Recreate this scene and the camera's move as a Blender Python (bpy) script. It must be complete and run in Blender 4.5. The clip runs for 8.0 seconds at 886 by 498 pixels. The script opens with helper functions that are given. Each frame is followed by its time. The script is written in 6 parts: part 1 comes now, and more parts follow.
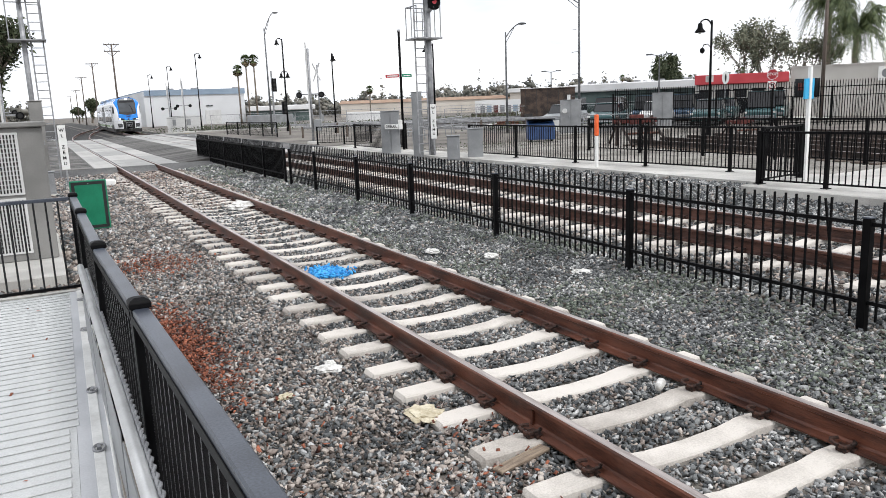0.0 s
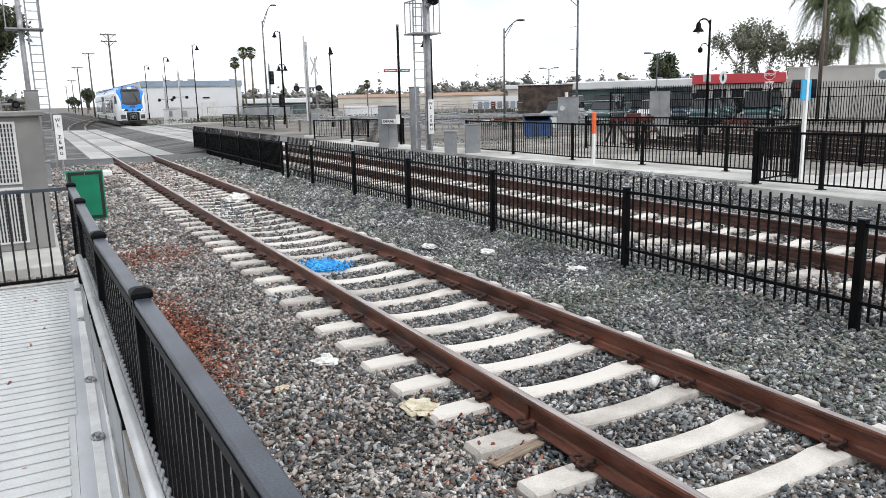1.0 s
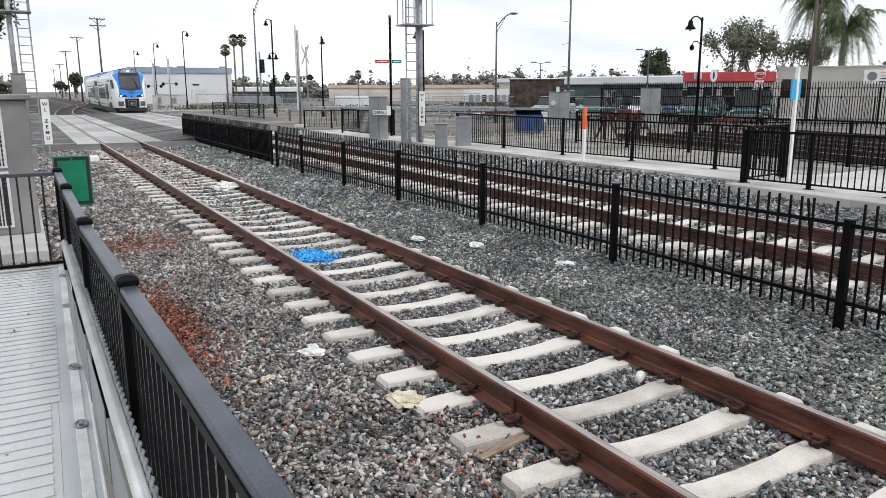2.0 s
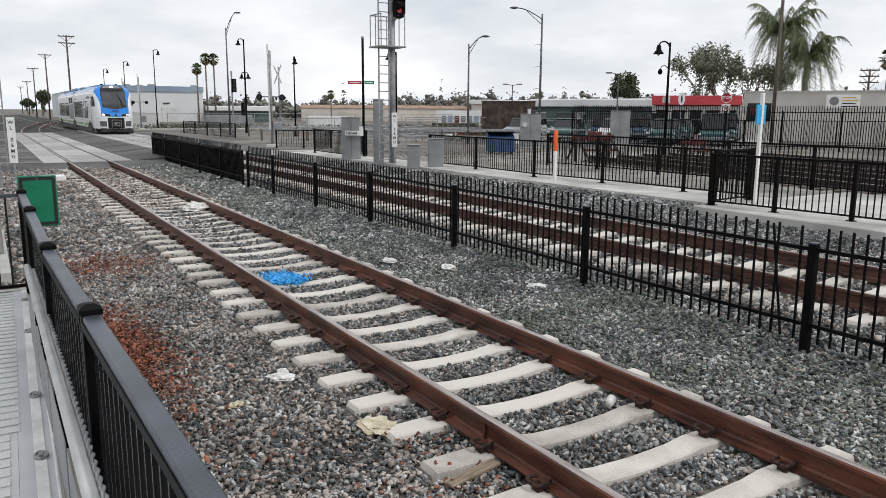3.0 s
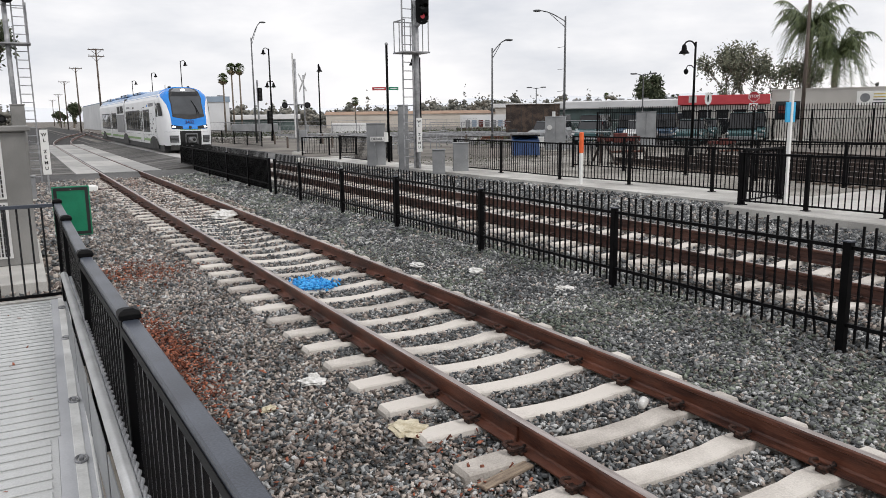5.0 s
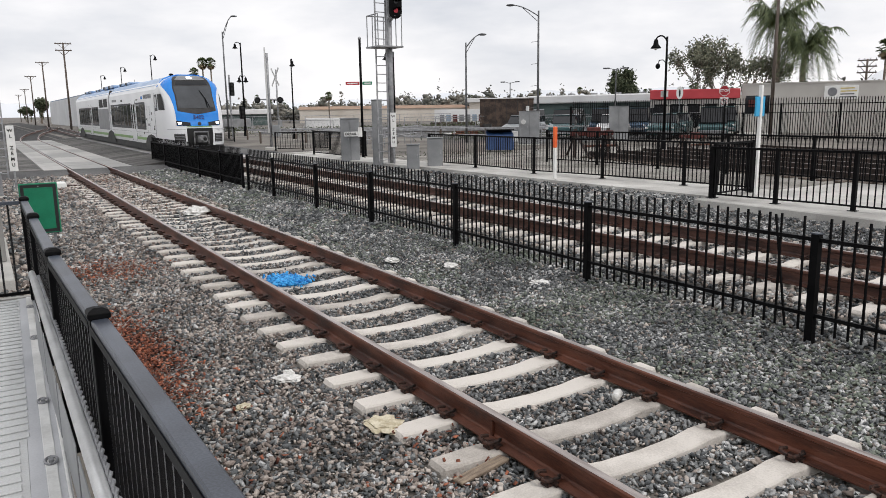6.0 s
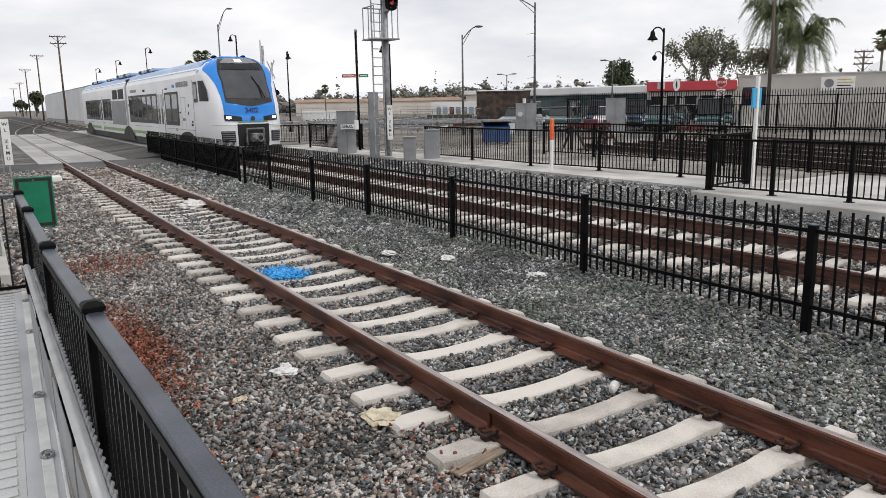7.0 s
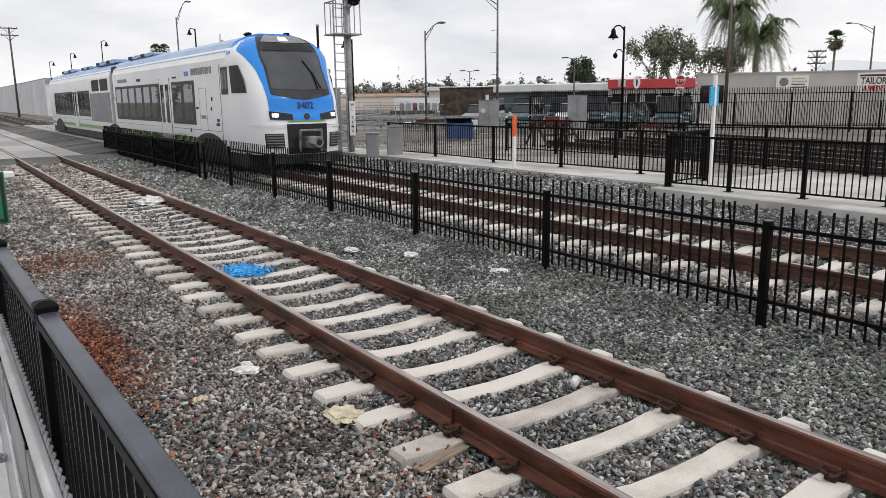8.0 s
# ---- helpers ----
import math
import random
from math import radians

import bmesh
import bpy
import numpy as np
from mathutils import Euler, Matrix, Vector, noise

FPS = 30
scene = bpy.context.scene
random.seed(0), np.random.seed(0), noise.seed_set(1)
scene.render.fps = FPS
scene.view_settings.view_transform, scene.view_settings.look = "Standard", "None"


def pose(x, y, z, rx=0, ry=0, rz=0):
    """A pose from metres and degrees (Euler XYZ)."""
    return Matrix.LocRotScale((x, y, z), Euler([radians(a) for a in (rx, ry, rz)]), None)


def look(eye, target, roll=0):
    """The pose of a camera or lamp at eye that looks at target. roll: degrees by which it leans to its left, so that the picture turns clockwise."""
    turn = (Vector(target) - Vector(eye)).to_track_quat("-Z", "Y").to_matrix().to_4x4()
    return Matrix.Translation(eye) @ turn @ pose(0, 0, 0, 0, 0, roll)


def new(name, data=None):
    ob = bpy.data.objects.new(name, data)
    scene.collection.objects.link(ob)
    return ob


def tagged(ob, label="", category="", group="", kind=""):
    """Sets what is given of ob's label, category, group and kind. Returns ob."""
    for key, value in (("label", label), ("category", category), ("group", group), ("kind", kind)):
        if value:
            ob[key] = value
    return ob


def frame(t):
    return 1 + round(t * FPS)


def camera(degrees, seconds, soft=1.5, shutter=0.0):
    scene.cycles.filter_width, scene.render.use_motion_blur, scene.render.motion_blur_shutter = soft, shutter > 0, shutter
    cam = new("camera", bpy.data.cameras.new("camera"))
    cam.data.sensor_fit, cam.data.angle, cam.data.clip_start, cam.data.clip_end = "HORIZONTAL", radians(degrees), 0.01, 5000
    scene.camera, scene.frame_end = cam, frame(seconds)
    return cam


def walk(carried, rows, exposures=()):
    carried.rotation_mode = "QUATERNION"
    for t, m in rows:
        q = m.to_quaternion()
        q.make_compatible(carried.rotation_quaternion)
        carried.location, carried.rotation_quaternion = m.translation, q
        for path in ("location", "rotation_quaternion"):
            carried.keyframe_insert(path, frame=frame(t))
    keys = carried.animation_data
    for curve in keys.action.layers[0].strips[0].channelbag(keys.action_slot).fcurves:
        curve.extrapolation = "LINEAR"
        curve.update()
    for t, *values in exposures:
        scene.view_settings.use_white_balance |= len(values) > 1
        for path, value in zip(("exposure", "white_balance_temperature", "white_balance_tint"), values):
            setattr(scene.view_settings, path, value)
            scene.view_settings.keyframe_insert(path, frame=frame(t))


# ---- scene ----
cam = camera(61.5, 8.0, 0.55)
PATH = [
    (0, (-2.795, -3.283, 2.238), (-1.8732, -1.5505, 1.8543), -2.18),
    (0.2, (-2.800, -3.291, 2.237), (-1.8672, -1.5643, 1.8509), -1.56),
    (0.5, (-2.803, -3.305, 2.240), (-1.8520, -1.5925, 1.8366), -1.69),
    (0.8, (-2.824, -3.301, 2.240), (-1.8920, -1.5777, 1.8370), -2.94),
    (1, (-2.828, -3.303, 2.241), (-1.8963, -1.5783, 1.8452), -1.32),
    (1.2, (-2.828, -3.301, 2.240), (-1.8592, -1.5959, 1.8471), -0.59),
    (2.3, (-2.825, -3.291, 2.240), (-1.8728, -1.5829, 1.8211), -0.07),
    (2.5, (-2.823, -3.288, 2.244), (-1.8764, -1.5750, 1.8301), -0.51),
    (2.8, (-2.818, -3.286, 2.250), (-1.8203, -1.6001, 1.8482), -0.17),
    (3, (-2.811, -3.285, 2.272), (-1.7853, -1.6065, 1.9084), 0.37),
    (3.1, (-2.812, -3.283, 2.269), (-1.7495, -1.6150, 1.9723), 0.83),
    (3.2, (-2.817, -3.281, 2.264), (-1.7441, -1.6127, 2.0078), 0.29),
    (3.3, (-2.823, -3.281, 2.258), (-1.7771, -1.5968, 1.9957), -0.80),
    (3.5, (-2.821, -3.281, 2.253), (-1.8289, -1.5749, 1.9286), -0.35),
    (3.8, (-2.839, -3.277, 2.249), (-1.9014, -1.5482, 1.8851), 0.86),
    (4, (-2.838, -3.276, 2.256), (-1.8966, -1.5513, 1.8829), 0.30),
    (5.3, (-2.840, -3.284, 2.263), (-1.8693, -1.5700, 1.9183), -0.88),
    (5.5, (-2.840, -3.286, 2.265), (-1.8559, -1.5796, 1.9198), -0.74),
    (5.8, (-2.834, -3.283, 2.263), (-1.8193, -1.5984, 1.8993), -0.75),
    (6, (-2.832, -3.281, 2.263), (-1.8088, -1.6019, 1.8975), -0.86),
    (6.5, (-2.828, -3.280, 2.259), (-1.8023, -1.6027, 1.8914), -0.95),
    (7, (-2.823, -3.276, 2.258), (-1.7957, -1.6043, 1.8735), -1.01),
    (7.5, (-2.823, -3.273, 2.258), (-1.7607, -1.6247, 1.8617), -0.61),
    (7.7, (-2.820, -3.277, 2.258), (-1.7483, -1.6358, 1.8622), -0.58),
    (8, (-2.815, -3.281, 2.262), (-1.7071, -1.6637, 1.8661), -0.65),
]
walk(cam, [(t, look(eye, target, roll)) for t, eye, target, roll in PATH],
     [(0, 0.37, 6380, 11), (1, 0.36, 6280, 10), (2.5, 0.06, 6300, 10), (3.0, -0.08, 6400, 10), (3.4, -0.14, 6320, 10), (4, -0.08, 6480, 11), (5.5, -0.04, 6550, 12), (8, -0.07, 6550, 12)])
# ---- world, sun, exposure ----
world = bpy.data.worlds.new("overcast_sky")
scene.world = world
world.use_nodes = True
wn, wl = world.node_tree.nodes, world.node_tree.links
wn.clear()
w_out = wn.new("ShaderNodeOutputWorld")
w_bg = wn.new("ShaderNodeBackground")
w_sky = wn.new("ShaderNodeTexSky")
w_sky.sky_type, w_sky.sun_disc = "NISHITA", False
w_sky.sun_elevation, w_sky.sun_rotation = radians(50), radians(140)
w_co = wn.new("ShaderNodeTexCoord")
w_map = wn.new("ShaderNodeMapping")
w_map.inputs["Scale"].default_value = (1.0, 1.0, 3.2)
w_noise = wn.new("ShaderNodeTexNoise")
w_noise.inputs["Scale"].default_value = 2.6
w_noise.inputs["Detail"].default_value = 6.0
w_noise.inputs["Roughness"].default_value = 0.55
w_ramp = wn.new("ShaderNodeValToRGB")
w_ramp.color_ramp.elements[0].position, w_ramp.color_ramp.elements[0].color = 0.3, (0.76, 0.80, 0.86, 1)
w_ramp.color_ramp.elements[1].position, w_ramp.color_ramp.elements[1].color = 0.60, (1.18, 1.18, 1.18, 1)
w_dim = wn.new("ShaderNodeVectorMath")
w_dim.operation = "SCALE"
w_dim.inputs["Scale"].default_value = 0.05
w_mix = wn.new("ShaderNodeMix")
w_mix.data_type = "RGBA"
w_mix.inputs["Factor"].default_value = 0.9
wl.new(w_co.outputs["Generated"], w_map.inputs["Vector"])
wl.new(w_map.outputs["Vector"], w_noise.inputs["Vector"])
wl.new(w_noise.outputs["Fac"], w_ramp.inputs["Fac"])
wl.new(w_sky.outputs["Color"], w_dim.inputs[0])
wl.new(w_dim.outputs["Vector"], w_mix.inputs["A"])
wl.new(w_ramp.outputs["Color"], w_mix.inputs["B"])
wl.new(w_mix.outputs["Result"], w_bg.inputs["Color"])
wl.new(w_bg.outputs["Background"], w_out.inputs["Surface"])
w_bg.inputs["Strength"].default_value = 1.0
sun = new("sun", bpy.data.lights.new("sun", "SUN"))
sun.data.energy, sun.data.angle, sun.data.color = 1.2, radians(12), (1.0, 0.98, 0.94)
sun.matrix_world = look((10, -20, 40), (0, 10, 0))


# ---- materials ----
def mat(name, c1, c2=None, scale=4.0, rough=0.7, metal=0.0, bump=0.0, bscale=60.0, fine=0.35, rnd="", stretch=(1, 1, 1), ramp=(0.35, 0.65)):
    """A surface whose colour wanders from c1 to c2 in large patches and fine grain. rnd: 'object' or 'island' shifts it piece by piece."""
    m = bpy.data.materials.new(name)
    m.use_nodes = True
    n, l = m.node_tree.nodes, m.node_tree.links
    b = n["Principled BSDF"]
    b.inputs["Roughness"].default_value, b.inputs["Metallic"].default_value = rough, metal
    c2 = c2 or tuple(min(1.0, v * 1.15) for v in c1)
    co = n.new("ShaderNodeTexCoord")
    mp = n.new("ShaderNodeMapping")
    mp.inputs["Scale"].default_value = stretch
    l.new(co.outputs["Object"], mp.inputs["Vector"])
    big, small = n.new("ShaderNodeTexNoise"), n.new("ShaderNodeTexNoise")
    big.inputs["Scale"].default_value, big.inputs["Detail"].default_value = scale, 5.0
    small.inputs["Scale"].default_value, small.inputs["Detail"].default_value = bscale, 3.0
    for t in (big, small):
        l.new(mp.outputs["Vector"], t.inputs["Vector"])
    mix = n.new("ShaderNodeMath")
    mix.operation = "MULTIPLY_ADD"
    l.new(small.outputs["Fac"], mix.inputs[0])
    mix.inputs[1].default_value = fine
    l.new(big.outputs["Fac"], mix.inputs[2])
    off = n.new("ShaderNodeMath")
    off.operation = "SUBTRACT"
    l.new(mix.outputs[0], off.inputs[0])
    off.inputs[1].default_value = fine * 0.5
    fac = off.outputs[0]
    if rnd:
        src = n.new("ShaderNodeObjectInfo").outputs["Random"] if rnd == "object" else n.new("ShaderNodeNewGeometry").outputs["Random Per Island"]
        add = n.new("ShaderNodeMath")
        add.operation = "MULTIPLY_ADD"
        l.new(src, add.inputs[0])
        add.inputs[1].default_value = 0.5 if rnd == "object" else 0.9
        l.new(fac, add.inputs[2])
        sub = n.new("ShaderNodeMath")
        sub.operation = "SUBTRACT"
        l.new(add.outputs[0], sub.inputs[0])
        sub.inputs[1].default_value = 0.25 if rnd == "object" else 0.45
        fac = sub.outputs[0]
    r = n.new("ShaderNodeValToRGB")
    r.color_ramp.elements[0].position, r.color_ramp.elements[0].color = ramp[0], (*c1, 1)
    r.color_ramp.elements[1].position, r.color_ramp.elements[1].color = ramp[1], (*c2, 1)
    l.new(fac, r.inputs["Fac"])
    l.new(r.outputs["Color"], b.inputs["Base Color"])
    if bump:
        bp = n.new("ShaderNodeBump")
        bp.inputs["Strength"].default_value, bp.inputs["Distance"].default_value = bump, 0.01
        l.new(small.outputs["Fac"], bp.inputs["Height"])
        l.new(bp.outputs["Normal"], b.inputs["Normal"])
    return m


def dull(m, level):
    m.node_tree.nodes["Principled BSDF"].inputs["Specular IOR Level"].default_value = level
    return m


def add_stop(m, pos, col):
    for node in m.node_tree.nodes:
        if node.type == "VALTORGB":
            e = node.color_ramp.elements.new(pos)
            e.color = (*col, 1)
    return m


M_STONE = mat("ballast_stone", (0.022, 0.025, 0.028), (0.66, 0.66, 0.65), 1.2, 0.75, bump=0.6, bscale=70, rnd="island", ramp=(0.0, 1.0))
add_stop(M_STONE, 0.32, (0.088, 0.095, 0.099))
add_stop(M_STONE, 0.6, (0.165, 0.172, 0.172))
add_stop(M_STONE, 0.82, (0.31, 0.315, 0.312))
M_STONEBROWN = mat("brown_ballast_stone", (0.075, 0.060, 0.052), (0.58, 0.52, 0.465), 1.2, 0.85, bump=0.6, bscale=70, rnd="island", ramp=(0.05, 0.98))
add_stop(M_STONEBROWN, 0.5, (0.275, 0.228, 0.20))
M_STONEMOSS = mat("mossy_ballast_stone", (0.06, 0.075, 0.058), (0.29, 0.32, 0.265), 1.2, 0.9, bump=0.6, bscale=70, rnd="island", ramp=(0.05, 0.98))
# near-black: the shade between ballast stones is put into this colour
M_BEDSHADE = mat("ballast_bed", (0.006, 0.006, 0.007), (0.05, 0.049, 0.047), 9.0, 0.95, bump=1.0, bscale=28, fine=1.1)
M_DIRT = mat("dry_ground", (0.08, 0.072, 0.064), (0.21, 0.192, 0.168), 0.3, 0.95, bump=0.4, bscale=12)
M_YARD = mat("pale_yard_gravel", (0.13, 0.12, 0.105), (0.34, 0.325, 0.295), 0.8, 0.95, bump=0.8, bscale=22, fine=0.9)
M_RAIL = mat("rusty_rail", (0.040, 0.013, 0.008), (0.175, 0.060, 0.033), 3.0, 0.48, 0.2, bump=0.3, bscale=45, stretch=(3, 0.5, 3))
M_RAILMAIN = mat("dark_rusty_main_rail", (0.030, 0.012, 0.009), (0.115, 0.048, 0.032), 3.0, 0.55, 0.2, bump=0.3, bscale=45, stretch=(3, 0.5, 3))
M_RAILDARK = mat("dark_weathered_rail", (0.016, 0.011, 0.009), (0.065, 0.042, 0.034), 3.0, 0.6, 0.2, bump=0.3, bscale=45)
# worn rail top, its grey raised to paint in the highlight
M_RAILTOP = mat("worn_rail_top_sheen", (0.20, 0.165, 0.15), (0.46, 0.41, 0.385), 4.0, 0.34, 0.6, stretch=(6, 0.4, 1))
M_TIE = mat("concrete_tie", (0.31, 0.28, 0.25), (0.64, 0.60, 0.55), 4.0, 0.9, bump=0.45, bscale=70, fine=0.55, rnd="object", ramp=(0.0, 0.62))
M_CLIP = mat("rusty_clip", (0.010, 0.007, 0.006), (0.085, 0.038, 0.026), 30.0, 0.75, 0.3, bump=0.3)
M_BLACK = dull(mat("black_powder_coat", (0.0025, 0.0025, 0.003), (0.007, 0.007, 0.0075), 3.0, 0.5, 0.0, bump=0.05, bscale=200), 0.07)
M_BLACKDUST = mat("dusty_black_paint", (0.024, 0.029, 0.041), (0.068, 0.080, 0.104), 2.5, 0.38, 0.0, bump=0.04, bscale=150, fine=0.6)
M_TUBE = mat("bright_steel_tube", (0.50, 0.51, 0.51), (0.66, 0.67, 0.67), 5.0, 0.34, 0.35, bump=0.05, bscale=90)
M_BLACKGLOSS = mat("glossy_black_paint", (0.005, 0.005, 0.006), (0.014, 0.014, 0.015), 6.0, 0.25, 0.0, bump=0.05, bscale=200)
M_GALV = mat("galvanised_steel", (0.22, 0.225, 0.235), (0.38, 0.385, 0.395), 6.0, 0.5, 0.4, bump=0.05, bscale=120)
M_DECK = mat("grey_ramp_deck", (0.44, 0.45, 0.45), (0.58, 0.59, 0.59), 1.6, 0.6, 0.0, bump=0.1, bscale=90, fine=0.5)
M_DECKEDGE = mat("ramp_edge_plate", (0.42, 0.43, 0.45), (0.53, 0.54, 0.56), 1.5, 0.5, 0.0, bump=0.05, bscale=90)
M_KERB = mat("white_painted_steel", (0.60, 0.60, 0.58), (0.78, 0.78, 0.76), 4.0, 0.55, bump=0.06)
M_CONC = mat("concrete", (0.36, 0.35, 0.33), (0.56, 0.55, 0.52), 1.1, 0.9, bump=0.25, bscale=50)
M_PANEL = mat("crossing_concrete", (0.30, 0.30, 0.29), (0.43, 0.42, 0.405), 0.9, 0.88, bump=0.2, rnd="object", stretch=(1, 0.3, 1))
M_PANELDARK = mat("dark_crossing_slab", (0.028, 0.027, 0.026), (0.16, 0.154, 0.145), 0.7, 0.9, bump=0.3, rnd="object", ramp=(0.1, 0.85))
M_ASPH = mat("asphalt", (0.05, 0.05, 0.052), (0.135, 0.134, 0.132), 0.35, 0.92, bump=0.4, bscale=60, fine=0.6)
M_CAB = mat("grey_cabinet_paint", (0.21, 0.218, 0.225), (0.31, 0.318, 0.325), 1.5, 0.5, 0.1, bump=0.03)
M_BEIGE = mat("beige_grey_cabinet", (0.17, 0.168, 0.16), (0.26, 0.255, 0.243), 1.2, 0.55, 0.05)
M_PERF = mat("pale_perforated_sheet", (0.55, 0.55, 0.54), (0.66, 0.66, 0.65), 3.0, 0.5, 0.1)
M_HOLE = mat("dark_hole", (0.01, 0.01, 0.01), (0.02, 0.02, 0.02), 3.0, 0.9)
M_WHITE = mat("white_sign", (0.74, 0.74, 0.72), (0.83, 0.83, 0.81), 4.0, 0.5)
M_GREEN = mat("green_sign", (0.0, 0.17, 0.085), (0.008, 0.23, 0.12), 3.0, 0.35)
M_ORANGE = mat("orange_marker", (0.75, 0.10, 0.02), (0.85, 0.16, 0.04), 6.0, 0.5)
M_RED = mat("red_paint", (0.42, 0.035, 0.045), (0.54, 0.06, 0.07), 1.0, 0.6)
M_STOPRED = mat("sign_red", (0.30, 0.012, 0.02), (0.38, 0.02, 0.03), 3.0, 0.45)
M_SCREEN = mat("dark_green_screen", (0.03, 0.05, 0.048), (0.09, 0.125, 0.12), 0.8, 0.8, rnd="object")
M_RUSTRED = mat("rust_red_steel", (0.050, 0.010, 0.008), (0.126, 0.025, 0.019), 4.0, 0.75, 0.1)
M_BLUEBIN = mat("blue_bin", (0.006, 0.03, 0.10), (0.012, 0.05, 0.15), 3.0, 0.5)
M_SKYBLUE = mat("sky_blue_sign", (0.02, 0.33, 0.62), (0.04, 0.40, 0.70), 3.0, 0.45)
M_INK = mat("black_lettering", (0.012, 0.012, 0.013), (0.02, 0.02, 0.02), 5.0, 0.6)
M_TNAVY = mat("navy_lettering", (0.006, 0.02, 0.12), (0.008, 0.025, 0.14), 4.0, 0.5)
M_REDINK = mat("red_lettering", (0.50, 0.03, 0.03), (0.58, 0.04, 0.04), 5.0, 0.6)
M_TRASH = mat("white_litter", (0.50, 0.49, 0.46), (0.78, 0.77, 0.75), 14.0, 0.7)
M_YELLOW = mat("yellowed_paper", (0.42, 0.36, 0.24), (0.66, 0.60, 0.46), 14.0, 0.8)
M_BLUESTONE = mat("blue_granules", (0.0, 0.20, 0.58), (0.06, 0.46, 0.88), 6.0, 0.5, rnd="island", ramp=(0.1, 0.9))
M_LEAFRED = mat("dry_red_leaves", (0.06, 0.018, 0.012), (0.42, 0.145, 0.08), 6.0, 0.9, rnd="island", ramp=(0.1, 0.9))
M_WOOD = mat("weathered_wood", (0.16, 0.12, 0.09), (0.33, 0.26, 0.19), 5.0, 0.9, bump=0.3, stretch=(1, 8, 8))
M_POLEWOOD = mat("utility_pole_wood", (0.07, 0.055, 0.045), (0.15, 0.12, 0.10), 3.0, 0.95, bump=0.3, stretch=(6, 6, 0.5))
M_POLEGREY = mat("weathered_grey_pole", (0.07, 0.073, 0.078), (0.15, 0.155, 0.16), 4.0, 0.6, 0.2)
M_GREYFOL = mat("grey_green_foliage", (0.09, 0.10, 0.07), (0.28, 0.285, 0.20), 2.0, 0.8, rnd="island", ramp=(0.1, 0.9))
M_BARK = mat("palm_bark", (0.11, 0.09, 0.07), (0.24, 0.20, 0.16), 3.0, 0.95, bump=0.5, bscale=25, stretch=(1, 1, 4))
M_LEAF = mat("palm_frond_green", (0.03, 0.05, 0.016), (0.15, 0.185, 0.075), 3.0, 0.6, rnd="island", ramp=(0.1, 0.9))
M_DRYFROND = mat("dry_palm_skirt", (0.12, 0.09, 0.05), (0.25, 0.20, 0.12), 4.0, 0.9, rnd="island", ramp=(0.1, 0.9))
M_FOL = mat("tree_foliage", (0.028, 0.042, 0.018), (0.10, 0.115, 0.06), 2.0, 0.8, rnd="island", ramp=(0.1, 0.9))
# paler and greyer than tree_foliage: distance haze is put into the colour
M_FARFOL = mat("haze_tinted_far_foliage", (0.085, 0.09, 0.08), (0.25, 0.235, 0.20), 0.2, 0.9, rnd="island", ramp=(0.1, 0.9))
M_WALLW = mat("white_warehouse_wall", (0.60, 0.61, 0.62), (0.70, 0.71, 0.72), 0.2, 0.85, bump=0.1)
M_WALLBLUE = mat("blue_grey_parapet", (0.22, 0.29, 0.37), (0.28, 0.35, 0.43), 0.3, 0.7)
M_WALLGREY = mat("grey_stucco_wall", (0.46, 0.44, 0.41), (0.55, 0.53, 0.50), 0.5, 0.9, bump=0.2)
M_WALLCREAM = mat("cream_block_wall", (0.52, 0.47, 0.41), (0.62, 0.57, 0.51), 0.3, 0.9, bump=0.2)
M_ROOFW = mat("pale_roof", (0.58, 0.58, 0.58), (0.74, 0.74, 0.74), 0.3, 0.8)
M_TERRA = mat("terracotta_roof", (0.26, 0.17, 0.12), (0.36, 0.25, 0.18), 0.6, 0.9)
M_BROWNBOX = mat("brown_weathered_panel", (0.025, 0.02, 0.018), (0.10, 0.068, 0.052), 2.2, 0.9, bump=0.3, bscale=20, fine=0.9)
# pale blue-grey carries the distance haze on the hills
M_HILL = mat("haze_pale_hill", (0.68, 0.71, 0.75), (0.74, 0.76, 0.79), 0.004, 1.0)
M_YELLINE = mat("yellow_road_paint", (0.55, 0.42, 0.08), (0.66, 0.52, 0.14), 2.0, 0.8)
M_TWHITE = mat("train_white_paint", (0.78, 0.79, 0.80), (0.85, 0.86, 0.87), 0.6, 0.28)
M_TBLUE = mat("train_blue_paint", (0.012, 0.21, 0.68), (0.02, 0.25, 0.74), 0.8, 0.25)
M_TROOF = mat("train_pale_blue_roof", (0.22, 0.36, 0.58), (0.34, 0.46, 0.64), 0.7, 0.35)
M_TGREEN = mat("train_green_stripe", (0.13, 0.30, 0.05), (0.20, 0.38, 0.09), 1.0, 0.3)
M_TDARK = mat("train_underframe", (0.012, 0.012, 0.013), (0.04, 0.038, 0.036), 3.0, 0.7)
M_TGREY = mat("train_grey_panel", (0.16, 0.165, 0.175), (0.22, 0.225, 0.235), 1.5, 0.4)
M_TSTEEL = mat("coupler_steel", (0.11, 0.11, 0.112), (0.28, 0.28, 0.28), 5.0, 0.5, 0.5)
M_CAR = [mat("car_paint", c, None, 1.0, 0.25, 0.2) for c in ((0.05, 0.105, 0.11), (0.30, 0.32, 0.33), (0.06, 0.10, 0.15), (0.6, 0.6, 0.6))]


def glass(name, tint, rough=0.04):
    m = mat(name, tint, tuple(v * 1.6 for v in tint), 0.7, rough)
    m.node_tree.nodes["Principled BSDF"].inputs["Specular IOR Level"].default_value = 0.35
    return m


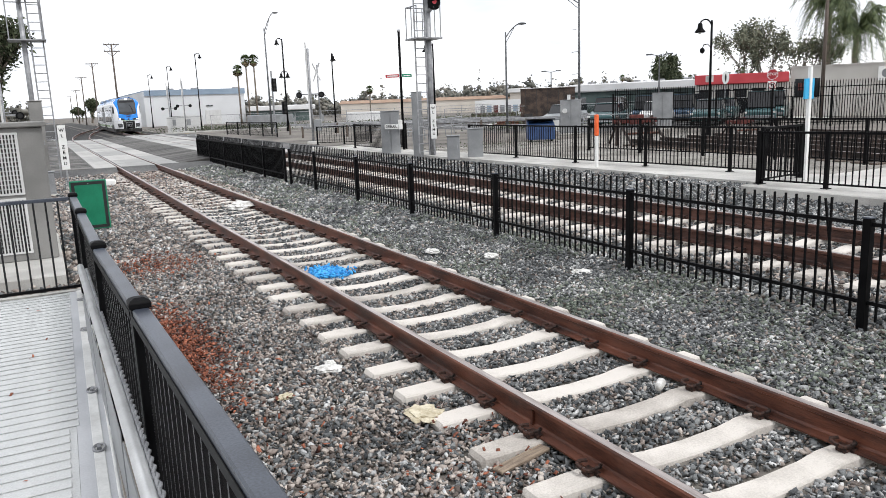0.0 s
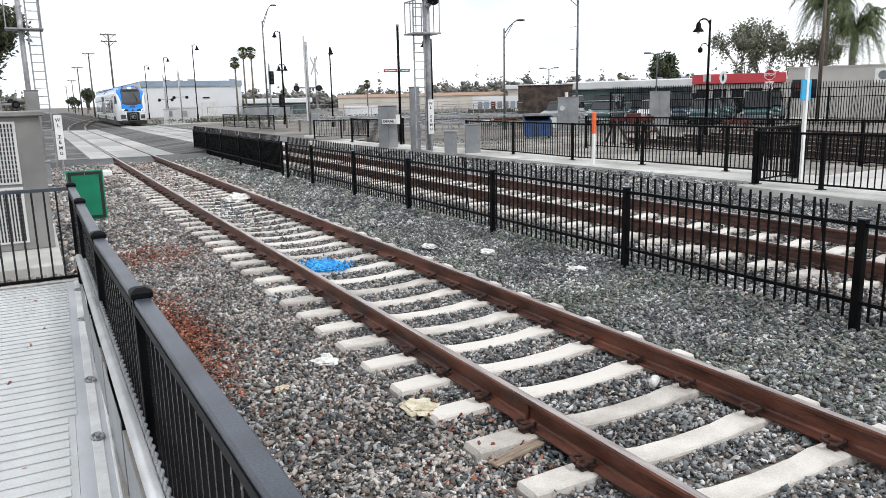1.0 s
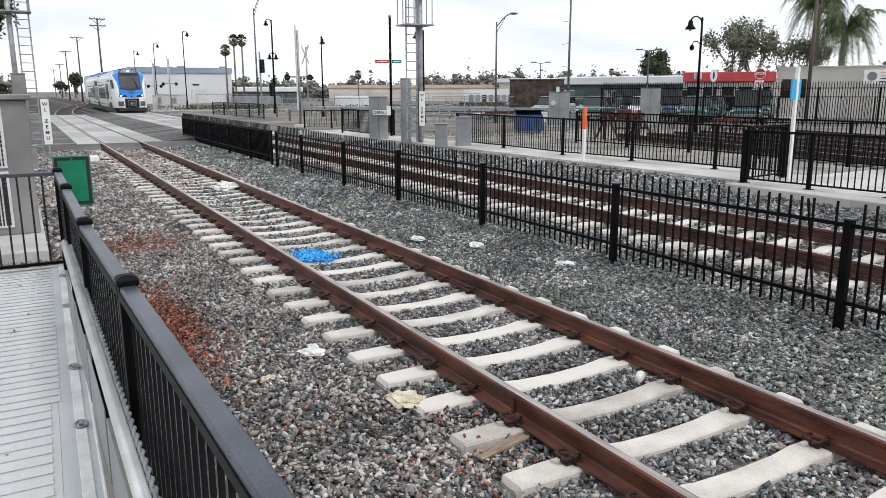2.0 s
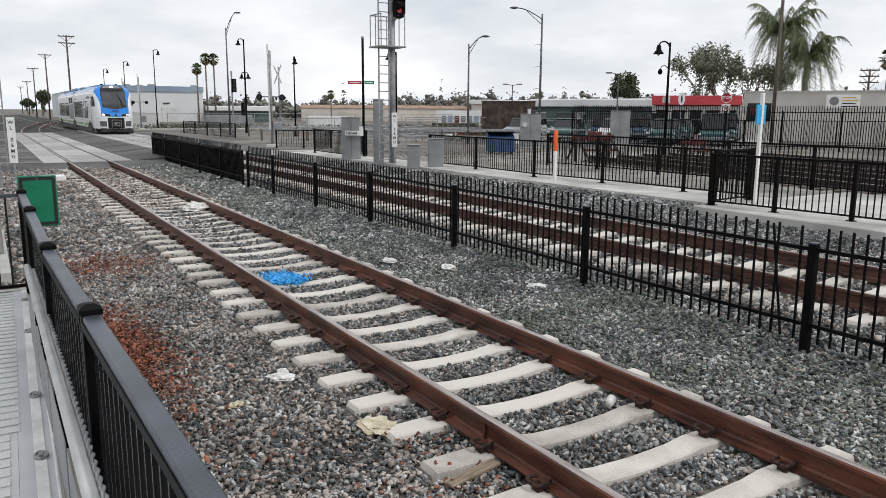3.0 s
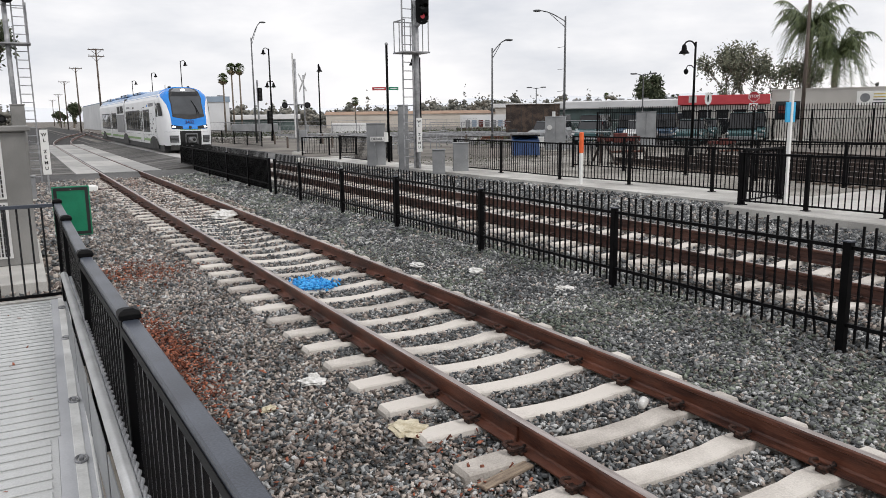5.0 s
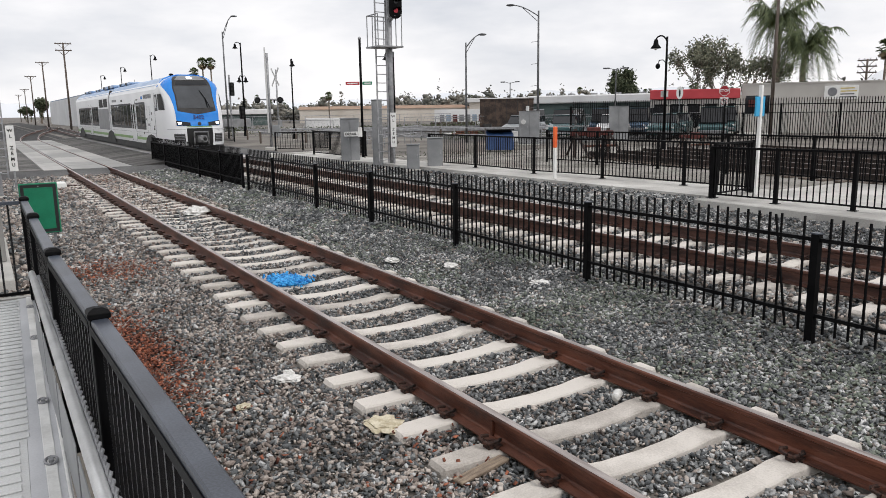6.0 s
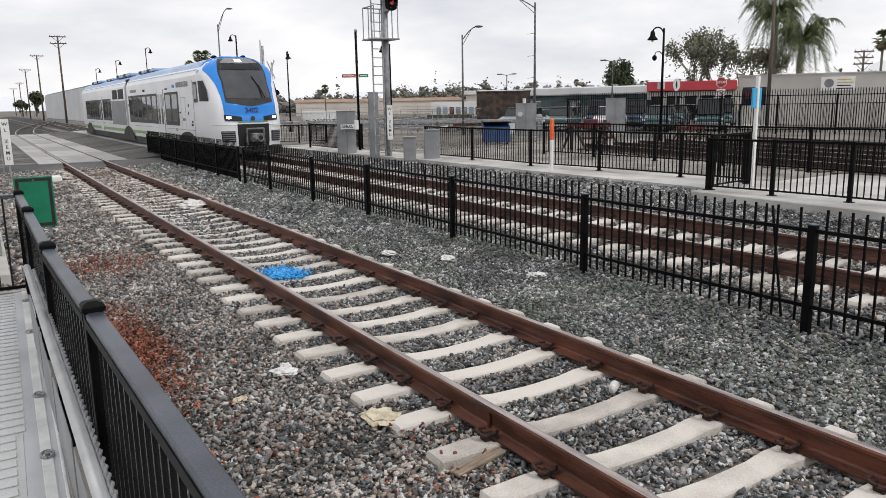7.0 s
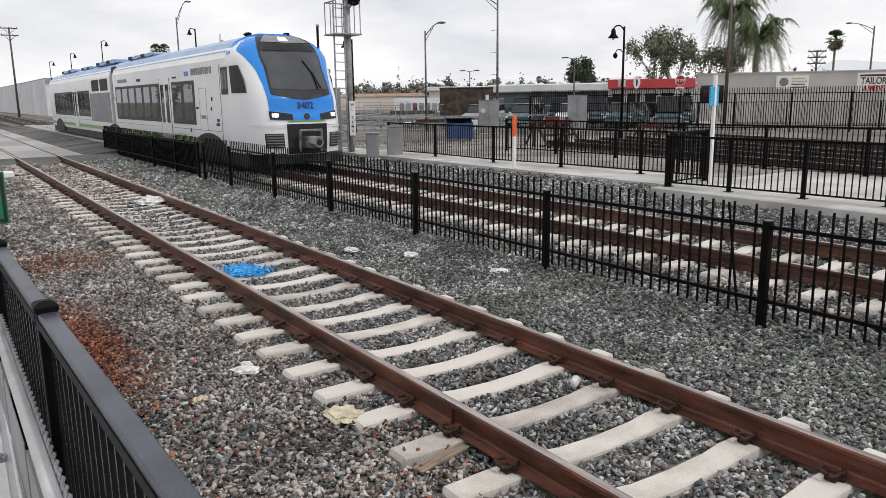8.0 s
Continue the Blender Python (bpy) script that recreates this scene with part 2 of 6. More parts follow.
M_GLASS = glass("dark_tinted_glass", (0.012, 0.013, 0.015))
M_SIDEGLASS = glass("train_side_glass", (0.045, 0.047, 0.050), 0.03)
# raised grey base paints the sky's reflection into the windscreen
M_SHIELD = glass("sky_grey_windscreen_glass", (0.055, 0.059, 0.064), 0.10)
M_LENS = glass("signal_lens", (0.01, 0.01, 0.01), 0.1)


def lamp_mat(name, col, power):
    m = bpy.data.materials.new(name)
    m.use_nodes = True
    b = m.node_tree.nodes["Principled BSDF"]
    b.inputs["Base Color"].default_value = (*col, 1)
    b.inputs["Emission Color"].default_value = (*col, 1)
    b.inputs["Emission Strength"].default_value = power
    return m


M_HEAD = lamp_mat("lit_headlamp", (1.0, 0.98, 0.92), 4.0)
M_SIGRED = lamp_mat("lit_red_lens", (0.55, 0.06, 0.08), 0.25)


# ---- building helpers ----
def thing(name, x, y, z, label, category, group="", rz=0.0, kind=""):
    e = new(name)
    e.matrix_basis = pose(x, y, z, 0, 0, rz)
    return tagged(e, label, category, group, kind)


def mesh_of(name, bm, material, smooth=False):
    me = bpy.data.meshes.new(name)
    bmesh.ops.recalc_face_normals(bm, faces=bm.faces[:])
    if smooth:
        for f in bm.faces:
            f.smooth = True
    bm.to_mesh(me)
    bm.free()
    for m in material if isinstance(material, (list, tuple)) else (material,):
        me.materials.append(m)
    return me


def place(name, me, parent=None, m=None, label=""):
    ob = new(name, me)
    ob.parent = parent
    if m is not None:
        ob.matrix_basis = m
    return tagged(ob, label)


def part(name, bm, material, parent, label="", smooth=False):
    return place(name, mesh_of(name, bm, material, smooth), parent, None, label)


def solo(name, bm, material, label, category, kind="", group="", smooth=False, at=None):
    ob = new(name, mesh_of(name, bm, material, smooth))
    if at is not None:
        ob.matrix_basis = at
    return tagged(ob, label, category, group, kind)


def B():
    return bmesh.new()


def box(bm, x0, x1, y0, y1, z0, z1, bev=0.0):
    r = bmesh.ops.create_cube(bm, size=1.0, matrix=Matrix.LocRotScale(((x0 + x1) / 2, (y0 + y1) / 2, (z0 + z1) / 2), None, (abs(x1 - x0), abs(y1 - y0), abs(z1 - z0))))
    if bev:
        edges = list({e for v in r["verts"] for e in v.link_edges})
        bmesh.ops.bevel(bm, geom=edges, offset=bev, segments=1, affect="EDGES")
    return bm


def tube(bm, p, q, r0, r1=None, n=8):
    p, q = Vector(p), Vector(q)
    d = q - p
    m = Matrix.Translation((p + q) / 2) @ d.to_track_quat("Z", "Y").to_matrix().to_4x4()
    bmesh.ops.create_cone(bm, cap_ends=True, segments=n, radius1=r0, radius2=r0 if r1 is None else r1, depth=d.length, matrix=m)
    return bm


def path_tube(bm, pts, r, n=6):
    for a, b in zip(pts, pts[1:]):
        tube(bm, a, b, r, r, n)
    return bm


def ball(bm, c, r, sub=1, sc=(1, 1, 1)):
    bmesh.ops.create_icosphere(bm, subdivisions=sub, radius=r, matrix=Matrix.LocRotScale(c, None, sc))
    return bm


def loft(bm, rings, cap=True, closed=True):
    vs = [[bm.verts.new(p) for p in ring] for ring in rings]
    n = len(rings[0])
    for a, b in zip(vs, vs[1:]):
        for i in range(n if closed else n - 1):
            bm.faces.new((a[i], a[(i + 1) % n], b[(i + 1) % n], b[i]))
    if cap and closed:
        bm.faces.new(vs[0][::-1])
        bm.faces.new(vs[-1])
    return bm


def text_mesh(body, size, material, depth=0.004):
    cu = bpy.data.curves.new("lettering", "FONT")
    cu.body, cu.size, cu.align_x, cu.align_y, cu.extrude, cu.offset = body, size, "CENTER", "CENTER", depth, size * 0.02
    tmp = bpy.data.objects.new("tmp", cu)
    me = bpy.data.meshes.new_from_object(tmp)
    bpy.data.objects.remove(tmp)
    me.materials.append(material)
    return me


def facing(x, y, z, rz=0.0):
    return pose(x, y, z, 90, 0, rz)


def rocks(name, pts, sizes, material, label, category, seed=1, flat=0.7, jitter=0.32, parent=None, angular=True):
    """Many small irregular stones in one mesh: an icosahedron each, pushed out of shape."""
    rng = np.random.default_rng(seed)
    base = np.array([(x, y, z) for x in (-0.8, 0.8) for y in (-0.8, 0.8) for z in (-0.8, 0.8)] if angular else [(0, 0, 1), (0, 0, -1)] + [(math.cos(a), math.sin(a), 0.3 * (-1) ** i) for i, a in enumerate(np.linspace(0, 6.2832, 7)[:6])])
    quads = [(0, 1, 3, 2), (4, 6, 7, 5), (0, 4, 5, 1), (2, 3, 7, 6), (0, 2, 6, 4), (1, 5, 7, 3)]
    faces = np.array([t for a, b, c, d in quads for t in ((a, b, c), (a, c, d))] if angular else [(0, 2 + i, 2 + (i + 1) % 6) for i in range(6)] + [(1, 2 + (i + 1) % 6, 2 + i) for i in range(6)])
    n, k = len(pts), len(base)
    verts = base[None] * (1 + rng.uniform(-jitter, jitter, (n, k, 3)))
    verts = verts * (np.stack([rng.uniform(0.85, 1.65, n), rng.uniform(0.5, 1.0, n), rng.uniform(0.32, 0.75, n) * flat / 0.7], 1) * np.asarray(sizes)[:, None])[:, None, :]
    a = rng.uniform(0, 6.283, n)
    c, s = np.cos(a)[:, None], np.sin(a)[:, None]
    t = rng.uniform(-0.95, 0.95, n)[:, None]
    x, y, z = verts[..., 0], verts[..., 1], verts[..., 2]
    x, z = x * np.cos(t) - z * np.sin(t), x * np.sin(t) + z * np.cos(t)
    verts = np.stack([x * c - y * s, x * s + y * c, z], -1) + np.asarray(pts)[:, None, :]
    me = bpy.data.meshes.new(name)
    nv, nf = n * k, n * len(faces)
    me.vertices.add(nv)
    me.vertices.foreach_set("co", verts.reshape(-1).astype(np.float32))
    idx = (faces[None] + (np.arange(n) * k)[:, None, None]).reshape(-1)
    me.loops.add(nf * 3)
    me.loops.foreach_set("vertex_index", idx.astype(np.int32))
    me.polygons.add(nf)
    me.polygons.foreach_set("loop_start", (np.arange(nf) * 3).astype(np.int32))
    me.update(calc_edges=True)
    me.materials.append(material)
    ob = new(name, me)
    ob.parent = parent
    return tagged(ob, label, category, "", "stuff")


# ---- ground ----
PROFILE = [(-3000, -0.08), (-60, -0.08), (-5, -0.08), (-2.4, -0.075), (-0.6, -0.055), (2.1, -0.055), (3.0, -0.02), (3.8, 0.02), (4.7, 0.10), (7.2, 0.10), (8.0, 0.11), (9.3, 0.26), (10.0, 0.35), (11.5, 0.36), (24, 0.34), (60, 0.30), (3000, 0.2)]


def gz(x):
    return float(np.interp(x, [p[0] for p in PROFILE], [p[1] for p in PROFILE]))


def ground():
    bm = B()
    xs = sorted({p[0] for p in PROFILE} | {-20, -10, 14, 18, 30, 40, 100, 300, 1000, -200})
    ys = [-3000, -200, -60, -20, -8, 0, 8, 16, 24, 30, 73, 120, 300, 1000, 3000]
    grid = [[bm.verts.new((x, y, gz(x) - (0.01 if y < 29 or y > 74 else 0.0))) for x in xs] for y in ys]
    for a, b in zip(grid, grid[1:]):
        for i in range(len(xs) - 1):
            bm.faces.new((a[i], a[i + 1], b[i + 1], b[i]))
    solo("ground", bm, M_DIRT, "dry sandy brown bare ground round the tracks", "ground", "structure")
    # ballast bed: a sheet with small bumps over the ground along both tracks, near-black to paint shade between the
    # stones
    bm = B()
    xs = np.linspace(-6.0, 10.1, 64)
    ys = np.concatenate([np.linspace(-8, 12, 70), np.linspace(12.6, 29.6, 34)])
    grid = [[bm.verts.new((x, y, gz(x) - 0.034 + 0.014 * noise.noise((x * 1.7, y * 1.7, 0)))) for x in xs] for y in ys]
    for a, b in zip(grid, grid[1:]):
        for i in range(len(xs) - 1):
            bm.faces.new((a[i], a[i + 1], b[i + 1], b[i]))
    solo("ballast_bed", bm, M_BEDSHADE, "crushed stone ballast bed under the tracks, near-black for shaded gaps", "ballast", "structure", smooth=True)
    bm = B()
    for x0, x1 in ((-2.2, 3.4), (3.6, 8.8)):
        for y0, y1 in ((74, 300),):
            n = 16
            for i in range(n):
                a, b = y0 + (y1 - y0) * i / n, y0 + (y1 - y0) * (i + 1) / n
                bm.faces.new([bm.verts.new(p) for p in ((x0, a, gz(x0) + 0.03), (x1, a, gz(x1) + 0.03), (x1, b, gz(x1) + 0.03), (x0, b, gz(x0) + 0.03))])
    solo("far_ballast_bed", bm, M_BEDSHADE, "ballast under the tracks past the crossing, in the shade-dark bed colour", "ballast", "structure")


TIE_STEP = 0.61
CENTRE1, CENTRE2, RAIL2 = 0.755, 5.94, 0.37


def tie_mesh():
    """Concrete tie with a lowered waist; top of the rail seats at z = 0."""
    bm = B()
    prof = [(-1.295, -0.035, 0.085, 0.13), (-1.27, -0.004, 0.10, 0.14), (-0.98, 0.0, 0.105, 0.14), (-0.52, 0.0, 0.105, 0.14), (-0.34, -0.022, 0.10, 0.13), (0.0, -0.034, 0.10, 0.125)]
    prof = prof + [(-x, z, a, b) for x, z, a, b in prof[-2::-1]]
    rings = []
    for x, z, a, b in prof:
        c = 0.012
        rings.append([(x, -b, -0.2), (x, b, -0.2), (x, a, z - c), (x, a - c, z), (x, -a + c, z), (x, -a, z - c)])
    loft(bm, rings)
    return mesh_of("tie", bm, M_TIE)


def clip_mesh():
    """Bent spring clip with its cast shoulder, on the +x side of a rail."""
    bm = B()
    box(bm, 0.075, 0.135, -0.035, 0.035, 0.0, 0.03, 0.006)
    loop = [(0.06, -0.055, 0.045), (0.10, -0.065, 0.05), (0.135, -0.045, 0.052), (0.14, 0.0, 0.045), (0.115, 0.02, 0.03), (0.09, 0.035, 0.045), (0.06, 0.04, 0.05), (0.035, 0.02, 0.045)]
    path_tube(bm, [(0.03 + 1.2 * (x - 0.035), 1.25 * y, z + 0.008) for x, y, z in loop], 0.0135, 6)
    box(bm, 0.02, 0.085, -0.062, 0.062, 0.0, 0.026, 0.004)
    return mesh_of("rail_clip", bm, M_CLIP)


def rail_ring(x, z):
    h = [(-0.076, 0), (0.076, 0), (0.076, 0.011), (0.02, 0.028), (0.010, 0.045), (0.010, 0.135), (0.037, 0.150), (0.037, 0.174), (0.028, 0.185), (-0.028, 0.185), (-0.037, 0.174), (-0.037, 0.150), (-0.010, 0.135), (-0.010, 0.045), (-0.02, 0.028), (-0.076, 0.011)]
    return [(x + a, z + b) for a, b in h]


def rail_mesh(line, name="rail", side=None):
    """line: points (x, y, z of the foot) along the rail."""
    bm = B()
    rings = [[(a, y, b) for a, b in rail_ring(x, z)] for x, y, z in line]
    loft(bm, rings)
    me = mesh_of(name, bm, (side or M_RAIL, M_RAILTOP))
    for p in me.polygons:
        if p.normal.z > 0.8 and p.center.z > line[0][2] + 0.18:
            p.material_index = 1
    return me


def track(name, cx, ztie, y0, y1, first, label):
    t = thing(name, cx, 0, ztie, label, "railway track", "", 0, "structure")
    tie, clip = tie_mesh(), clip_mesh()
    k0 = math.ceil((y0 - first) / TIE_STEP)
    rng = random.Random(int(cx * 10))
    y = first + k0 * TIE_STEP
    while y < y1:
        o = place("tie", tie, t, pose(rng.uniform(-0.012, 0.012), y + rng.uniform(-0.008, 0.008), rng.uniform(-0.006, 0.002), 0, 0, rng.uniform(-0.5, 0.5)))
        for sx in (-0.755, 0.755):
            for turn in (0, 180):
                place("rail_clip", clip, o, pose(sx, 0, 0.0, 0, 0, turn))
        y += TIE_STEP
    return t


def bend(y):
    """The main line bends gently to the right past the crossing."""
    return 0.00022 * max(0.0, min(y, 150.0) - 45) ** 2 + 0.046 * max(0.0, y - 150)


def siding_x(y):
    """The siding bends right past the crossing and joins the main line."""
    s = min(max((y - 68) / 82, 0.0), 1.0)
    return (CENTRE2 - CENTRE1 + bend(y)) * s * s * (3 - 2 * s)


def tracks():
    t1 = track("siding_track", CENTRE1, 0.0, -8.0, 29.2, 0.0, "rusty siding track on pale concrete ties in ballast")
    for sx in (-0.755, 0.755):
        place("rail", rail_mesh([(sx, -12, 0.004), (sx, 34, 0.004), (sx, 60, 0.004), (sx, 68, 0.004)] + [(sx + siding_x(y), y, 0.004 + (RAIL2 - 0.192) * min(1, (y - 68) / 70)) for y in range(72, 146, 4)]), t1)
    # joint bar on the near rail
    bm = B()
    box(bm, -0.03, 0.03, -0.015, 0.015, 0.03, 0.15, 0.004)
    part("weld_collar", bm, M_RAIL, t1).matrix_basis = pose(-0.755, 0.71, 0.0)
    t2 = track("main_track", CENTRE2, RAIL2 - 0.19, -9.0, 30.0, 0.25, "rusty main line track on concrete ties behind the fence")
    for sx in (-0.755, 0.755):
        place("rail", rail_mesh([(sx + bend(y), y, 0.004) for y in (-30, 34, 45, 55, 65, 75, 85, 95, 105, 120, 135, 150, 250, 500)], side=M_RAILMAIN), t2)


def ballast():
    rng = np.random.default_rng(5)
    pts, sz = [], []

    def scatter(x0, x1, y0, y1, density, s0, s1, lift=0.0):
        n = int((x1 - x0) * (y1 - y0) * density)
        x, y = rng.uniform(x0, x1, n), rng.uniform(y0, y1, n)
        z = np.interp(x, [p[0] for p in PROFILE], [p[1] for p in PROFILE])
        s = s0 + (s1 - s0) * rng.uniform(0, 1, n) ** 1.5
        for c, zt in ((CENTRE1, 0.0), (CENTRE2, RAIL2 - 0.19)):
            # keep the ties' tops and rail feet clear
            first = 0.0 if c == CENTRE1 else 0.25
            d = np.abs((y - first + TIE_STEP / 2) % TIE_STEP - TIE_STEP / 2)
            on = (np.abs(x - c) < 1.34) & (d < 0.125 + s * 0.4)
            z = np.where(on, -9, z)
            crib = (np.abs(x - c) < 1.5) & ~on
            z = np.where(crib, np.maximum(z, zt - 0.07), z)
            foot = np.abs(np.abs(x - c) - 0.755) < 0.06
            z = np.where(foot & crib, np.minimum(z, zt - 0.09), z)
        keep = z > -5
        pts.append(np.stack([x, y, z + 0.01 + s * rng.uniform(-0.35, 0.75, n) + lift], 1)[keep])
        sz.append(s[keep])

    scatter(-2.45, 3.7, -8.0, -2.6, 150, 0.018, 0.034)
    scatter(-2.45, 3.7, -2.6, 4.0, 1800, 0.008, 0.0225)
    scatter(-2.45, 3.7, 4.0, 9.0, 1250, 0.009, 0.0235)
    scatter(3.7, 9.33, -3.0, 9.0, 640, 0.014, 0.029)
    scatter(9.33, 10.0, 6.92, 9.0, 800, 0.016, 0.032)
    scatter(-2.45, 3.7, 9.0, 17.0, 560, 0.018, 0.036)
    scatter(-2.9, 3.7, 17.0, 29.6, 260, 0.028, 0.050)
    scatter(3.7, 10.0, 9.0, 17.0, 420, 0.018, 0.040)
    scatter(3.7, 9.6, 17.0, 28.0, 190, 0.026, 0.05)
    scatter(-5.0, -2.45, 5.2, 28.0, 170, 0.026, 0.05)
    P, S = np.concatenate(pts), np.concatenate(sz)
    share = np.where(P[:, 0] < -0.3, 0.52, np.where(P[:, 0] < 1.9, 0.24, np.where(P[:, 0] > 8.0, 0.1, np.where(P[:, 0] > 4.4, 0.4, 0.08))))
    share = np.where((P[:, 1] > 15) & (np.abs(P[:, 0] - CENTRE1) < 1.5), 0.7, share)
    kind = rng.uniform(0, 1, len(P))
    brown = kind < share
    damp = np.array([noise.noise((float(x) * 0.8, float(y) * 0.8, 7.0)) for x, y in P[:, :2]])
    moss = ~brown & (P[:, 0] > 1.6) & (P[:, 0] < 4.2) & (kind > 0.78 - 0.6 * damp)
    grey = ~brown & ~moss
    rocks("ballast_stones", P[grey], S[grey], M_STONE, "loose grey crushed ballast stones between the rails", "ballast", 3, 0.72, 0.5)
    rocks("brown_ballast_stones", P[brown], S[brown], M_STONEBROWN, "loose brown stained ballast stones beside the siding", "ballast", 4, 0.72, 0.5)
    rocks("mossy_ballast_stones", P[moss], S[moss], M_STONEMOSS, "damp greenish ballast stones along the picket fence", "ballast", 5, 0.72, 0.5)


ground()
tracks()
ballast()


# ---- ramp deck and its railing ----
DECK = 0.46
RAILX = -2.55
POSTS = (-5.6, -3.9, -2.12, -0.05, 1.62, 3.54, 5.04)


def rail_dx(y):
    return 0.0245 * max(1.65 - y, 0.0)


def deck():
    d = thing("ramp_deck", -2.672, 0, DECK, "pale grey ribbed metal access ramp deck", "ramp", rz=-1.4, kind="structure")
    bm = B()
    box(bm, -3.4, -0.16, -8, 5.15, -0.12, 0.0)
    part("deck_plate", bm, M_DECK, d)
    bm = B()
    box(bm, -0.1585, 0.02, -8, 5.17, -0.11, 0.003)
    part("edge_plate", bm, M_DECKEDGE, d)
    rib = mesh_of("rib", box(B(), -3.1, -0.165, -0.034, 0.034, 0.0, 0.011, 0.004), M_DECK)
    for i in range(113):
        y = 5.08 - i * 0.115
        place("rib", rib, d, pose(0.02 if y > 1.3 else -0.03, y, 0.0, 0, 0, 1.4))
    bm = B()
    box(bm, -0.085, -0.03, -8, 5.17, 0.0032, 0.011, 0.003)
    box(bm, 0.0, 0.014, -8, 5.17, 0.0, 0.05, 0.003)
    part("kerb_plate", bm, M_KERB, d, "white painted steel toe kerb")
    bm = B()
    box(bm, -3.4, 0.03, 5.171, 5.26, -0.5, 0.012)
    part("end_beam", bm, M_CONC, d)
    for y in (-0.4, 0.94, 1.915, 3.52, 4.7):
        bm = B()
        pts = [(-0.055 + 0.03 * math.cos(a), y + 0.05 * math.sin(a), 0.016) for a in np.linspace(0, 6.283, 13)]
        path_tube(bm, pts, 0.008, 6)
        box(bm, -0.067, -0.043, y - 0.02, y + 0.02, 0.006, 0.03, 0.003)
        part("tie_down_ring", bm, M_GALV, d, "galvanised tie-down ring")
    bm = B()
    box(bm, -3.3, 0.03, -8, 5.17, -0.62, -0.121)
    part("ramp_base", bm, M_CONC, d, "concrete base below the deck")


def guard_railing():
    r = thing("guard_railing", RAILX, 0, DECK, "black steel guard railing with vertical pickets along the ramp", "railing")
    post = mesh_of("railing_post", box(B(), -0.036, 0.036, -0.036, 0.036, -0.25, 1.015, 0.004), M_BLACK)
    bm = B()
    box(bm, -0.044, 0.044, -0.044, 0.044, 1.0, 1.022, 0.003)
    loft(bm, [[(sx * a, sy * a, z) for sx, sy in ((-1, -1), (1, -1), (1, 1), (-1, 1))] for a, z in ((0.044, 1.022), (0.036, 1.034), (0.018, 1.042))])
    cap = mesh_of("post_cap", bm, M_BLACK)
    picket = mesh_of("picket", box(B(), -0.009, 0.009, -0.009, 0.009, 0.09, 0.97), M_BLACKGLOSS)
    for y in POSTS:
        p = place("railing_post", post, r, pose(rail_dx(y), y, 0))
        place("post_cap", cap, p)
    for a, b in zip(POSTS, POSTS[1:]):
        da, db = rail_dx(a), rail_dx(b)
        ln, turn = math.hypot(b - a, db - da), -math.degrees(math.atan2(db - da, b - a))
        for nm, x0, x1, z0, z1, bev, mt in (("top_rail", -0.033, 0.033, 0.962, 1.0, 0.006, M_BLACKDUST), ("rail_lip", -0.038, -0.0335, 0.94, 0.975, 0.001, M_BLACK), ("bottom_rail", -0.02, 0.02, 0.07, 0.10, 0.003, M_BLACK)):
            part(nm, box(B(), x0, x1, 0.037, ln - 0.037, z0, z1, bev), mt, r).matrix_basis = pose(da, a, 0, 0, 0, turn)
        n = round((b - a) / 0.105)
        for i in range(1, n):
            place("picket", picket, r, pose(da + (db - da) * i / n, a + (b - a) * i / n, 0))
    # the return across the end of the deck
    e = thing("end_railing", RAILX, 5.04, DECK, "black steel railing across the ramp's end", "railing")
    for x in (-2.4,):
        p = place("railing_post", post, e, pose(x, 0, 0))
        place("post_cap", cap, p)
    part("top_rail", box(B(), -2.36, -0.037, -0.02, 0.02, 0.965, 1.0, 0.005), M_BLACKDUST, e)
    part("bottom_rail", box(B(), -2.36, -0.037, -0.015, 0.015, 0.07, 0.10, 0.003), M_BLACK, e)
    for i in range(1, 22):
        place("picket", picket, e, pose(-0.037 - i * 0.108, 0, 0))


def handrail():
    h = thing("handrail", -2.62, 0, DECK, "round galvanised handrail inside the ramp railing", "handrail")
    bm = B()
    tube(bm, (-0.012, -6, 0.60), (0.0035, 3.25, 0.60), 0.025, n=18)
    ball(bm, (0.0035, 3.25, 0.60), 0.025, 2)
    part("rail_tube", bm, M_TUBE, h, smooth=True)
    for y in (-4.4, -2.6, -0.8, 1.0, 2.8):
        bm = B()
        path_tube(bm, [(0.0, y, 0.585), (0.02, y, 0.53), (0.05, y, 0.53)], 0.008, 6)
        part("bracket", bm, M_GALV, h)
    bm = B()
    for k in range(2):
        pts = []
        for i in range(700):
            y = 3.1 - i * 0.012
            a = i * 0.55 + math.pi * k
            pts.append((0.040 + 0.0017 * (y - 3.25) + 0.0065 * math.cos(a), y, 0.605 + 0.0065 * math.sin(a)))
        path_tube(bm, pts, 0.0068, 6)
    solo("twisted_cable", bm, M_GALV, "twisted grey cable tied along the handrail", "cable", smooth=True, at=pose(-2.62, 0, DECK))
    bm = B()
    box(bm, 0.02, 0.032, -6, 3.2, 0.30, 0.335, 0.002)
    box(bm, 0.02, 0.032, -6, 3.2, 0.44, 0.46, 0.002)
    part("side_strip", bm, M_GALV, h)
    for k in range(9):
        part("side_panel", box(B(), -0.014, -0.008, -6 + k * 1.02, -6 + k * 1.02 + 0.92, 0.04, 0.40, 0.002), M_CAB, h, "grey steel side panel")


deck()
guard_railing()
handrail()


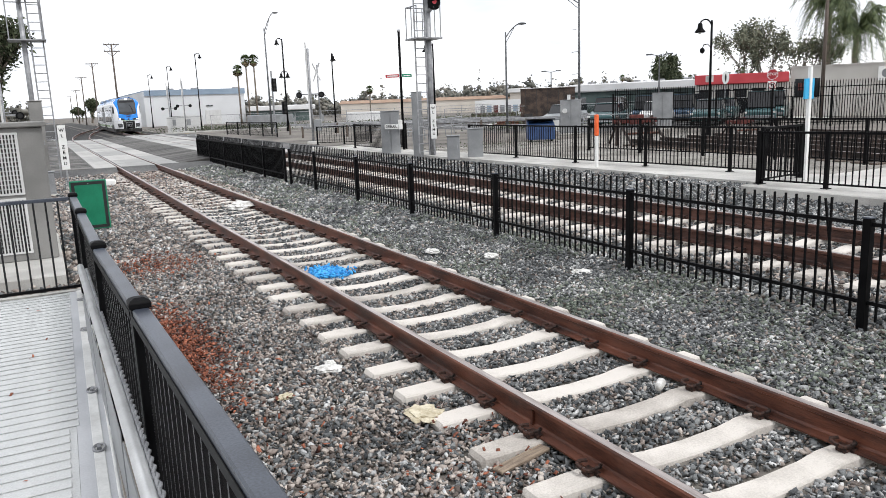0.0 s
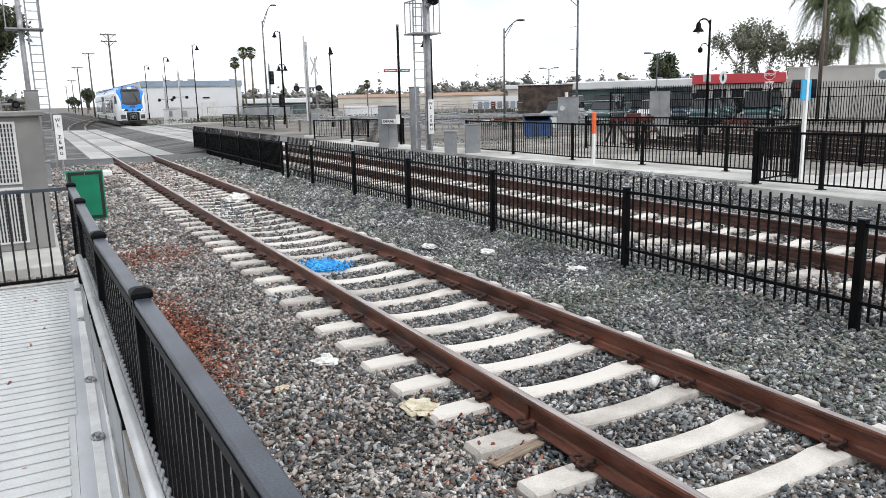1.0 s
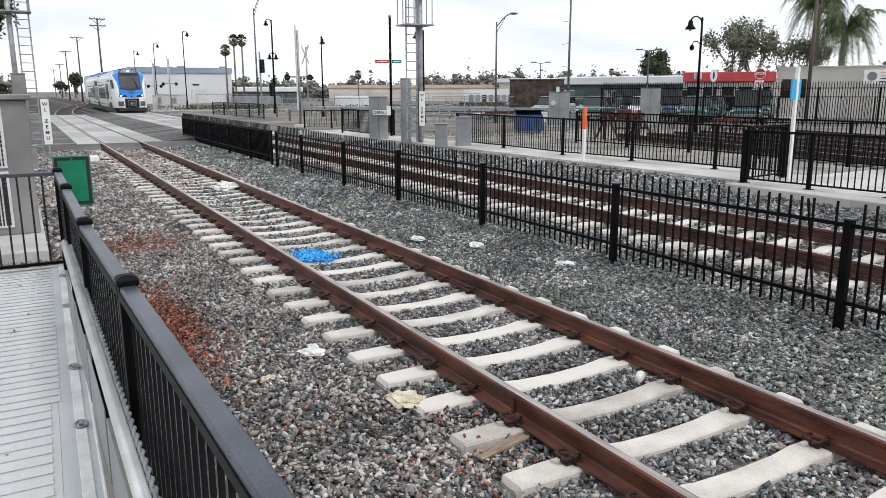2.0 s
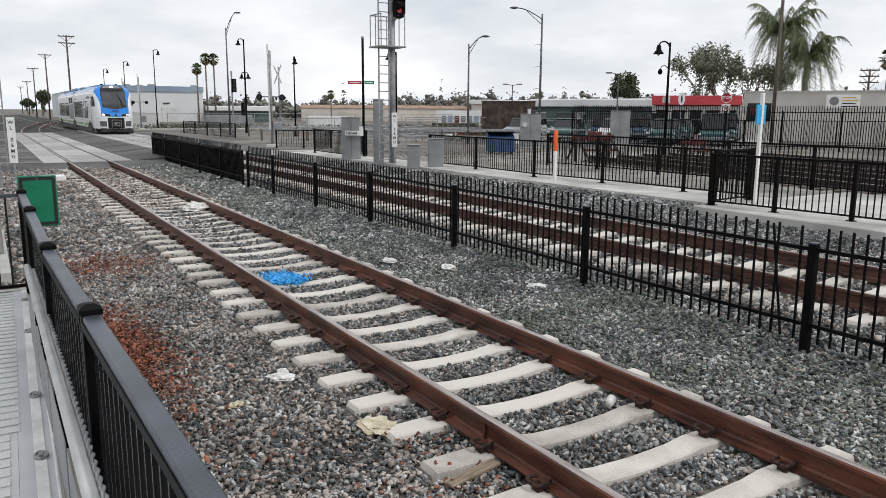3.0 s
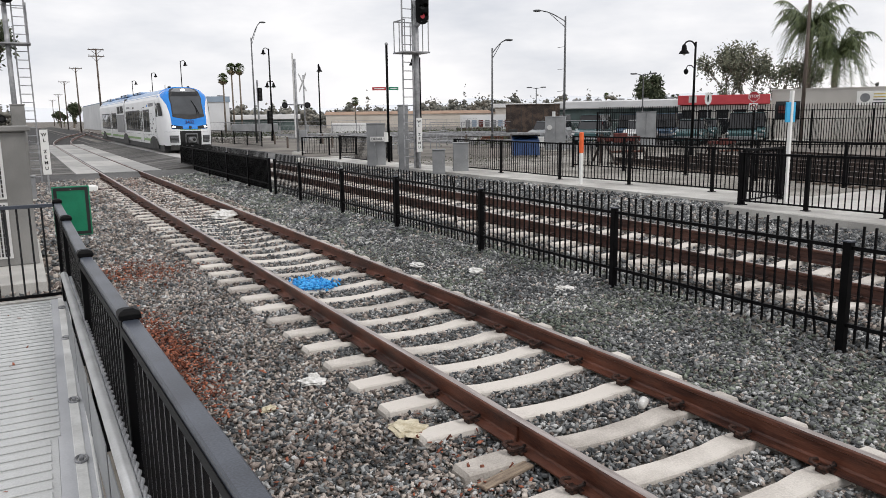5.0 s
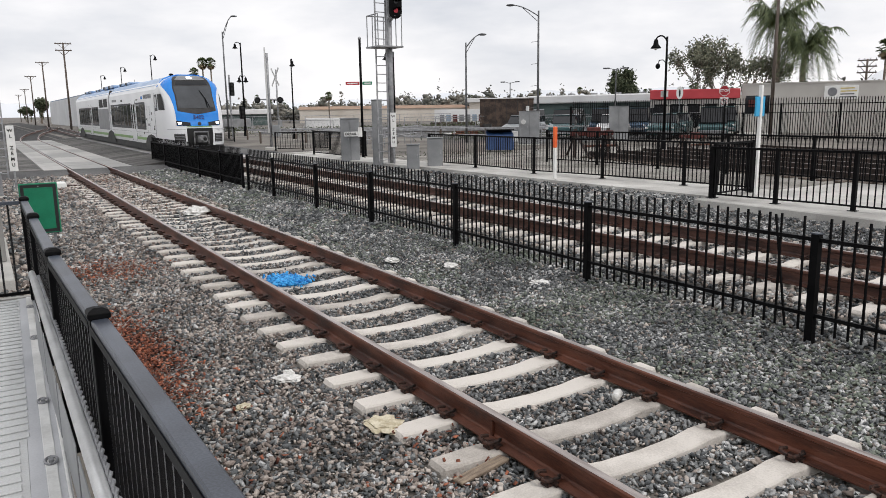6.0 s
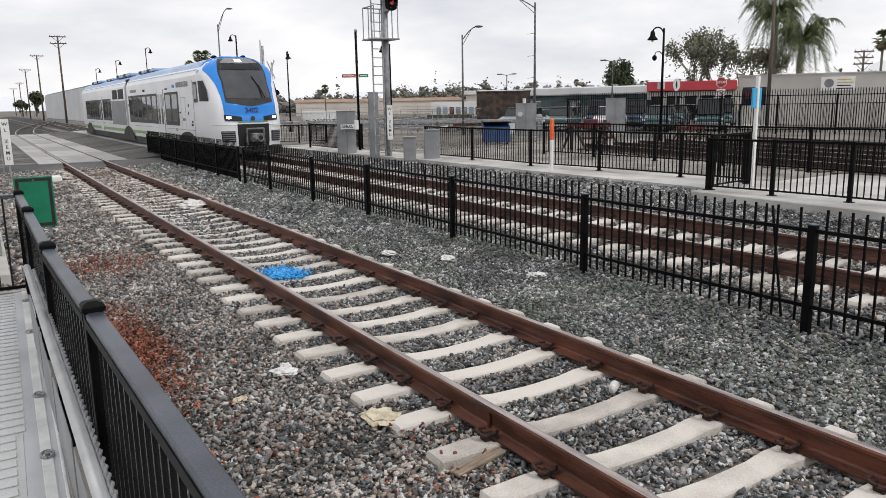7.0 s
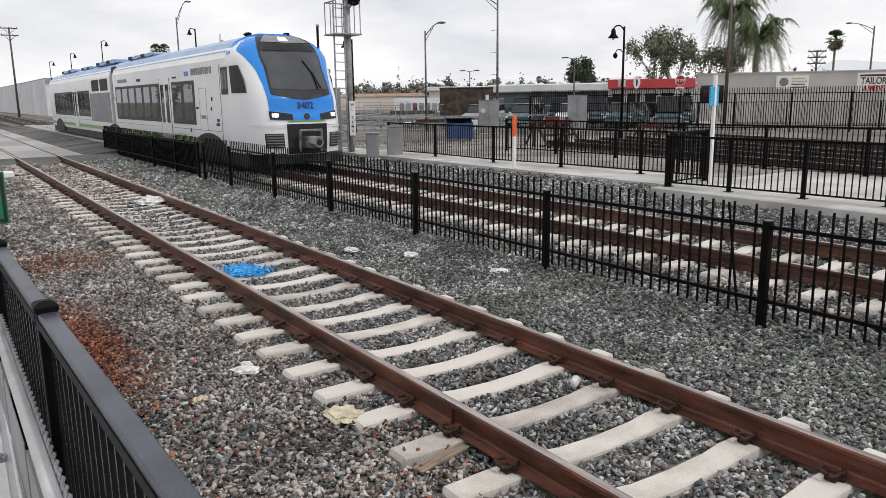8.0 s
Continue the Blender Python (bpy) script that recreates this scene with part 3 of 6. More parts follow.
# ---- picket fence between the tracks ----
def track_fence():
    f = thing("track_fence", 3.75, 0, 0.02, "black steel picket fence between the two tracks", "fence")
    posts = [-2.33, 0.77, 3.9, 7.1, 10.3, 13.2, 16.2, 18.4, 18.95, 21.3, 24.1, 27.0, 29.8, 32.5]
    lean = lambda y: -0.004 * max(0.0, y - 10)
    post = mesh_of("fence_post", box(B(), -0.038, 0.038, -0.038, 0.038, -0.15, 1.05, 0.004), M_BLACK)
    cap = mesh_of("post_cap", box(B(), -0.043, 0.043, -0.043, 0.043, 1.05, 1.065, 0.003), M_BLACKDUST)
    picket = mesh_of("picket", box(B(), -0.009, 0.009, -0.009, 0.009, 0.10, 1.21), M_BLACK)
    rng = random.Random(8)
    for y in posts:
        p = place("fence_post", post, f, pose(lean(y), y, 0.002 * max(0, y - 10)))
        place("post_cap", cap, p)
    for a, b in zip(posts, posts[1:]):
        if b - a < 1:
            continue
        for z in (0.27, 1.0):
            bm = B()
            h = 0.018
            x0, x1, o0, o1 = lean(a), lean(b), 0.002 * max(0, a - 10), 0.002 * max(0, b - 10)
            loft(bm, [[(x - h, y, z + o - h), (x + h, y, z + o - h), (x + h, y, z + o + h), (x - h, y, z + o + h)] for x, y, o in ((x0, a + 0.038, o0), (x1, b - 0.038, o1))])
            part("fence_rail", bm, M_BLACK, f)
        if a > 18.5:
            bm, k = B(), int((b - a - 0.08) / 0.017)
            for i in range(k):
                y = a + 0.05 + 0.017 * i
                x = lean(y) + 0.02
                vs = [bm.verts.new(v) for v in ((x, y, 0.10), (x + 0.004, y, 0.10), (x + 0.004, y + 0.004, 0.10), (x, y + 0.004, 0.10), (x, y, 1.06), (x + 0.004, y, 1.06), (x + 0.004, y + 0.004, 1.06), (x, y + 0.004, 1.06))]
                for q in ((0, 1, 5, 4), (1, 2, 6, 5), (2, 3, 7, 6), (3, 0, 4, 7)):
                    bm.faces.new([vs[j] for j in q])
            part("wire_screen", bm, M_BLACK, f, "fine black wire screen")
        n = round((b - a) / 0.124)
        for i in range(1, n):
            y = a + (b - a) * i / n
            tilt = -9.0 if (a == 0.77 and i == 2) or (a == 7.1 and i == 6) else rng.uniform(-0.4, 0.4)
            place("picket", picket, f, pose(lean(y), y, 0.002 * max(0, y - 10), tilt, 0, 0))


track_fence()


# ---- grade crossing ----
def crossing():
    bm = B()
    for y0, y1 in ((30.0, 73.0),):
        for x0, x1 in ((-60, -3.2), (7.62, 300)):
            n = max(1, int(abs(x1 - x0) / 12))
            for i in range(n):
                a, b = x0 + (x1 - x0) * i / n, x0 + (x1 - x0) * (i + 1) / n
                za, zb = (0.17 if v < 3 else 0.34 if v > 4 else 0.2 for v in (a, b))
                vs = [bm.verts.new(p) for p in ((a, y0, za), (b, y0, zb), (b, y1, zb), (a, y1, za), (a, y0, -0.2), (b, y0, -0.2), (b, y1, -0.2), (a, y1, -0.2))]
                for q in ((0, 1, 2, 3), (0, 4, 5, 1), (1, 5, 6, 2), (2, 6, 7, 3), (3, 7, 4, 0)):
                    bm.faces.new([vs[j] for j in q])
    solo("road", bm, M_ASPH, "worn grey asphalt street across the tracks", "road", "structure")
    c = thing("grade_crossing", 0, 30, 0, "pale concrete panel level crossing with rail grooves", "level crossing", kind="structure")
    for cx, z in ((CENTRE1, 0.185), (CENTRE2, 0.362)):
        mid = mesh_of("crossing_panel", box(B(), -0.66, 0.66, 0.02, 2.40, -0.2, 0.0, 0.012), M_PANEL)
        side = mesh_of("crossing_panel", box(B(), -0.42, 0.42, 0.02, 2.40, -0.2, 0.0, 0.012), M_PANEL)
        for i in range(17):
            dx = bend(31.2 + i * 2.5) if cx == CENTRE2 else 0.0
            place("crossing_panel", mid, c, pose(cx + dx, i * 2.5, z))
            for s in (-1, 1):
                place("crossing_panel", side, c, pose(cx + dx + s * 1.24, i * 2.5, z + 0.002))
    for x0, x1, z in ((-3.18, -0.94, 0.178), (2.45, 4.24, 0.27)):
        za, zb = (0.182, 0.182) if x0 < 0 else (0.186, 0.36)
        slab = mesh_of("crossing_slab", loft(B(), [[(x0, 0.03, -0.2), (x1, 0.03, -0.2), (x1, 0.03, zb), (x0, 0.03, za)], [(x0, 1.16, -0.2), (x1, 1.16, -0.2), (x1, 1.16, zb), (x0, 1.16, za)]]), M_PANELDARK)
        for i in range(35):
            place("crossing_slab", slab, c, pose(0, i * 1.23, 0))
    # asphalt aprons up to the crossing's edge
    for x0, x1, z0, z1 in ((-5.0, -0.09, -0.06, 0.175), (0.09, 1.42, -0.06, 0.175), (1.6, 5.08, 0.0, 0.2), (5.28, 6.6, 0.1, 0.35), (6.78, 9.0, 0.1, 0.35)):
        part("apron", loft(B(), [[(x0, -1.3, z0 - 0.3), (x1, -1.3, z0 - 0.3), (x1, -1.3, z0), (x0, -1.3, z0)], [(x0, 0.0, z0 - 0.3), (x1, 0.0, z0 - 0.3), (x1, 0.0, z1 - 0.01), (x0, 0.0, z1 - 0.01)]]), M_ASPH, c, "dark asphalt apron")
    bm = B()
    for y in (32.5, 35.0, 46, 57, 66):
        box(bm, -9, -1.2, y, y + 0.25, 0.172, 0.176)
        box(bm, 8.0, 40, y, y + 0.2, 0.342, 0.346)
    tagged(part("lane_line", bm, M_WHITE, c), "faded white lane lines")
    bm = B()
    box(bm, 8.2, 120, 73.0, 73.3, 0.1, 0.47, 0.02)
    box(bm, 8.2, 11, 29.6, 29.95, 0.1, 0.47, 0.02)
    solo("kerb", bm, M_CONC, "pale concrete street kerb", "kerb", "structure")
    bm = B()
    box(bm, 9, 60, 70.9, 71.1, 0.342, 0.346)
    solo("road_marking", bm, M_YELLINE, "yellow line along the street's edge", "road marking", "structure")


crossing()


# ---- concrete walk, platform and their railings ----
WALK = 0.43


def platform():
    bm = B()
    box(bm, 9.35, 14.75, -30, 6.9, -0.3, WALK, 0.02)
    solo("platform", bm, M_CONC, "pale concrete station platform with a stepped edge", "platform", "structure")
    bm = B()
    loft(bm, [[(10.0, 6.9, -0.2), (12.0, 6.9, -0.2), (12.0, 6.9, WALK - 0.004), (10.0, 6.9, WALK - 0.004)], [(9.6, 18, -0.2), (11.2, 18, -0.2), (11.2, 18, WALK - 0.004), (9.6, 18, WALK - 0.004)], [(8.8, 29.6, -0.2), (10.4, 29.6, -0.2), (10.4, 29.6, WALK - 0.02), (8.8, 29.6, WALK - 0.02)]])
    solo("walkway", bm, M_CONC, "pale concrete walkway beside the tracks", "walkway", "structure")


def low_fence(name, pts, label, h=1.05, step=0.118, base=WALK, mat_=None):
    """A black railing along the points, with a post at each of them."""
    mat_ = mat_ or M_BLACK
    f = thing(name, pts[0][0], pts[0][1], base, label, "railing")
    o = Vector((pts[0][0], pts[0][1], 0))
    post = mesh_of("railing_post", box(B(), -0.035, 0.035, -0.035, 0.035, -0.02, h, 0.004), mat_)
    foot = mesh_of("base_plate", box(B(), -0.07, 0.07, -0.07, 0.07, 0, 0.012), mat_)
    picket = mesh_of("picket", box(B(), -0.009, 0.009, -0.009, 0.009, 0.09, h - 0.04), mat_)
    for x, y in pts:
        p = place("railing_post", post, f, pose(x - o.x, y - o.y, 0))
        place("base_plate", foot, p)
    for (ax, ay), (bx, by) in zip(pts, pts[1:]):
        a, b = Vector((ax - o.x, ay - o.y, 0)), Vector((bx - o.x, by - o.y, 0))
        d = (b - a)
        ang = math.degrees(math.atan2(d.y, d.x))
        ln = d.length
        for z, t in ((h - 0.03, 0.022), (0.09, 0.016)):
            bm = box(B(), 0.035, ln - 0.035, -t, t, z - t, z + t, 0.003)
            part("rail_bar", bm, mat_, f).matrix_basis = pose(a.x, a.y, 0, 0, 0, ang)
        n = max(2, round(ln / step))
        for i in range(1, n):
            q = a + d * i / n
            place("picket", picket, f, pose(q.x, q.y, 0, 0, 0, ang))
    return f


def fences():
    low_fence("walkway_railing", [(9.78, 28.4), (9.75, 25.2)], "black steel picket railing beside the walkway")
    low_fence("walkway_railing", [(10.6, 19.6), (10.75, 16.9), (10.7, 13.8), (11.1, 11.4), (11.3, 8.85), (11.4, 7.2)], "black steel picket railing beside the walkway")
    low_fence("platform_railing", [(9.69, 6.76), (9.85, 5.41), (10.0, 4.0), (10.1, 2.6), (10.2, 1.2), (10.3, -0.3), (10.4, -1.8)], "black steel picket railing along the platform")
    low_fence("platform_gate", [(9.75, 6.74), (11.2, 6.95)], "open black steel picket gate at the platform", 1.12)
    low_fence("inner_railing", [(14.3, 17.6), (14.45, 15.2), (14.6, 12.7), (14.6, 10.2), (14.6, 7.7), (14.6, 5.2), (14.6, 2.7), (14.6, 0.2)], "black steel railing on the far side of the platform", 1.1)
    low_fence("street_railing", [(11.2, 60.5), (11.4, 57.5), (11.6, 54.5), (11.8, 51.5), (12.0, 48.5)], "low black steel railing beside the street", 1.05, 0.2, 0.34)
    low_fence("inner_railing", [(9.6, 33.0), (10.8, 32.4), (12.0, 31.8)], "black steel railing at the street corner", 0.9)
    low_fence("corner_railing", [(9.9, 25.0), (10.9, 25.4), (11.4, 27.6)], "black steel railing at the street corner")
    # tall picket fence past the yard tracks
    f = thing("tall_fence", 27.0, 30.9, 0.34, "tall black steel picket fence in front of the yard", "fence")
    a, b = Vector((0, 0, 0)), Vector((15.0, -20.6, 0))
    d = b - a
    ang = math.degrees(math.atan2(d.y, d.x))
    n = 9
    post = mesh_of("fence_post", box(B(), -0.05, 0.05, -0.05, 0.05, -0.1, 2.05, 0.005), M_BLACK)
    for i in range(n + 1):
        q = a + d * i / n
        place("fence_post", post, f, pose(q.x, q.y, 0, 0, 0, ang))
    for z in (0.2, 2.0):
        part("fence_rail", box(B(), 0, d.length, -0.022, 0.022, z - 0.022, z + 0.022), M_BLACK, f).matrix_basis = pose(0, 0, 0, 0, 0, ang)
    picket = mesh_of("picket", box(B(), -0.018, 0.018, -0.018, 0.018, 0.08, 2.33), M_BLACK)
    k = int(d.length / 0.125)
    for i in range(1, k):
        q = a + d * i / k
        place("picket", picket, f, pose(q.x, q.y, 0, 0, 0, ang))
    low_fence("rear_fence", [(32.0, 35.5), (35.0, 31.4), (38.0, 27.3), (41.0, 23.1), (44.0, 19.0), (46.5, 15.5)], "black steel picket fence behind the yard", 1.55, 0.13, 0.32)
    # grey pipe rail along the street
    for name, x0, y0, x1, y1, h in (("pipe_railing", 12.5, 29.5, 22, 40, 1.0), ("pipe_railing", 14.5, 38.5, 27.5, 30.2, 0.9)):
        t = thing(name, x0, y0, 0.34, "grey steel pipe railing along the yard", "railing")
        dx, dy = x1 - x0, y1 - y0
        for z in (h, h * 0.55):
            part("pipe", tube(B(), (0, 0, z), (dx, dy, z), 0.03), M_GALV, t)
        for i in range(7):
            part("pipe_post", tube(B(), (dx * i / 6, dy * i / 6, 0), (dx * i / 6, dy * i / 6, h), 0.03), M_GALV, t)


# ---- signals, masts and cabinets ----
def signal_mast(x, y, z, platform_z, head_z, label, ladder_side=-0.32, head=True, top=6.3, lit=True, cage=1.05, r=0.11):
    s = thing("signal_mast", x, y, z, label, "railway signal")
    part("pole", tube(B(), (0, 0, 0), (0, 0, top), r, r * 0.9, 14), M_GALV, s, smooth=True)
    part("foundation", box(B(), -0.25, 0.25, -0.25, 0.25, -0.3, 0.12, 0.02), M_CONC, s)
    lx = ladder_side
    for dx in (-0.2, 0.2):
        part("ladder_rail", box(B(), lx + dx - 0.025, lx + dx + 0.025, -0.06, -0.03, 0.1, top + 0.2), M_GALV, s)
    rung = mesh_of("rung", tube(B(), (lx - 0.2, -0.045, 0), (lx + 0.2, -0.045, 0), 0.016, n=6), M_GALV)
    k = 1
    while 0.3 * k < top:
        place("rung", rung, s, pose(0, 0, 0.3 * k))
        k += 1
    pz = platform_z
    x0, x1 = (lx - 0.34, 0.32) if lx < 0 else (-0.5, lx + 0.3)
    part("platform_grate", box(B(), x0, x1, -0.45, 0.45, pz - 0.05, pz, 0.006), M_GALV, s)
    part("cage_rail", path_tube(B(), [(x0 + 0.05, -0.42, pz + cage), (x0 + 0.05, 0.42, pz + cage), (x1 - 0.05, 0.42, pz + cage), (x1 - 0.05, -0.42, pz + cage)], 0.02), M_GALV, s)
    for px_, py_ in ((x0 + 0.05, -0.42), (x0 + 0.05, 0.0), (x0 + 0.05, 0.42), (x1 - 0.05, -0.42), (x1 - 0.05, 0.0), (x1 - 0.05, 0.42), (0, 0.42)):
        part("cage_post", tube(B(), (px_, py_, pz), (px_, py_, pz + cage), 0.018, n=6), M_GALV, s)
    if head:
        bm = B()
        ring = [(0.25 * math.cos(a), 0.33 * math.copysign(1, math.sin(a)) + 0.25 * math.sin(a)) for a in np.linspace(0.001, 6.282, 24, endpoint=False)]
        loft(bm, [[(0.1 + u, -0.34, head_z + v) for u, v in ring], [(0.1 + u, -0.30, head_z + v) for u, v in ring]])
        plate = part("signal_head", bm, M_BLACK, s, "black oval signal backplate")
        for i, dz in enumerate((0.3, 0.0, -0.3)):
            part("lens", tube(B(), (0.1, -0.36, head_z + dz), (0.1, -0.345, head_z + dz), 0.085, n=16), M_SIGRED if dz < 0 and lit else M_LENS, plate, "red lens" if dz < 0 and lit else "dark lens")
            bm = B()
            for j in range(9):
                a0, a1 = math.pi * j / 9, math.pi * (j + 1) / 9
                p = [(0.1 + 0.1 * math.cos(a), head_z + dz + 0.1 * math.sin(a)) for a in (a0, a1)]
                vs = [bm.verts.new(q) for q in ((p[0][0], -0.34, p[0][1]), (p[1][0], -0.34, p[1][1]), (p[1][0], -0.58, p[1][1]), (p[0][0], -0.58, p[0][1]))]
                bm.faces.new(vs)
            bmesh.ops.solidify(bm, geom=bm.faces[:], thickness=0.006)
            part("hood", bm, M_BLACK, plate)
        part("head_bracket", tube(B(), (0.0, -0.05, head_z - 0.62), (0.08, -0.32, head_z - 0.45), 0.07, 0.05, 10), M_GALV, s)
        part("head_box", box(B(), -0.05, 0.25, -0.31, -0.14, head_z - 0.5, head_z + 0.5, 0.02), M_BLACK, s)
    return s


def letter_sign(x, y, z, w, h, letters, rz, label):
    s = thing("letter_sign", x, y, z, label, "sign", rz=rz)
    part("panel", box(B(), -w / 2, w / 2, -0.012, 0.012, 0, h, 0.004), M_WHITE, s)
    n = len(letters) + 1
    for i, ch in enumerate(letters):
        if ch == " ":
            continue
        place("letter", text_mesh(ch, w * 0.62, M_INK), s, facing(0, -0.016, h - h * (i + 0.9) / n))
    part("sign_post", tube(B(), (0, 0.05, -1.3), (0, 0.05, h * 0.9), 0.03), M_GALV, s)
    return s


def cabinet(name, x, y, z, w, d, h, material, label, rz=0.0, doors=2, group=""):
    c = thing(name, x, y, z, label, "equipment cabinet", group, rz)
    part("body", box(B(), -w / 2, w / 2, -d / 2, d / 2, 0.05, h, 0.012), material, c)
    part("plinth", box(B(), -w / 2 - 0.04, w / 2 + 0.04, -d / 2 - 0.04, d / 2 + 0.04, -0.25, 0.05, 0.01), M_CONC, c)
    part("lid", box(B(), -w / 2 - 0.02, w / 2 + 0.02, -d / 2 - 0.025, d / 2 + 0.02, h, h + 0.035, 0.01), material, c)
    for i in range(doors):
        x0 = -w / 2 + w * i / doors + 0.02
        x1 = -w / 2 + w * (i + 1) / doors - 0.02
        dr = part("door", box(B(), x0, x1, -d / 2 - 0.022, -d / 2 - 0.003, 0.1, h - 0.05, 0.006), material, c)
        part("handle", box(B(), x1 - 0.07, x1 - 0.04, -d / 2 - 0.05, -d / 2 - 0.023, h * 0.5, h * 0.5 + 0.13, 0.006), M_GALV, dr)
    return c


def equipment():
    # near side of the siding
    c = thing("louvred_cabinet", -3.83, 10.45, 0.1, "large beige grey equipment cabinet with perforated door panels", "equipment cabinet")
    part("body", box(B(), -1.2, 1.12, -0.8, 0.85, 0, 2.02, 0.015), M_BEIGE, c)
    part("roof_cap", box(B(), -1.26, 1.18, -0.88, 0.9, 2.02, 2.1, 0.015), M_BEIGE, c)
    hole = mesh_of("vent_slot", box(B(), -0.011, 0.011, -0.004, 0.0, -0.028, 0.028), M_HOLE)
    for x0, x1 in ((-0.02, 0.78), (-0.9, -0.1)):
        for z0, z1 in ((1.02, 1.95), (0.12, 0.97)):
            p = part("door_panel", box(B(), x0, x1, -0.825, -0.803, z0, z1, 0.004), M_PERF, c, "perforated pale door panel")
            if x0 < -0.5:
                continue
            nx, nz = 17, 13
            for i in range(nx):
                for j in range(nz):
                    place("vent_slot", hole, p, pose(x0 + 0.05 + (x1 - x0 - 0.1) * i / (nx - 1), -0.8265, z0 + 0.06 + (z1 - z0 - 0.12) * j / (nz - 1)))
    solo("cabinet_slab", box(B(), -6.5, -2.66, 8.2, 12.5, -0.3, 0.1, 0.02), M_CONC, "concrete slab under the equipment cabinet", "slab", "structure")
    signal_mast(-2.78, 28.2, -0.05, 5.08, 7.0, "galvanised signal mast with ladder, cage platform and signal beside the siding", 0.42, True, 6.9, False, 1.36, 0.095)
    c = cabinet("tall_cabinet", -2.72, 25.4, -0.05, 0.42, 0.5, 2.85, M_BEIGE, "tall narrow grey steel cabinet beside the siding", doors=1)
    cabinet("small_box", -2.62, 22.0, -0.05, 0.3, 0.3, 0.7, M_CAB, "small grey junction box on the ballast", doors=1)
    letter_sign(-2.06, 24.4, 0.55, 0.24, 1.45, "WL ZEMU", -8, "white vertical letter sign with black letters beside the siding")
    g = thing("green_sign_board", -2.06, 12.2, -0.05, "green sign board with a black border on a short post", "sign")
    part("board", box(B(), -0.315, 0.315, -0.02, 0.02, 0.19, 1.12, 0.01), M_GREEN, g)
    for x0, x1, z0, z1 in ((-0.29, 0.29, 1.04, 1.095), (-0.29, 0.29, 0.215, 0.27), (-0.29, -0.235, 0.27, 1.04), (0.235, 0.29, 0.27, 1.04)):
        part("border", box(B(), x0, x1, -0.026, -0.021, z0, z1), M_INK, g)
    part("bolt", tube(B(), (0, -0.032, 1.06), (0, -0.026, 1.06), 0.012), M_GALV, g)
    for x in (-0.2, 0.2):
        part("sign_leg", box(B(), x - 0.025, x + 0.025, 0.021, 0.06, -0.2, 1.0), M_GALV, g)
    m = thing("switch_box", -0.95, 24.0, -0.05, "low white box beside the siding rail", "track equipment")
    part("cover", box(B(), -0.35, 0.3, -0.25, 0.25, 0, 0.2, 0.03), M_WHITE, m)
    part("rod", tube(B(), (0.3, 0, 0.06), (0.75, 0, 0.06), 0.02), M_CLIP, m)
    # between the walkway and the main line
    signal_mast(9.75, 20.78, 0.25, 4.25, 5.75, "galvanised signal mast with ladder, cage platform and black signal head", -0.36, True, 6.0)
    cabinet("tall_cabinet", 9.33, 21.1, 0.25, 0.36, 0.4, 2.4, M_CAB, "tall narrow grey steel cabinet beside the signal mast", -25, 1)
    letter_sign(9.62, 20.4, 1.02, 0.2, 1.2, "WL ZEMU", -28, "white vertical letter sign with black letters on the signal mast")
    d = cabinet("signal_cabinet", 9.39, 23.6, 0.3, 0.72, 0.6, 1.7, M_CAB, "grey steel signal cabinet beside the walkway", -25, 2)
    s = thing("small_sign", 9.25, 23.2, 1.42, "small white sign with black lettering on the signal cabinet", "sign", rz=-25)
    part("panel", box(B(), -0.26, 0.26, -0.01, 0.01, -0.08, 0.10, 0.003), M_WHITE, s)
    place("lettering", text_mesh("DERAIL", 0.135, M_INK), s, facing(0, -0.014, 0.01))
    part("flap", box(B(), 0.27, 0.43, -0.01, 0.01, -0.10, 0.26, 0.003), M_WHITE, s)
    cabinet("junction_box", 9.39, 18.6, 0.3, 0.42, 0.35, 0.85, M_CAB, "low grey steel junction box beside the track", -30, 1, "junction boxes")
    cabinet("junction_box", 10.22, 18.56, 0.3, 0.52, 0.35, 1.05, M_CAB, "grey steel junction box beside the track", -30, 1, "junction boxes")
    p = thing("street_sign_pole", 10.55, 24.9, 0.34, "thin black pole with red and green street name blades", "street sign")
    part("pole", tube(B(), (0, 0, 0), (0, 0, 4.8), 0.055, 0.05, 10), M_BLACK, p, smooth=True)
    part("finial", ball(B(), (0, 0, 4.83), 0.07, 2), M_GALV, p)
    b = part("name_blade", box(B(), -0.62, -0.06, -0.01, 0.01, 3.0, 3.13, 0.003), M_RED, p, "red street name blade")
    part("lettering_bar", box(B(), -0.55, -0.12, -0.014, -0.011, 3.045, 3.085), M_WHITE, b)
    b = part("name_blade", box(B(), 0.06, 0.45, -0.01, 0.01, 3.0, 3.13, 0.003), M_GREEN, p, "green street name blade")
    part("lettering_bar", box(B(), 0.12, 0.40, -0.014, -0.011, 3.045, 3.085), M_WHITE, b)
    p.rotation_euler.z = radians(-30)
    m = thing("marker_post", 10.14, 12.2, 0.3, "white marker post with an orange top", "marker post")
    part("post", box(B(), -0.04, 0.04, -0.04, 0.04, -0.1, 0.95, 0.01), M_WHITE, m)
    part("orange_top", box(B(), -0.055, 0.055, -0.045, 0.045, 0.95, 1.5, 0.02), M_ORANGE, m)
    m = thing("station_sign_post", 10.86, 6.58, WALK, "white post with a blue sign panel on the platform", "sign post")
    part("post", box(B(), -0.034, 0.034, -0.034, 0.034, 0, 2.25, 0.006), M_WHITE, m)
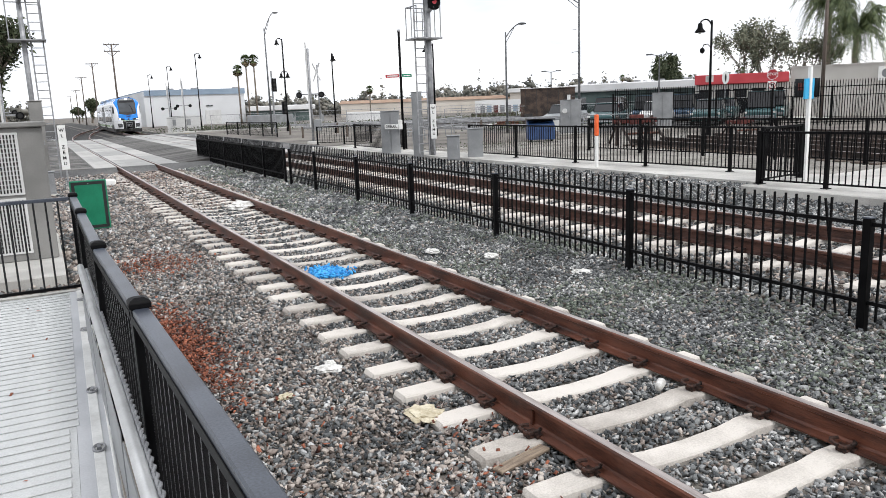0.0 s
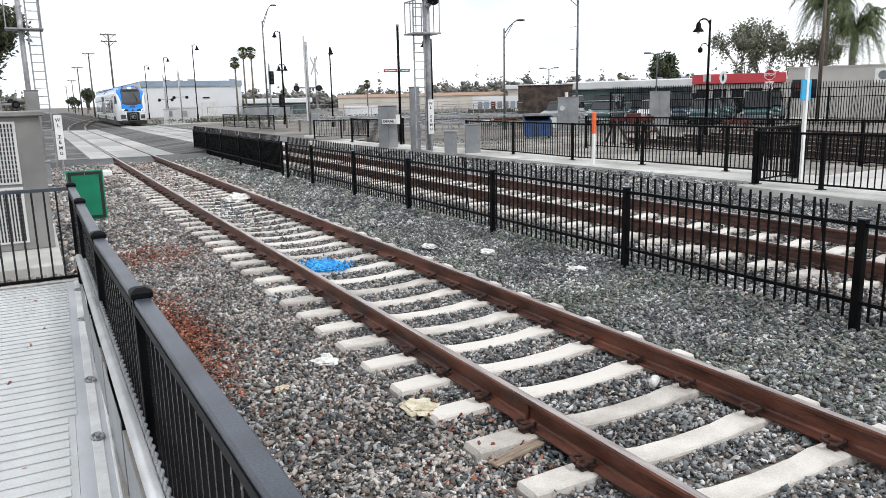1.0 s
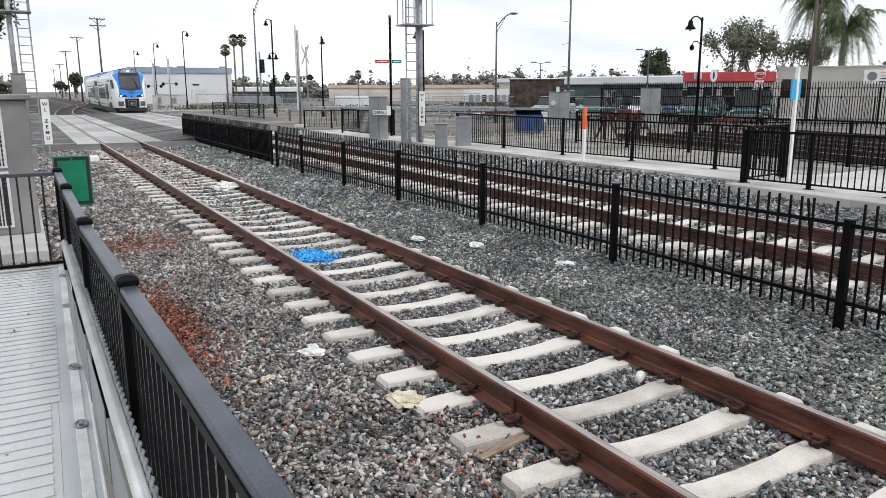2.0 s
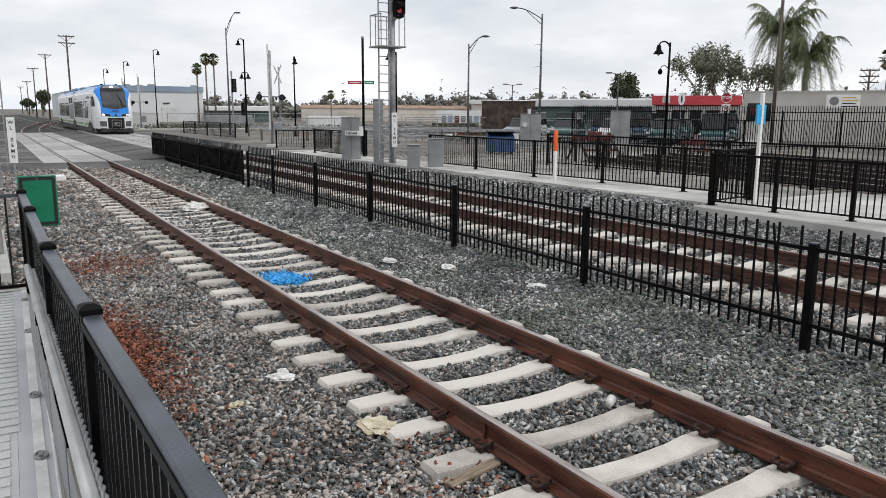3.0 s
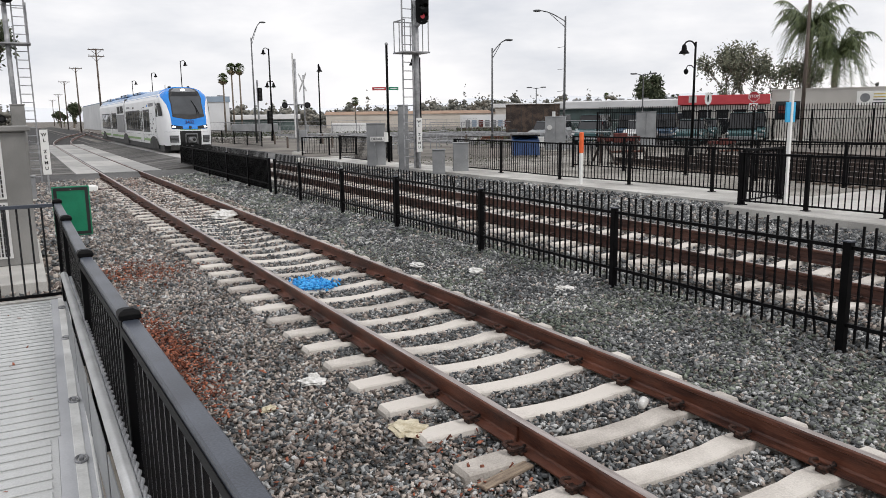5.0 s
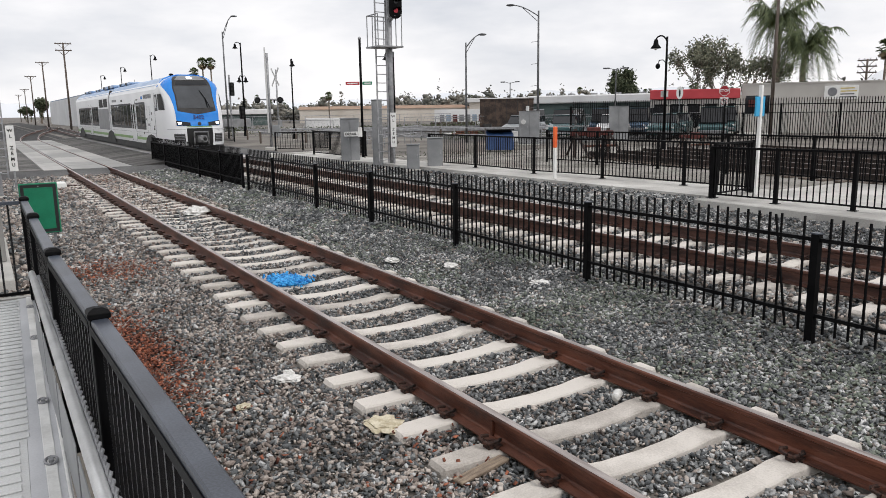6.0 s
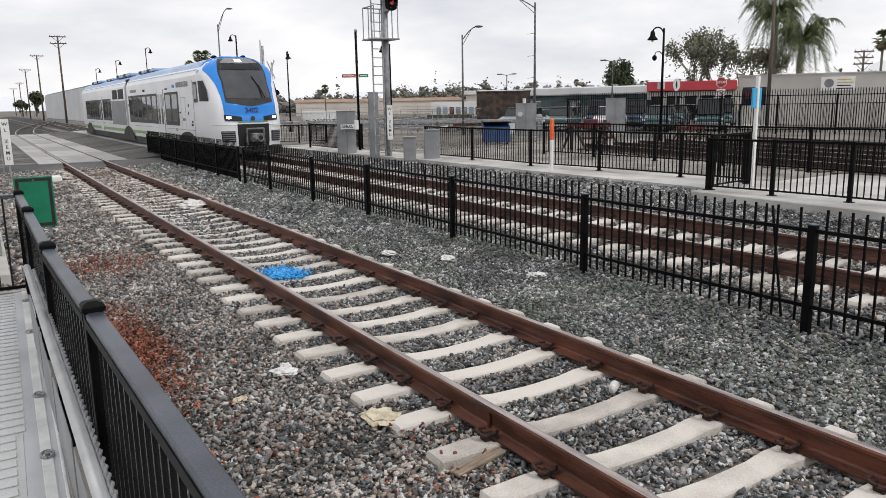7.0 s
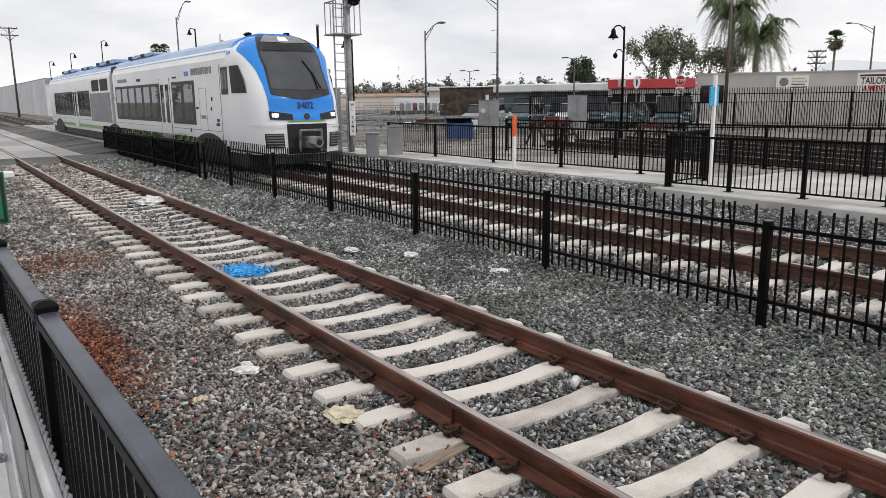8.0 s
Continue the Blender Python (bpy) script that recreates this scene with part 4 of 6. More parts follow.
    part("sign_panel", box(B(), -0.16, -0.036, -0.02, 0.02, 1.62, 2.02, 0.006), M_SKYBLUE, m, "sky blue panel")
    part("sign_panel", box(B(), 0.036, 0.12, -0.02, 0.02, 1.62, 2.02, 0.006), M_SKYBLUE, m, "sky blue panel")
    yc = cabinet("yard_cabinet", 22.8, 29.5, 0.34, 1.1, 0.7, 1.8, M_CAB, "large grey steel cabinet with a round meter in the yard", -40)
    part("meter_box", box(B(), -0.95, -0.6, -0.35, -0.1, 0.2, 0.75, 0.02), M_PERF, yc, "small white meter box")
    part("round_meter", tube(B(), (-0.3, -0.46, 1.25), (-0.3, -0.375, 1.25), 0.13, n=16), M_PERF, yc)
    part("top_cap", tube(B(), (-0.1, 0, 1.836), (-0.1, 0, 2.1), 0.09, n=12), M_PERF, yc)
    cabinet("yard_cabinet", 28.6, 28.6, 0.34, 1.1, 0.8, 2.0, M_CAB, "large grey steel cabinet by the tall fence", -45)
    w = thing("dumpster", 17.55, 25.0, 0.34, "dark blue steel dumpster with sloping front", "dumpster", rz=-30)
    bm = B()
    loft(bm, [[(x, -0.55, 0.12), (x, 0.5, 0.12), (x, 0.55, 1.0), (x, -0.4, 0.8)] for x in (-0.6, 0.6)])
    part("body", bm, M_BLUEBIN, w)
    part("lid", box(B(), -0.63, 0.63, -0.42, 0.57, 0.99, 1.04, 0.01), M_BLACK, w)
    for x in (-0.5, 0.45):
        part("caster", tube(B(), (x, -0.3, 0.06), (x + 0.05, -0.3, 0.06), 0.06, n=12), M_BLACK, w)
    bmx = thing("brown_panel_shed", 31.0, 42.7, 0.3, "brown weathered boxy shed in the yard", "shed", rz=-38)
    part("wall", box(B(), -1.97, 1.97, -1.0, 1.0, 0, 2.68, 0.02), M_BROWNBOX, bmx)
    part("roof", box(B(), -2.0, 2.0, -1.03, 1.03, 2.68, 2.76), M_BROWNBOX, bmx)
    for k in range(5):
        part("panel_joint", box(B(), -1.6 + 0.8 * k - 0.015, -1.6 + 0.8 * k + 0.015, -1.012, -1.001, 0.05, 2.66), M_TDARK, bmx)
    part("mast_box", box(B(), -1.7, -1.1, -1.35, -1.04, 0.0, 0.95, 0.02), M_TDARK, bmx, "dark box against the shed")
    for x, y, k in ((17.6, 18.9, 0.92), (22.9, 18.4, 0.66)):
        t = thing("buffer_stop", x, y, 0.34, "rust red steel buffer stop at a yard track's end", "buffer stop", "buffer stops", -20)
        t.scale = (k, k, k)
        for sx in (-0.75, 0.75):
            part("brace", tube(B(), (sx, 0, 1.1), (sx, -1.7, 0.1), 0.055, n=6), M_RAILDARK, t)
            part("back_brace", tube(B(), (sx, 0, 1.0), (sx, 0.9, 0.1), 0.05, n=6), M_RAILDARK, t)
            part("upright", box(B(), sx - 0.06, sx + 0.06, -0.06, 0.06, 0, 1.25), M_RAILDARK, t)
        part("beam", box(B(), -0.95, 0.95, -0.12, 0.06, 0.95, 1.15, 0.02), M_RUSTRED, t)
        part("bumper_block", box(B(), -0.3, 0.3, -0.3, -0.121, 0.9, 1.3, 0.03), M_RUSTRED, t)
        part("cross_brace", tube(B(), (-0.75, -0.8, 0.55), (0.75, -0.8, 0.55), 0.05, n=6), M_RAIL, t)
    bm = B()
    loft(bm, [[(14.8, -25, 0.2), (27, -25, 0.2), (27, -25, 0.374), (14.8, -25, 0.374)], [(14.8, 6.88, 0.2), (27, 6.88, 0.2), (27, 6.88, 0.374), (14.8, 6.88, 0.374)], [(12.05, 6.95, 0.2), (27, 6.95, 0.2), (27, 6.95, 0.374), (12.05, 6.95, 0.374)], [(11.25, 18, 0.2), (26, 18, 0.2), (26, 18, 0.374), (11.25, 18, 0.374)], [(10.8, 25, 0.2), (25, 25, 0.2), (25, 25, 0.374), (10.8, 25, 0.374)]])
    solo("yard_gravel", bm, M_YARD, "pale dusty gravel under the yard tracks", "gravel", "structure")
    for x in (14.9, 17.9, 22.0):
        t = thing("yard_track", x, 0, 0.36, "rusty yard track with a weathered rail", "railway track", kind="structure")
        for sx in (-0.755, 0.755):
            place("rail", rail_mesh([(sx + 0.18 * y, y, 0.062) for y in (-30, 0, 19)], side=M_RAILDARK), t)
        tm = mesh_of("tie", box(B(), -1.3, 1.3, -0.10, 0.10, -0.08, 0.06, 0.01), M_POLEWOOD)
        for i in range(46):
            y = -6 + i * 0.55
            place("tie", tm, t, pose(0.18 * y, y, 0))


platform()
fences()
equipment()


# ---- poles and lamps ----
def bell_lamp(x, y, z, h, label, rz=0.0, double=False, r=0.06, group="bell street lamps"):
    l = thing("street_lamp", x, y, z, label, "street lamp", group, rz)
    part("base", tube(B(), (0, 0, 0), (0, 0, 0.9), r * 2.2, r * 1.3, 10), M_BLACK, l)
    part("pole", tube(B(), (0, 0, 0.9), (0, 0, h), r, r * 0.7, 10), M_BLACK, l, smooth=True)
    for s in ((1, -1) if double else (1,)):
        zz = h if not double else h * 0.72
        k = 0.5 if double else 0.85
        pts = [(s * k * 0.62 * (1 - math.cos(a)) / 2, 0, zz - 0.3 + 0.34 * math.sin(a)) for a in np.linspace(0, 2.5, 9)]
        part("arm", path_tube(B(), pts, 0.03), M_BLACK, l)
        ex, ez = pts[-1][0], pts[-1][2]
        bm = B()
        loft(bm, [[(ex + q * math.cos(a), q * math.sin(a), ez - dz) for a in np.linspace(0, 6.283, 14, endpoint=False)] for q, dz in ((0.05, 0.0), (0.09, 0.06), (0.11, 0.22), (0.21, 0.34), (0.22, 0.38))])
        sh = part("shade", bm, M_BLACK, l, "black bell shade", smooth=True)
        part("bulb", ball(B(), (ex, 0, ez - 0.385), 0.07, 2), M_WHITE, sh)
    return l


def cobra_lamp(x, y, z, h, reach, rz, label, r=0.09, steep=0.9, steps=False):
    l = thing("street_lamp", x, y, z, label, "street lamp", "arm street lamps", rz)
    part("pole", tube(B(), (0, 0, 0), (0, 0, h), r, r * 0.6, 10), M_POLEGREY, l, smooth=True)
    pts = [(reach * t, 0, h - 0.3 + steep * math.sin(t * 1.5)) for t in np.linspace(0, 1, 8)]
    part("arm", path_tube(B(), pts, 0.03), M_POLEGREY, l)
    part("brace", tube(B(), (0, 0, h - 0.62), (reach * 0.6, 0, h - 0.34 + steep * math.sin(0.9)), 0.018, n=6), M_POLEGREY, l)
    for k in range(4 if steps else 0):
        part("step_bar", tube(B(), (0.03, 0, h - 1.7 - 1.25 * k), (0.42, 0, h - 1.75 - 1.25 * k), 0.012, n=6), M_POLEGREY, l)
    ex, ez = pts[-1][0], pts[-1][2]
    part("lamp_head", ball(B(), (ex + 0.12, 0, ez), 0.2, 2, (1.3, 0.6, 0.35)), M_POLEGREY, l, smooth=True)
    return l


def utility_pole(x, y, z, h, arms, label, rz=0.0):
    p = thing("utility_pole", x, y, z, label, "utility pole", "utility poles", rz)
    part("pole", tube(B(), (0, 0, 0), (0, 0, h), 0.16, 0.11, 10), M_POLEWOOD, p, smooth=True)
    for dz, w in arms:
        c = part("crossarm", box(B(), -w / 2, w / 2, -0.06, 0.06, h - dz - 0.07, h - dz + 0.07), M_POLEWOOD, p)
        for i in range(4):
            xx = -w / 2 + 0.12 + (w - 0.24) * i / 3
            part("insulator", tube(B(), (xx, 0, h - dz + 0.07), (xx, 0, h - dz + 0.25), 0.05, 0.03, 8), M_GALV, c)
        for sx in (-1, 1):
            part("arm_brace", tube(B(), (sx * w * 0.34, -0.07, h - dz - 0.06), (0, -0.15, h - dz - 0.75), 0.03, n=6), M_POLEWOOD, c)
    return p


def poles():
    bell_lamp(11.6, 107.8, 0.34, 7.2, "black bell lamp post behind the slatted fence", 0)
    bell_lamp(12.3, 95.6, 0.34, 7.6, "black bell lamp post behind the slatted fence", 0)
    bell_lamp(12.9, 80.2, 0.34, 8.0, "tall black bell lamp post near the street", 0)
    bell_lamp(16.6, 61.0, 0.34, 7.8, "tall black lamp post with three bell shades", 180, False, 0.08)
    bell_lamp(16.6, 61.0, 0.345, 7.0, "black lamp post with two lower bell shades", 180, True, 0.08)
    bell_lamp(17.1, 50.5, 0.34, 5.8, "black bell lamp post beside the street", 60)
    l = bell_lamp(22.26, 19.46, 0.34, 4.85, "black bell lamp post between the fences", 150)
    part("side_arm", path_tube(B(), [(0, 0, 3.75), (0.15, 0, 3.9), (0.3, 0, 3.88), (0.36, 0, 3.75)], 0.018), M_BLACK, l)
    part("side_globe", ball(B(), (0.36, 0, 3.64), 0.1, 2, (1, 1, 1.2)), M_BLACK, l, "small dark hanging globe")
    part("lamp_plate", box(B(), -0.16, 0.16, -0.09, -0.07, 2.35, 2.62), M_PERF, l, "small grey sign plate")
    bell_lamp(18.22, 36.54, 0.34, 5.35, "thin black bell lamp post across the yard", 180, r=0.06)
    cobra_lamp(13.7, 55.82, 0.34, 8.1, 0.8, -20, "grey steel street lamp with a curved arm", 0.08, 1.45)
    cobra_lamp(21.95, 34.47, 0.34, 5.82, 0.85, -30, "grey steel street lamp with a short arm", 0.075, 0.75)
    cobra_lamp(25.3, 31.9, 0.34, 7.5, 1.5, 142, "tall grey steel street lamp over the yard", 0.085, 0.65, True)
    cobra_lamp(60.86, 28.15, 0.3, 7.3, 1.7, 117, "grey steel street lamp on the far street", 0.1, 0.6)
    for x, y, h in ((46.08, 46.82, 5.4), (50.8, 69.0, 5.1)):
        l = thing("street_lamp", x, y, 0.3, "grey car park lamp with two short arms", "street lamp", "double arm lamps", -45)
        part("pole", tube(B(), (0, 0, 0), (0, 0, h), 0.08, 0.05, 8), M_POLEGREY, l)
        for s in (-1, 1):
            part("arm", tube(B(), (0, 0, h - 0.1), (s * 0.6, 0, h + 0.05), 0.03, n=6), M_POLEGREY, l)
            part("lamp_head", box(B(), s * 0.85 - 0.28, s * 0.85 + 0.28, -0.16, 0.16, h + 0.0, h + 0.12, 0.03), M_POLEGREY, l)
    p = thing("mast_pole", 39.76, 26.59, 0.3, "tall plain brown pole beside the palms", "pole")
    part("pole", tube(B(), (0, 0, 0), (0, 0, 10.0), 0.12, 0.09, 10), M_POLEWOOD, p, smooth=True)
    utility_pole(8.66, 121.0, 0.3, 12.5, ((0.15, 2.2), (1.1, 2.2)), "tall wooden utility pole with two crossarms beside the main line")
    utility_pole(8.1, 156.0, 0.3, 11.9, ((0.15, 2.2),), "wooden utility pole with a crossarm beside the main line")
    utility_pole(8.15, 196.0, 0.3, 11.2, ((0.15, 2.4),), "wooden utility pole with a crossarm beside the main line")
    utility_pole(9.5, 256.0, 0.3, 10.1, ((0.15, 2.4),), "wooden utility pole with a crossarm beside the main line")
    utility_pole(10.6, 326.0, 0.3, 10.2, ((0.15, 2.4),), "wooden utility pole with a crossarm beside the main line")
    utility_pole(79.9, 43.46, 0.3, 6.8, ((0.15, 1.9), (0.8, 1.9), (1.45, 1.9)), "wooden utility pole with crossarms behind the shops", -60)


def crossbuck(x, y, z, h, rz, label, gate=False, half=0.45, buck=True):
    c = thing("crossing_signal", x, y, z, label, "crossing signal", "crossing signals", rz)
    part("pole", tube(B(), (0, 0, 0), (0, 0, h), 0.07, 0.07, 10), M_GALV, c, smooth=True)
    part("foundation", box(B(), -0.3, 0.3, -0.3, 0.3, -0.2, 0.15, 0.02), M_CONC, c)
    for a in (45, -45) if buck else ():
        part("crossbuck_blade", box(B(), -half, half, -0.012, 0.012, -0.1, 0.1, 0.004), M_PERF, c).matrix_basis = pose(0, -0.09 - (0.014 if a > 0 else 0.0), h - 0.65, 0, a, 0)
    part("light_bar", box(B(), -0.75, 0.75, -0.03, 0.03, h * 0.52, h * 0.52 + 0.07), M_GALV, c)
    for s in (-0.6, 0.6):
        lm = part("flasher", tube(B(), (s, -0.06, h * 0.52), (s, -0.02, h * 0.52), 0.16, n=18), M_BLACK, c, "black round flasher backplate")
        part("flasher_lens", tube(B(), (s, -0.09, h * 0.52), (s, -0.065, h * 0.52), 0.10, n=16), M_LENS, lm, "dark lens")
    part("control_box", box(B(), 0.12, 0.5, -0.15, 0.15, 0.7, 1.3, 0.02), M_CAB, c)
    if gate:
        part("gate_arm", box(B(), -0.11, -0.03, -0.15, -0.12, 0.9, h + 0.3, 0.005), M_PERF, c)
    return c


def street_furniture():
    crossbuck(10.3, 35.7, 0.34, 5.0, -30, "galvanised crossing gate mast with raised arm", True, 0.4, False)
    crossbuck(20.2, 62.8, 0.34, 5.75, -85, "galvanised crossing signal with crossbuck and flashers", False, 1.1)
    crossbuck(10.4, 75.0, 0.34, 5.0, -15, "galvanised crossing signal with flashers across the street", True, 0.4, False)
    crossbuck(9.3, 77.0, 0.34, 4.6, -15, "galvanised crossing signal with gate arm across the street", True, 0.4, False)
    crossbuck(-3.9, 33.0, 0.1, 4.4, 10, "galvanised crossing signal with flashers beside the siding", True, 0.4, False)
    crossbuck(-4.3, 45.0, 0.1, 4.8, 10, "galvanised crossing signal with gate arm beyond the siding", True, 0.4, False)
    t = thing("traffic_light", 14.6, 58.0, 0.34, "black traffic light heads on a grey pole", "traffic light")
    part("pole", tube(B(), (0, 0, 0), (0, 0, 5.0), 0.07), M_GALV, t)
    for x, z in ((0.15, 3.35), (0.9, 1.5)):
        hd = part("signal_case", box(B(), x - 0.18, x + 0.18, -0.2, 0.2, z, z + 1.05, 0.03), M_BLACK, t)
        for i in range(3):
            part("lens", tube(B(), (x, -0.22, z + 0.2 + 0.33 * i), (x, -0.201, z + 0.2 + 0.33 * i), 0.12, n=12), M_LENS, hd)
    s = thing("stop_sign", 40.0, 30.38, 0.3, "red octagonal stop sign on a post with a small round sign", "stop sign", rz=-50)
    part("post", tube(B(), (0, 0, 0), (0, 0, 3.3), 0.04), M_GALV, s)
    for nm, r, y0, y1, mt in (("octagon", 0.36, -0.06, -0.045, M_WHITE), ("red_face", 0.325, -0.066, -0.061, M_STOPRED)):
        bm = B()
        loft(bm, [[(r * math.cos(a), y, 3.0 + r * math.sin(a)) for a in np.linspace(0.3927, 6.6759, 8, endpoint=False)] for y in (y0, y1)])
        oc = part(nm, bm, mt, s if nm == "octagon" else oc)
        face = oc if nm == "octagon" else face
        oc = face
    place("lettering", text_mesh("STOP", 0.24, M_WHITE), face, facing(0, -0.07, 3.0))
    rs = part("turn_sign", box(B(), -0.28, 0.28, -0.06, -0.045, 2.0, 2.56, 0.006), M_WHITE, s, "white square sign with a barred arrow")
    ring = [(0.2 * math.cos(a), -0.068, 2.28 + 0.2 * math.sin(a)) for a in np.linspace(0, 6.2832, 17)]
    part("red_ring", path_tube(B(), ring + [(0.2, -0.068, 2.28), (0.14, -0.068, 2.14), (-0.14, -0.068, 2.42)], 0.018), M_STOPRED, rs)
    part("arrow", path_tube(B(), [(0.06, -0.066, 2.12), (0.06, -0.066, 2.34), (-0.08, -0.066, 2.36)], 0.022), M_INK, rs)
    s = thing("regulatory_sign", 39.9, 34.1, 0.3, "white oval road sign with a dark bar on a post", "road sign", rz=-50)
    part("post", tube(B(), (0, 0, 0), (0, 0, 3.4), 0.035), M_GALV, s)
    oval = lambda r0, r1, y0, y1: loft(B(), [[(r0 * math.cos(a), y, 2.95 + r1 * math.sin(a)) for a in np.linspace(0, 6.2832, 18, endpoint=False)] for y in (y0, y1)])
    pl = part("plate", oval(0.24, 0.44, -0.06, -0.045), M_WHITE, s)
    part("dark_bar", oval(0.06, 0.26, -0.066, -0.061), M_INK, pl)


# ---- buildings ----
def window_row(parent, x0, x1, n, y, z0, z1, mat_=None):
    for i in range(n):
        a = x0 + (x1 - x0) * (i + 0.15) / n
        b = x0 + (x1 - x0) * (i + 0.85) / n
        w = part("window", box(B(), a, b, y - 0.06, y - 0.01, z0, z1), mat_ or M_GLASS, parent, "dark window")
        part("frame", box(B(), a - 0.05, b + 0.05, y - 0.08, y - 0.061, z1, z1 + 0.08), M_BLACK, w)


def buildings():
    b = thing("warehouse", 0, 0, 0.3, "long white warehouse with a blue grey parapet", "warehouse")
    bm = B()
    box(bm, 12.5, 28.0, 122, 210, 0, 5.4)
    part("wall", bm, M_WALLW, b)
    bm = B()
    box(bm, 12.6, 28.1, 121.8, 123, 4.75, 5.6)
    box(bm, 12.6, 28.1, 123, 209, 5.4, 5.6)
    part("parapet", bm, M_WALLBLUE, b, "blue grey metal parapet")
    part("roll_door", box(B(), 21.5, 24.0, 121.85, 121.98, 0, 2.3), M_PERF, b)
    part("wall_vent", box(B(), 21.8, 22.8, 121.85, 121.98, 2.9, 3.05), M_BLACK, b)
    for x, y in ((17, 128), (19.5, 131), (20.5, 126), (27.5, 127)):
        part("roof_unit", box(B(), x, x + 1.0, y, y + 1.0, 5.5, 6.0, 0.05), M_GALV, b)
    f = thing("slatted_fence", 8.6, 74.5, 0.3, "pale slatted chain-link fence beside the main line", "fence")
    slat = mesh_of("slat", box(B(), -0.055, 0.055, -0.005, 0.005, 0.05, 1.6), M_PERF)
    for i in range(300):
        u = i * 0.16
        place("slat", slat, f, pose(u * 0.35 if u < 20 else 7.0, u * 0.94, 0, 0, 0, 70))
    part("top_pipe", path_tube(B(), [(0, 0, 1.5), (7.0, 18.8, 1.5), (7.0, 45, 1.5)], 0.03), M_GALV, f)
    # cream wall and low roofs across the street
    w = thing("block_wall_building", 0, 0, 0.3, "long low cream block building across the street", "building")
    bm = B()
    loft(bm, [[(50, 136, 0), (80, 122, 0), (84, 130, 0), (54, 144, 0)], [(50, 136, 2.5), (80, 122, 2.5), (84, 130, 2.5), (54, 144, 2.5)]])
    part("wall", bm, M_WALLCREAM, w)
    bm = B()
    loft(bm, [[(49.6, 136, 2.501), (80.4, 121.5, 2.501), (84, 130.4, 2.501), (54, 144.4, 2.501)], [(51, 138.4, 3.1), (80, 124.5, 3.1), (81, 127, 3.1), (53, 140, 3.1)]])
    part("roof", bm, M_TERRA, w, "terracotta tiled roof")
    w = thing("painted_wall_building", 0, 0, 0.3, "low pale building with a painted mural band", "building")
    bm = B()
    loft(bm, [[(44.9, 76.6, 0), (52.8, 71.5, 0), (55, 75, 0), (47.1, 80, 0)], [(44.9, 76.6, 2.1), (52.8, 71.5, 2.1), (55, 75, 2.1), (47.1, 80, 2.1)]])
    part("wall", bm, M_ROOFW, w)
    for i in range(9):
        u = 0.1 + i * 0.085
        part("mural_panel", box(B(), -0.28, 0.28, -0.06, -0.02, 0.55 + 0.1 * (i % 2), 1.45), (M_TGREY, M_WALLBLUE, M_RUSTRED, M_TGREY)[i % 4], w).matrix_basis = pose(44.9 + 7.9 * u, 76.6 - 5.1 * u, 0, 0, 0, -32.8)
    for cx, cy, wx, rz, hh in ((52.9, 55.4, 12.5, -66, 3.3), (92, 112, 30, -42, 4.2), (34, 122, 10, -15, 2.6), (110, 84, 26, -50, 4.6)):
        w = thing("long_low_building", cx, cy, 0.3, "long low white commercial building", "building", "far low buildings", rz)
        part("wall", box(B(), -wx / 2, wx / 2, -4, 4, 0, hh - 0.8), M_SCREEN if wx < 13 else M_WALLCREAM, w)
        part("roof", box(B(), -wx / 2 - 0.4, wx / 2 + 0.4, -4.5, 4.4, hh - 0.8, hh, 0.1), M_ROOFW, w, "pale flat roof")
        for i in range(5):
            part("roof_vent", box(B(), -wx * 0.4 + wx * 0.2 * i, -wx * 0.4 + wx * 0.2 * i + 0.5, -3.5, -3.0, hh, hh + 0.18), M_GALV, w)
    # shops: red fascia, then the grey stucco wall with signs
    ang = math.degrees(math.atan2(-10.46, 6.35))
    r = thing("red_fascia_shop", 42.97, 35.38, 0.3, "low shop with a red metal fascia and dark windows", "shop", rz=math.degrees(math.atan2(-4.9, 4.13)))
    part("wall", box(B(), -3.2, 3.2, 0.0, 6, 0, 2.5), M_WALLGREY, r)
    part("fascia", box(B(), -3.2, 3.18, -0.3, 6.0, 2.55, 3.25, 0.03), M_RED, r, "red metal fascia")
    window_row(r, -3.0, 3.0, 5, 0.0, 0.4, 2.1)
    g = thing("grey_stucco_shop", 45.1, 32.85, 0.3, "grey stucco shop wall with hanging sign banners", "shop", rz=ang)
    part("wall", box(B(), 0, 26, 0.0, 8, 0, 3.5), M_WALLGREY, g)
    part("coping", box(B(), -0.03, 26.05, -0.06, 8.05, 3.5, 3.58), M_WALLGREY, g)
    part("shop_window", box(B(), 0.3, 1.9, -0.05, -0.01, 1.4, 2.7), M_GLASS, g)
    part("window_sign", box(B(), 0.5, 1.1, -0.08, -0.055, 1.9, 2.4), M_RUSTRED, g)
    s = part("sign_banner", box(B(), 5.4, 7.5, -0.08, -0.01, 2.35, 3.28, 0.01), M_WHITE, g, "white banner with a round mark and lettering bars")
    part("round_mark", tube(B(), (5.9, -0.10, 2.85), (5.9, -0.085, 2.85), 0.3, n=20), M_TGREY, s)
    for i in range(4):
        part("lettering_bar", box(B(), 6.4, 7.4 - 0.15 * (i % 2), -0.09, -0.082, 2.45 + 0.2 * i, 2.52 + 0.2 * i), M_YELLINE if i > 1 else M_INK, s)
    s = part("sign_banner", box(B(), 10.5, 14.5, -0.08, -0.01, 2.05, 3.38, 0.01), M_WHITE, g, "white tailor shop banner with black and red lettering")
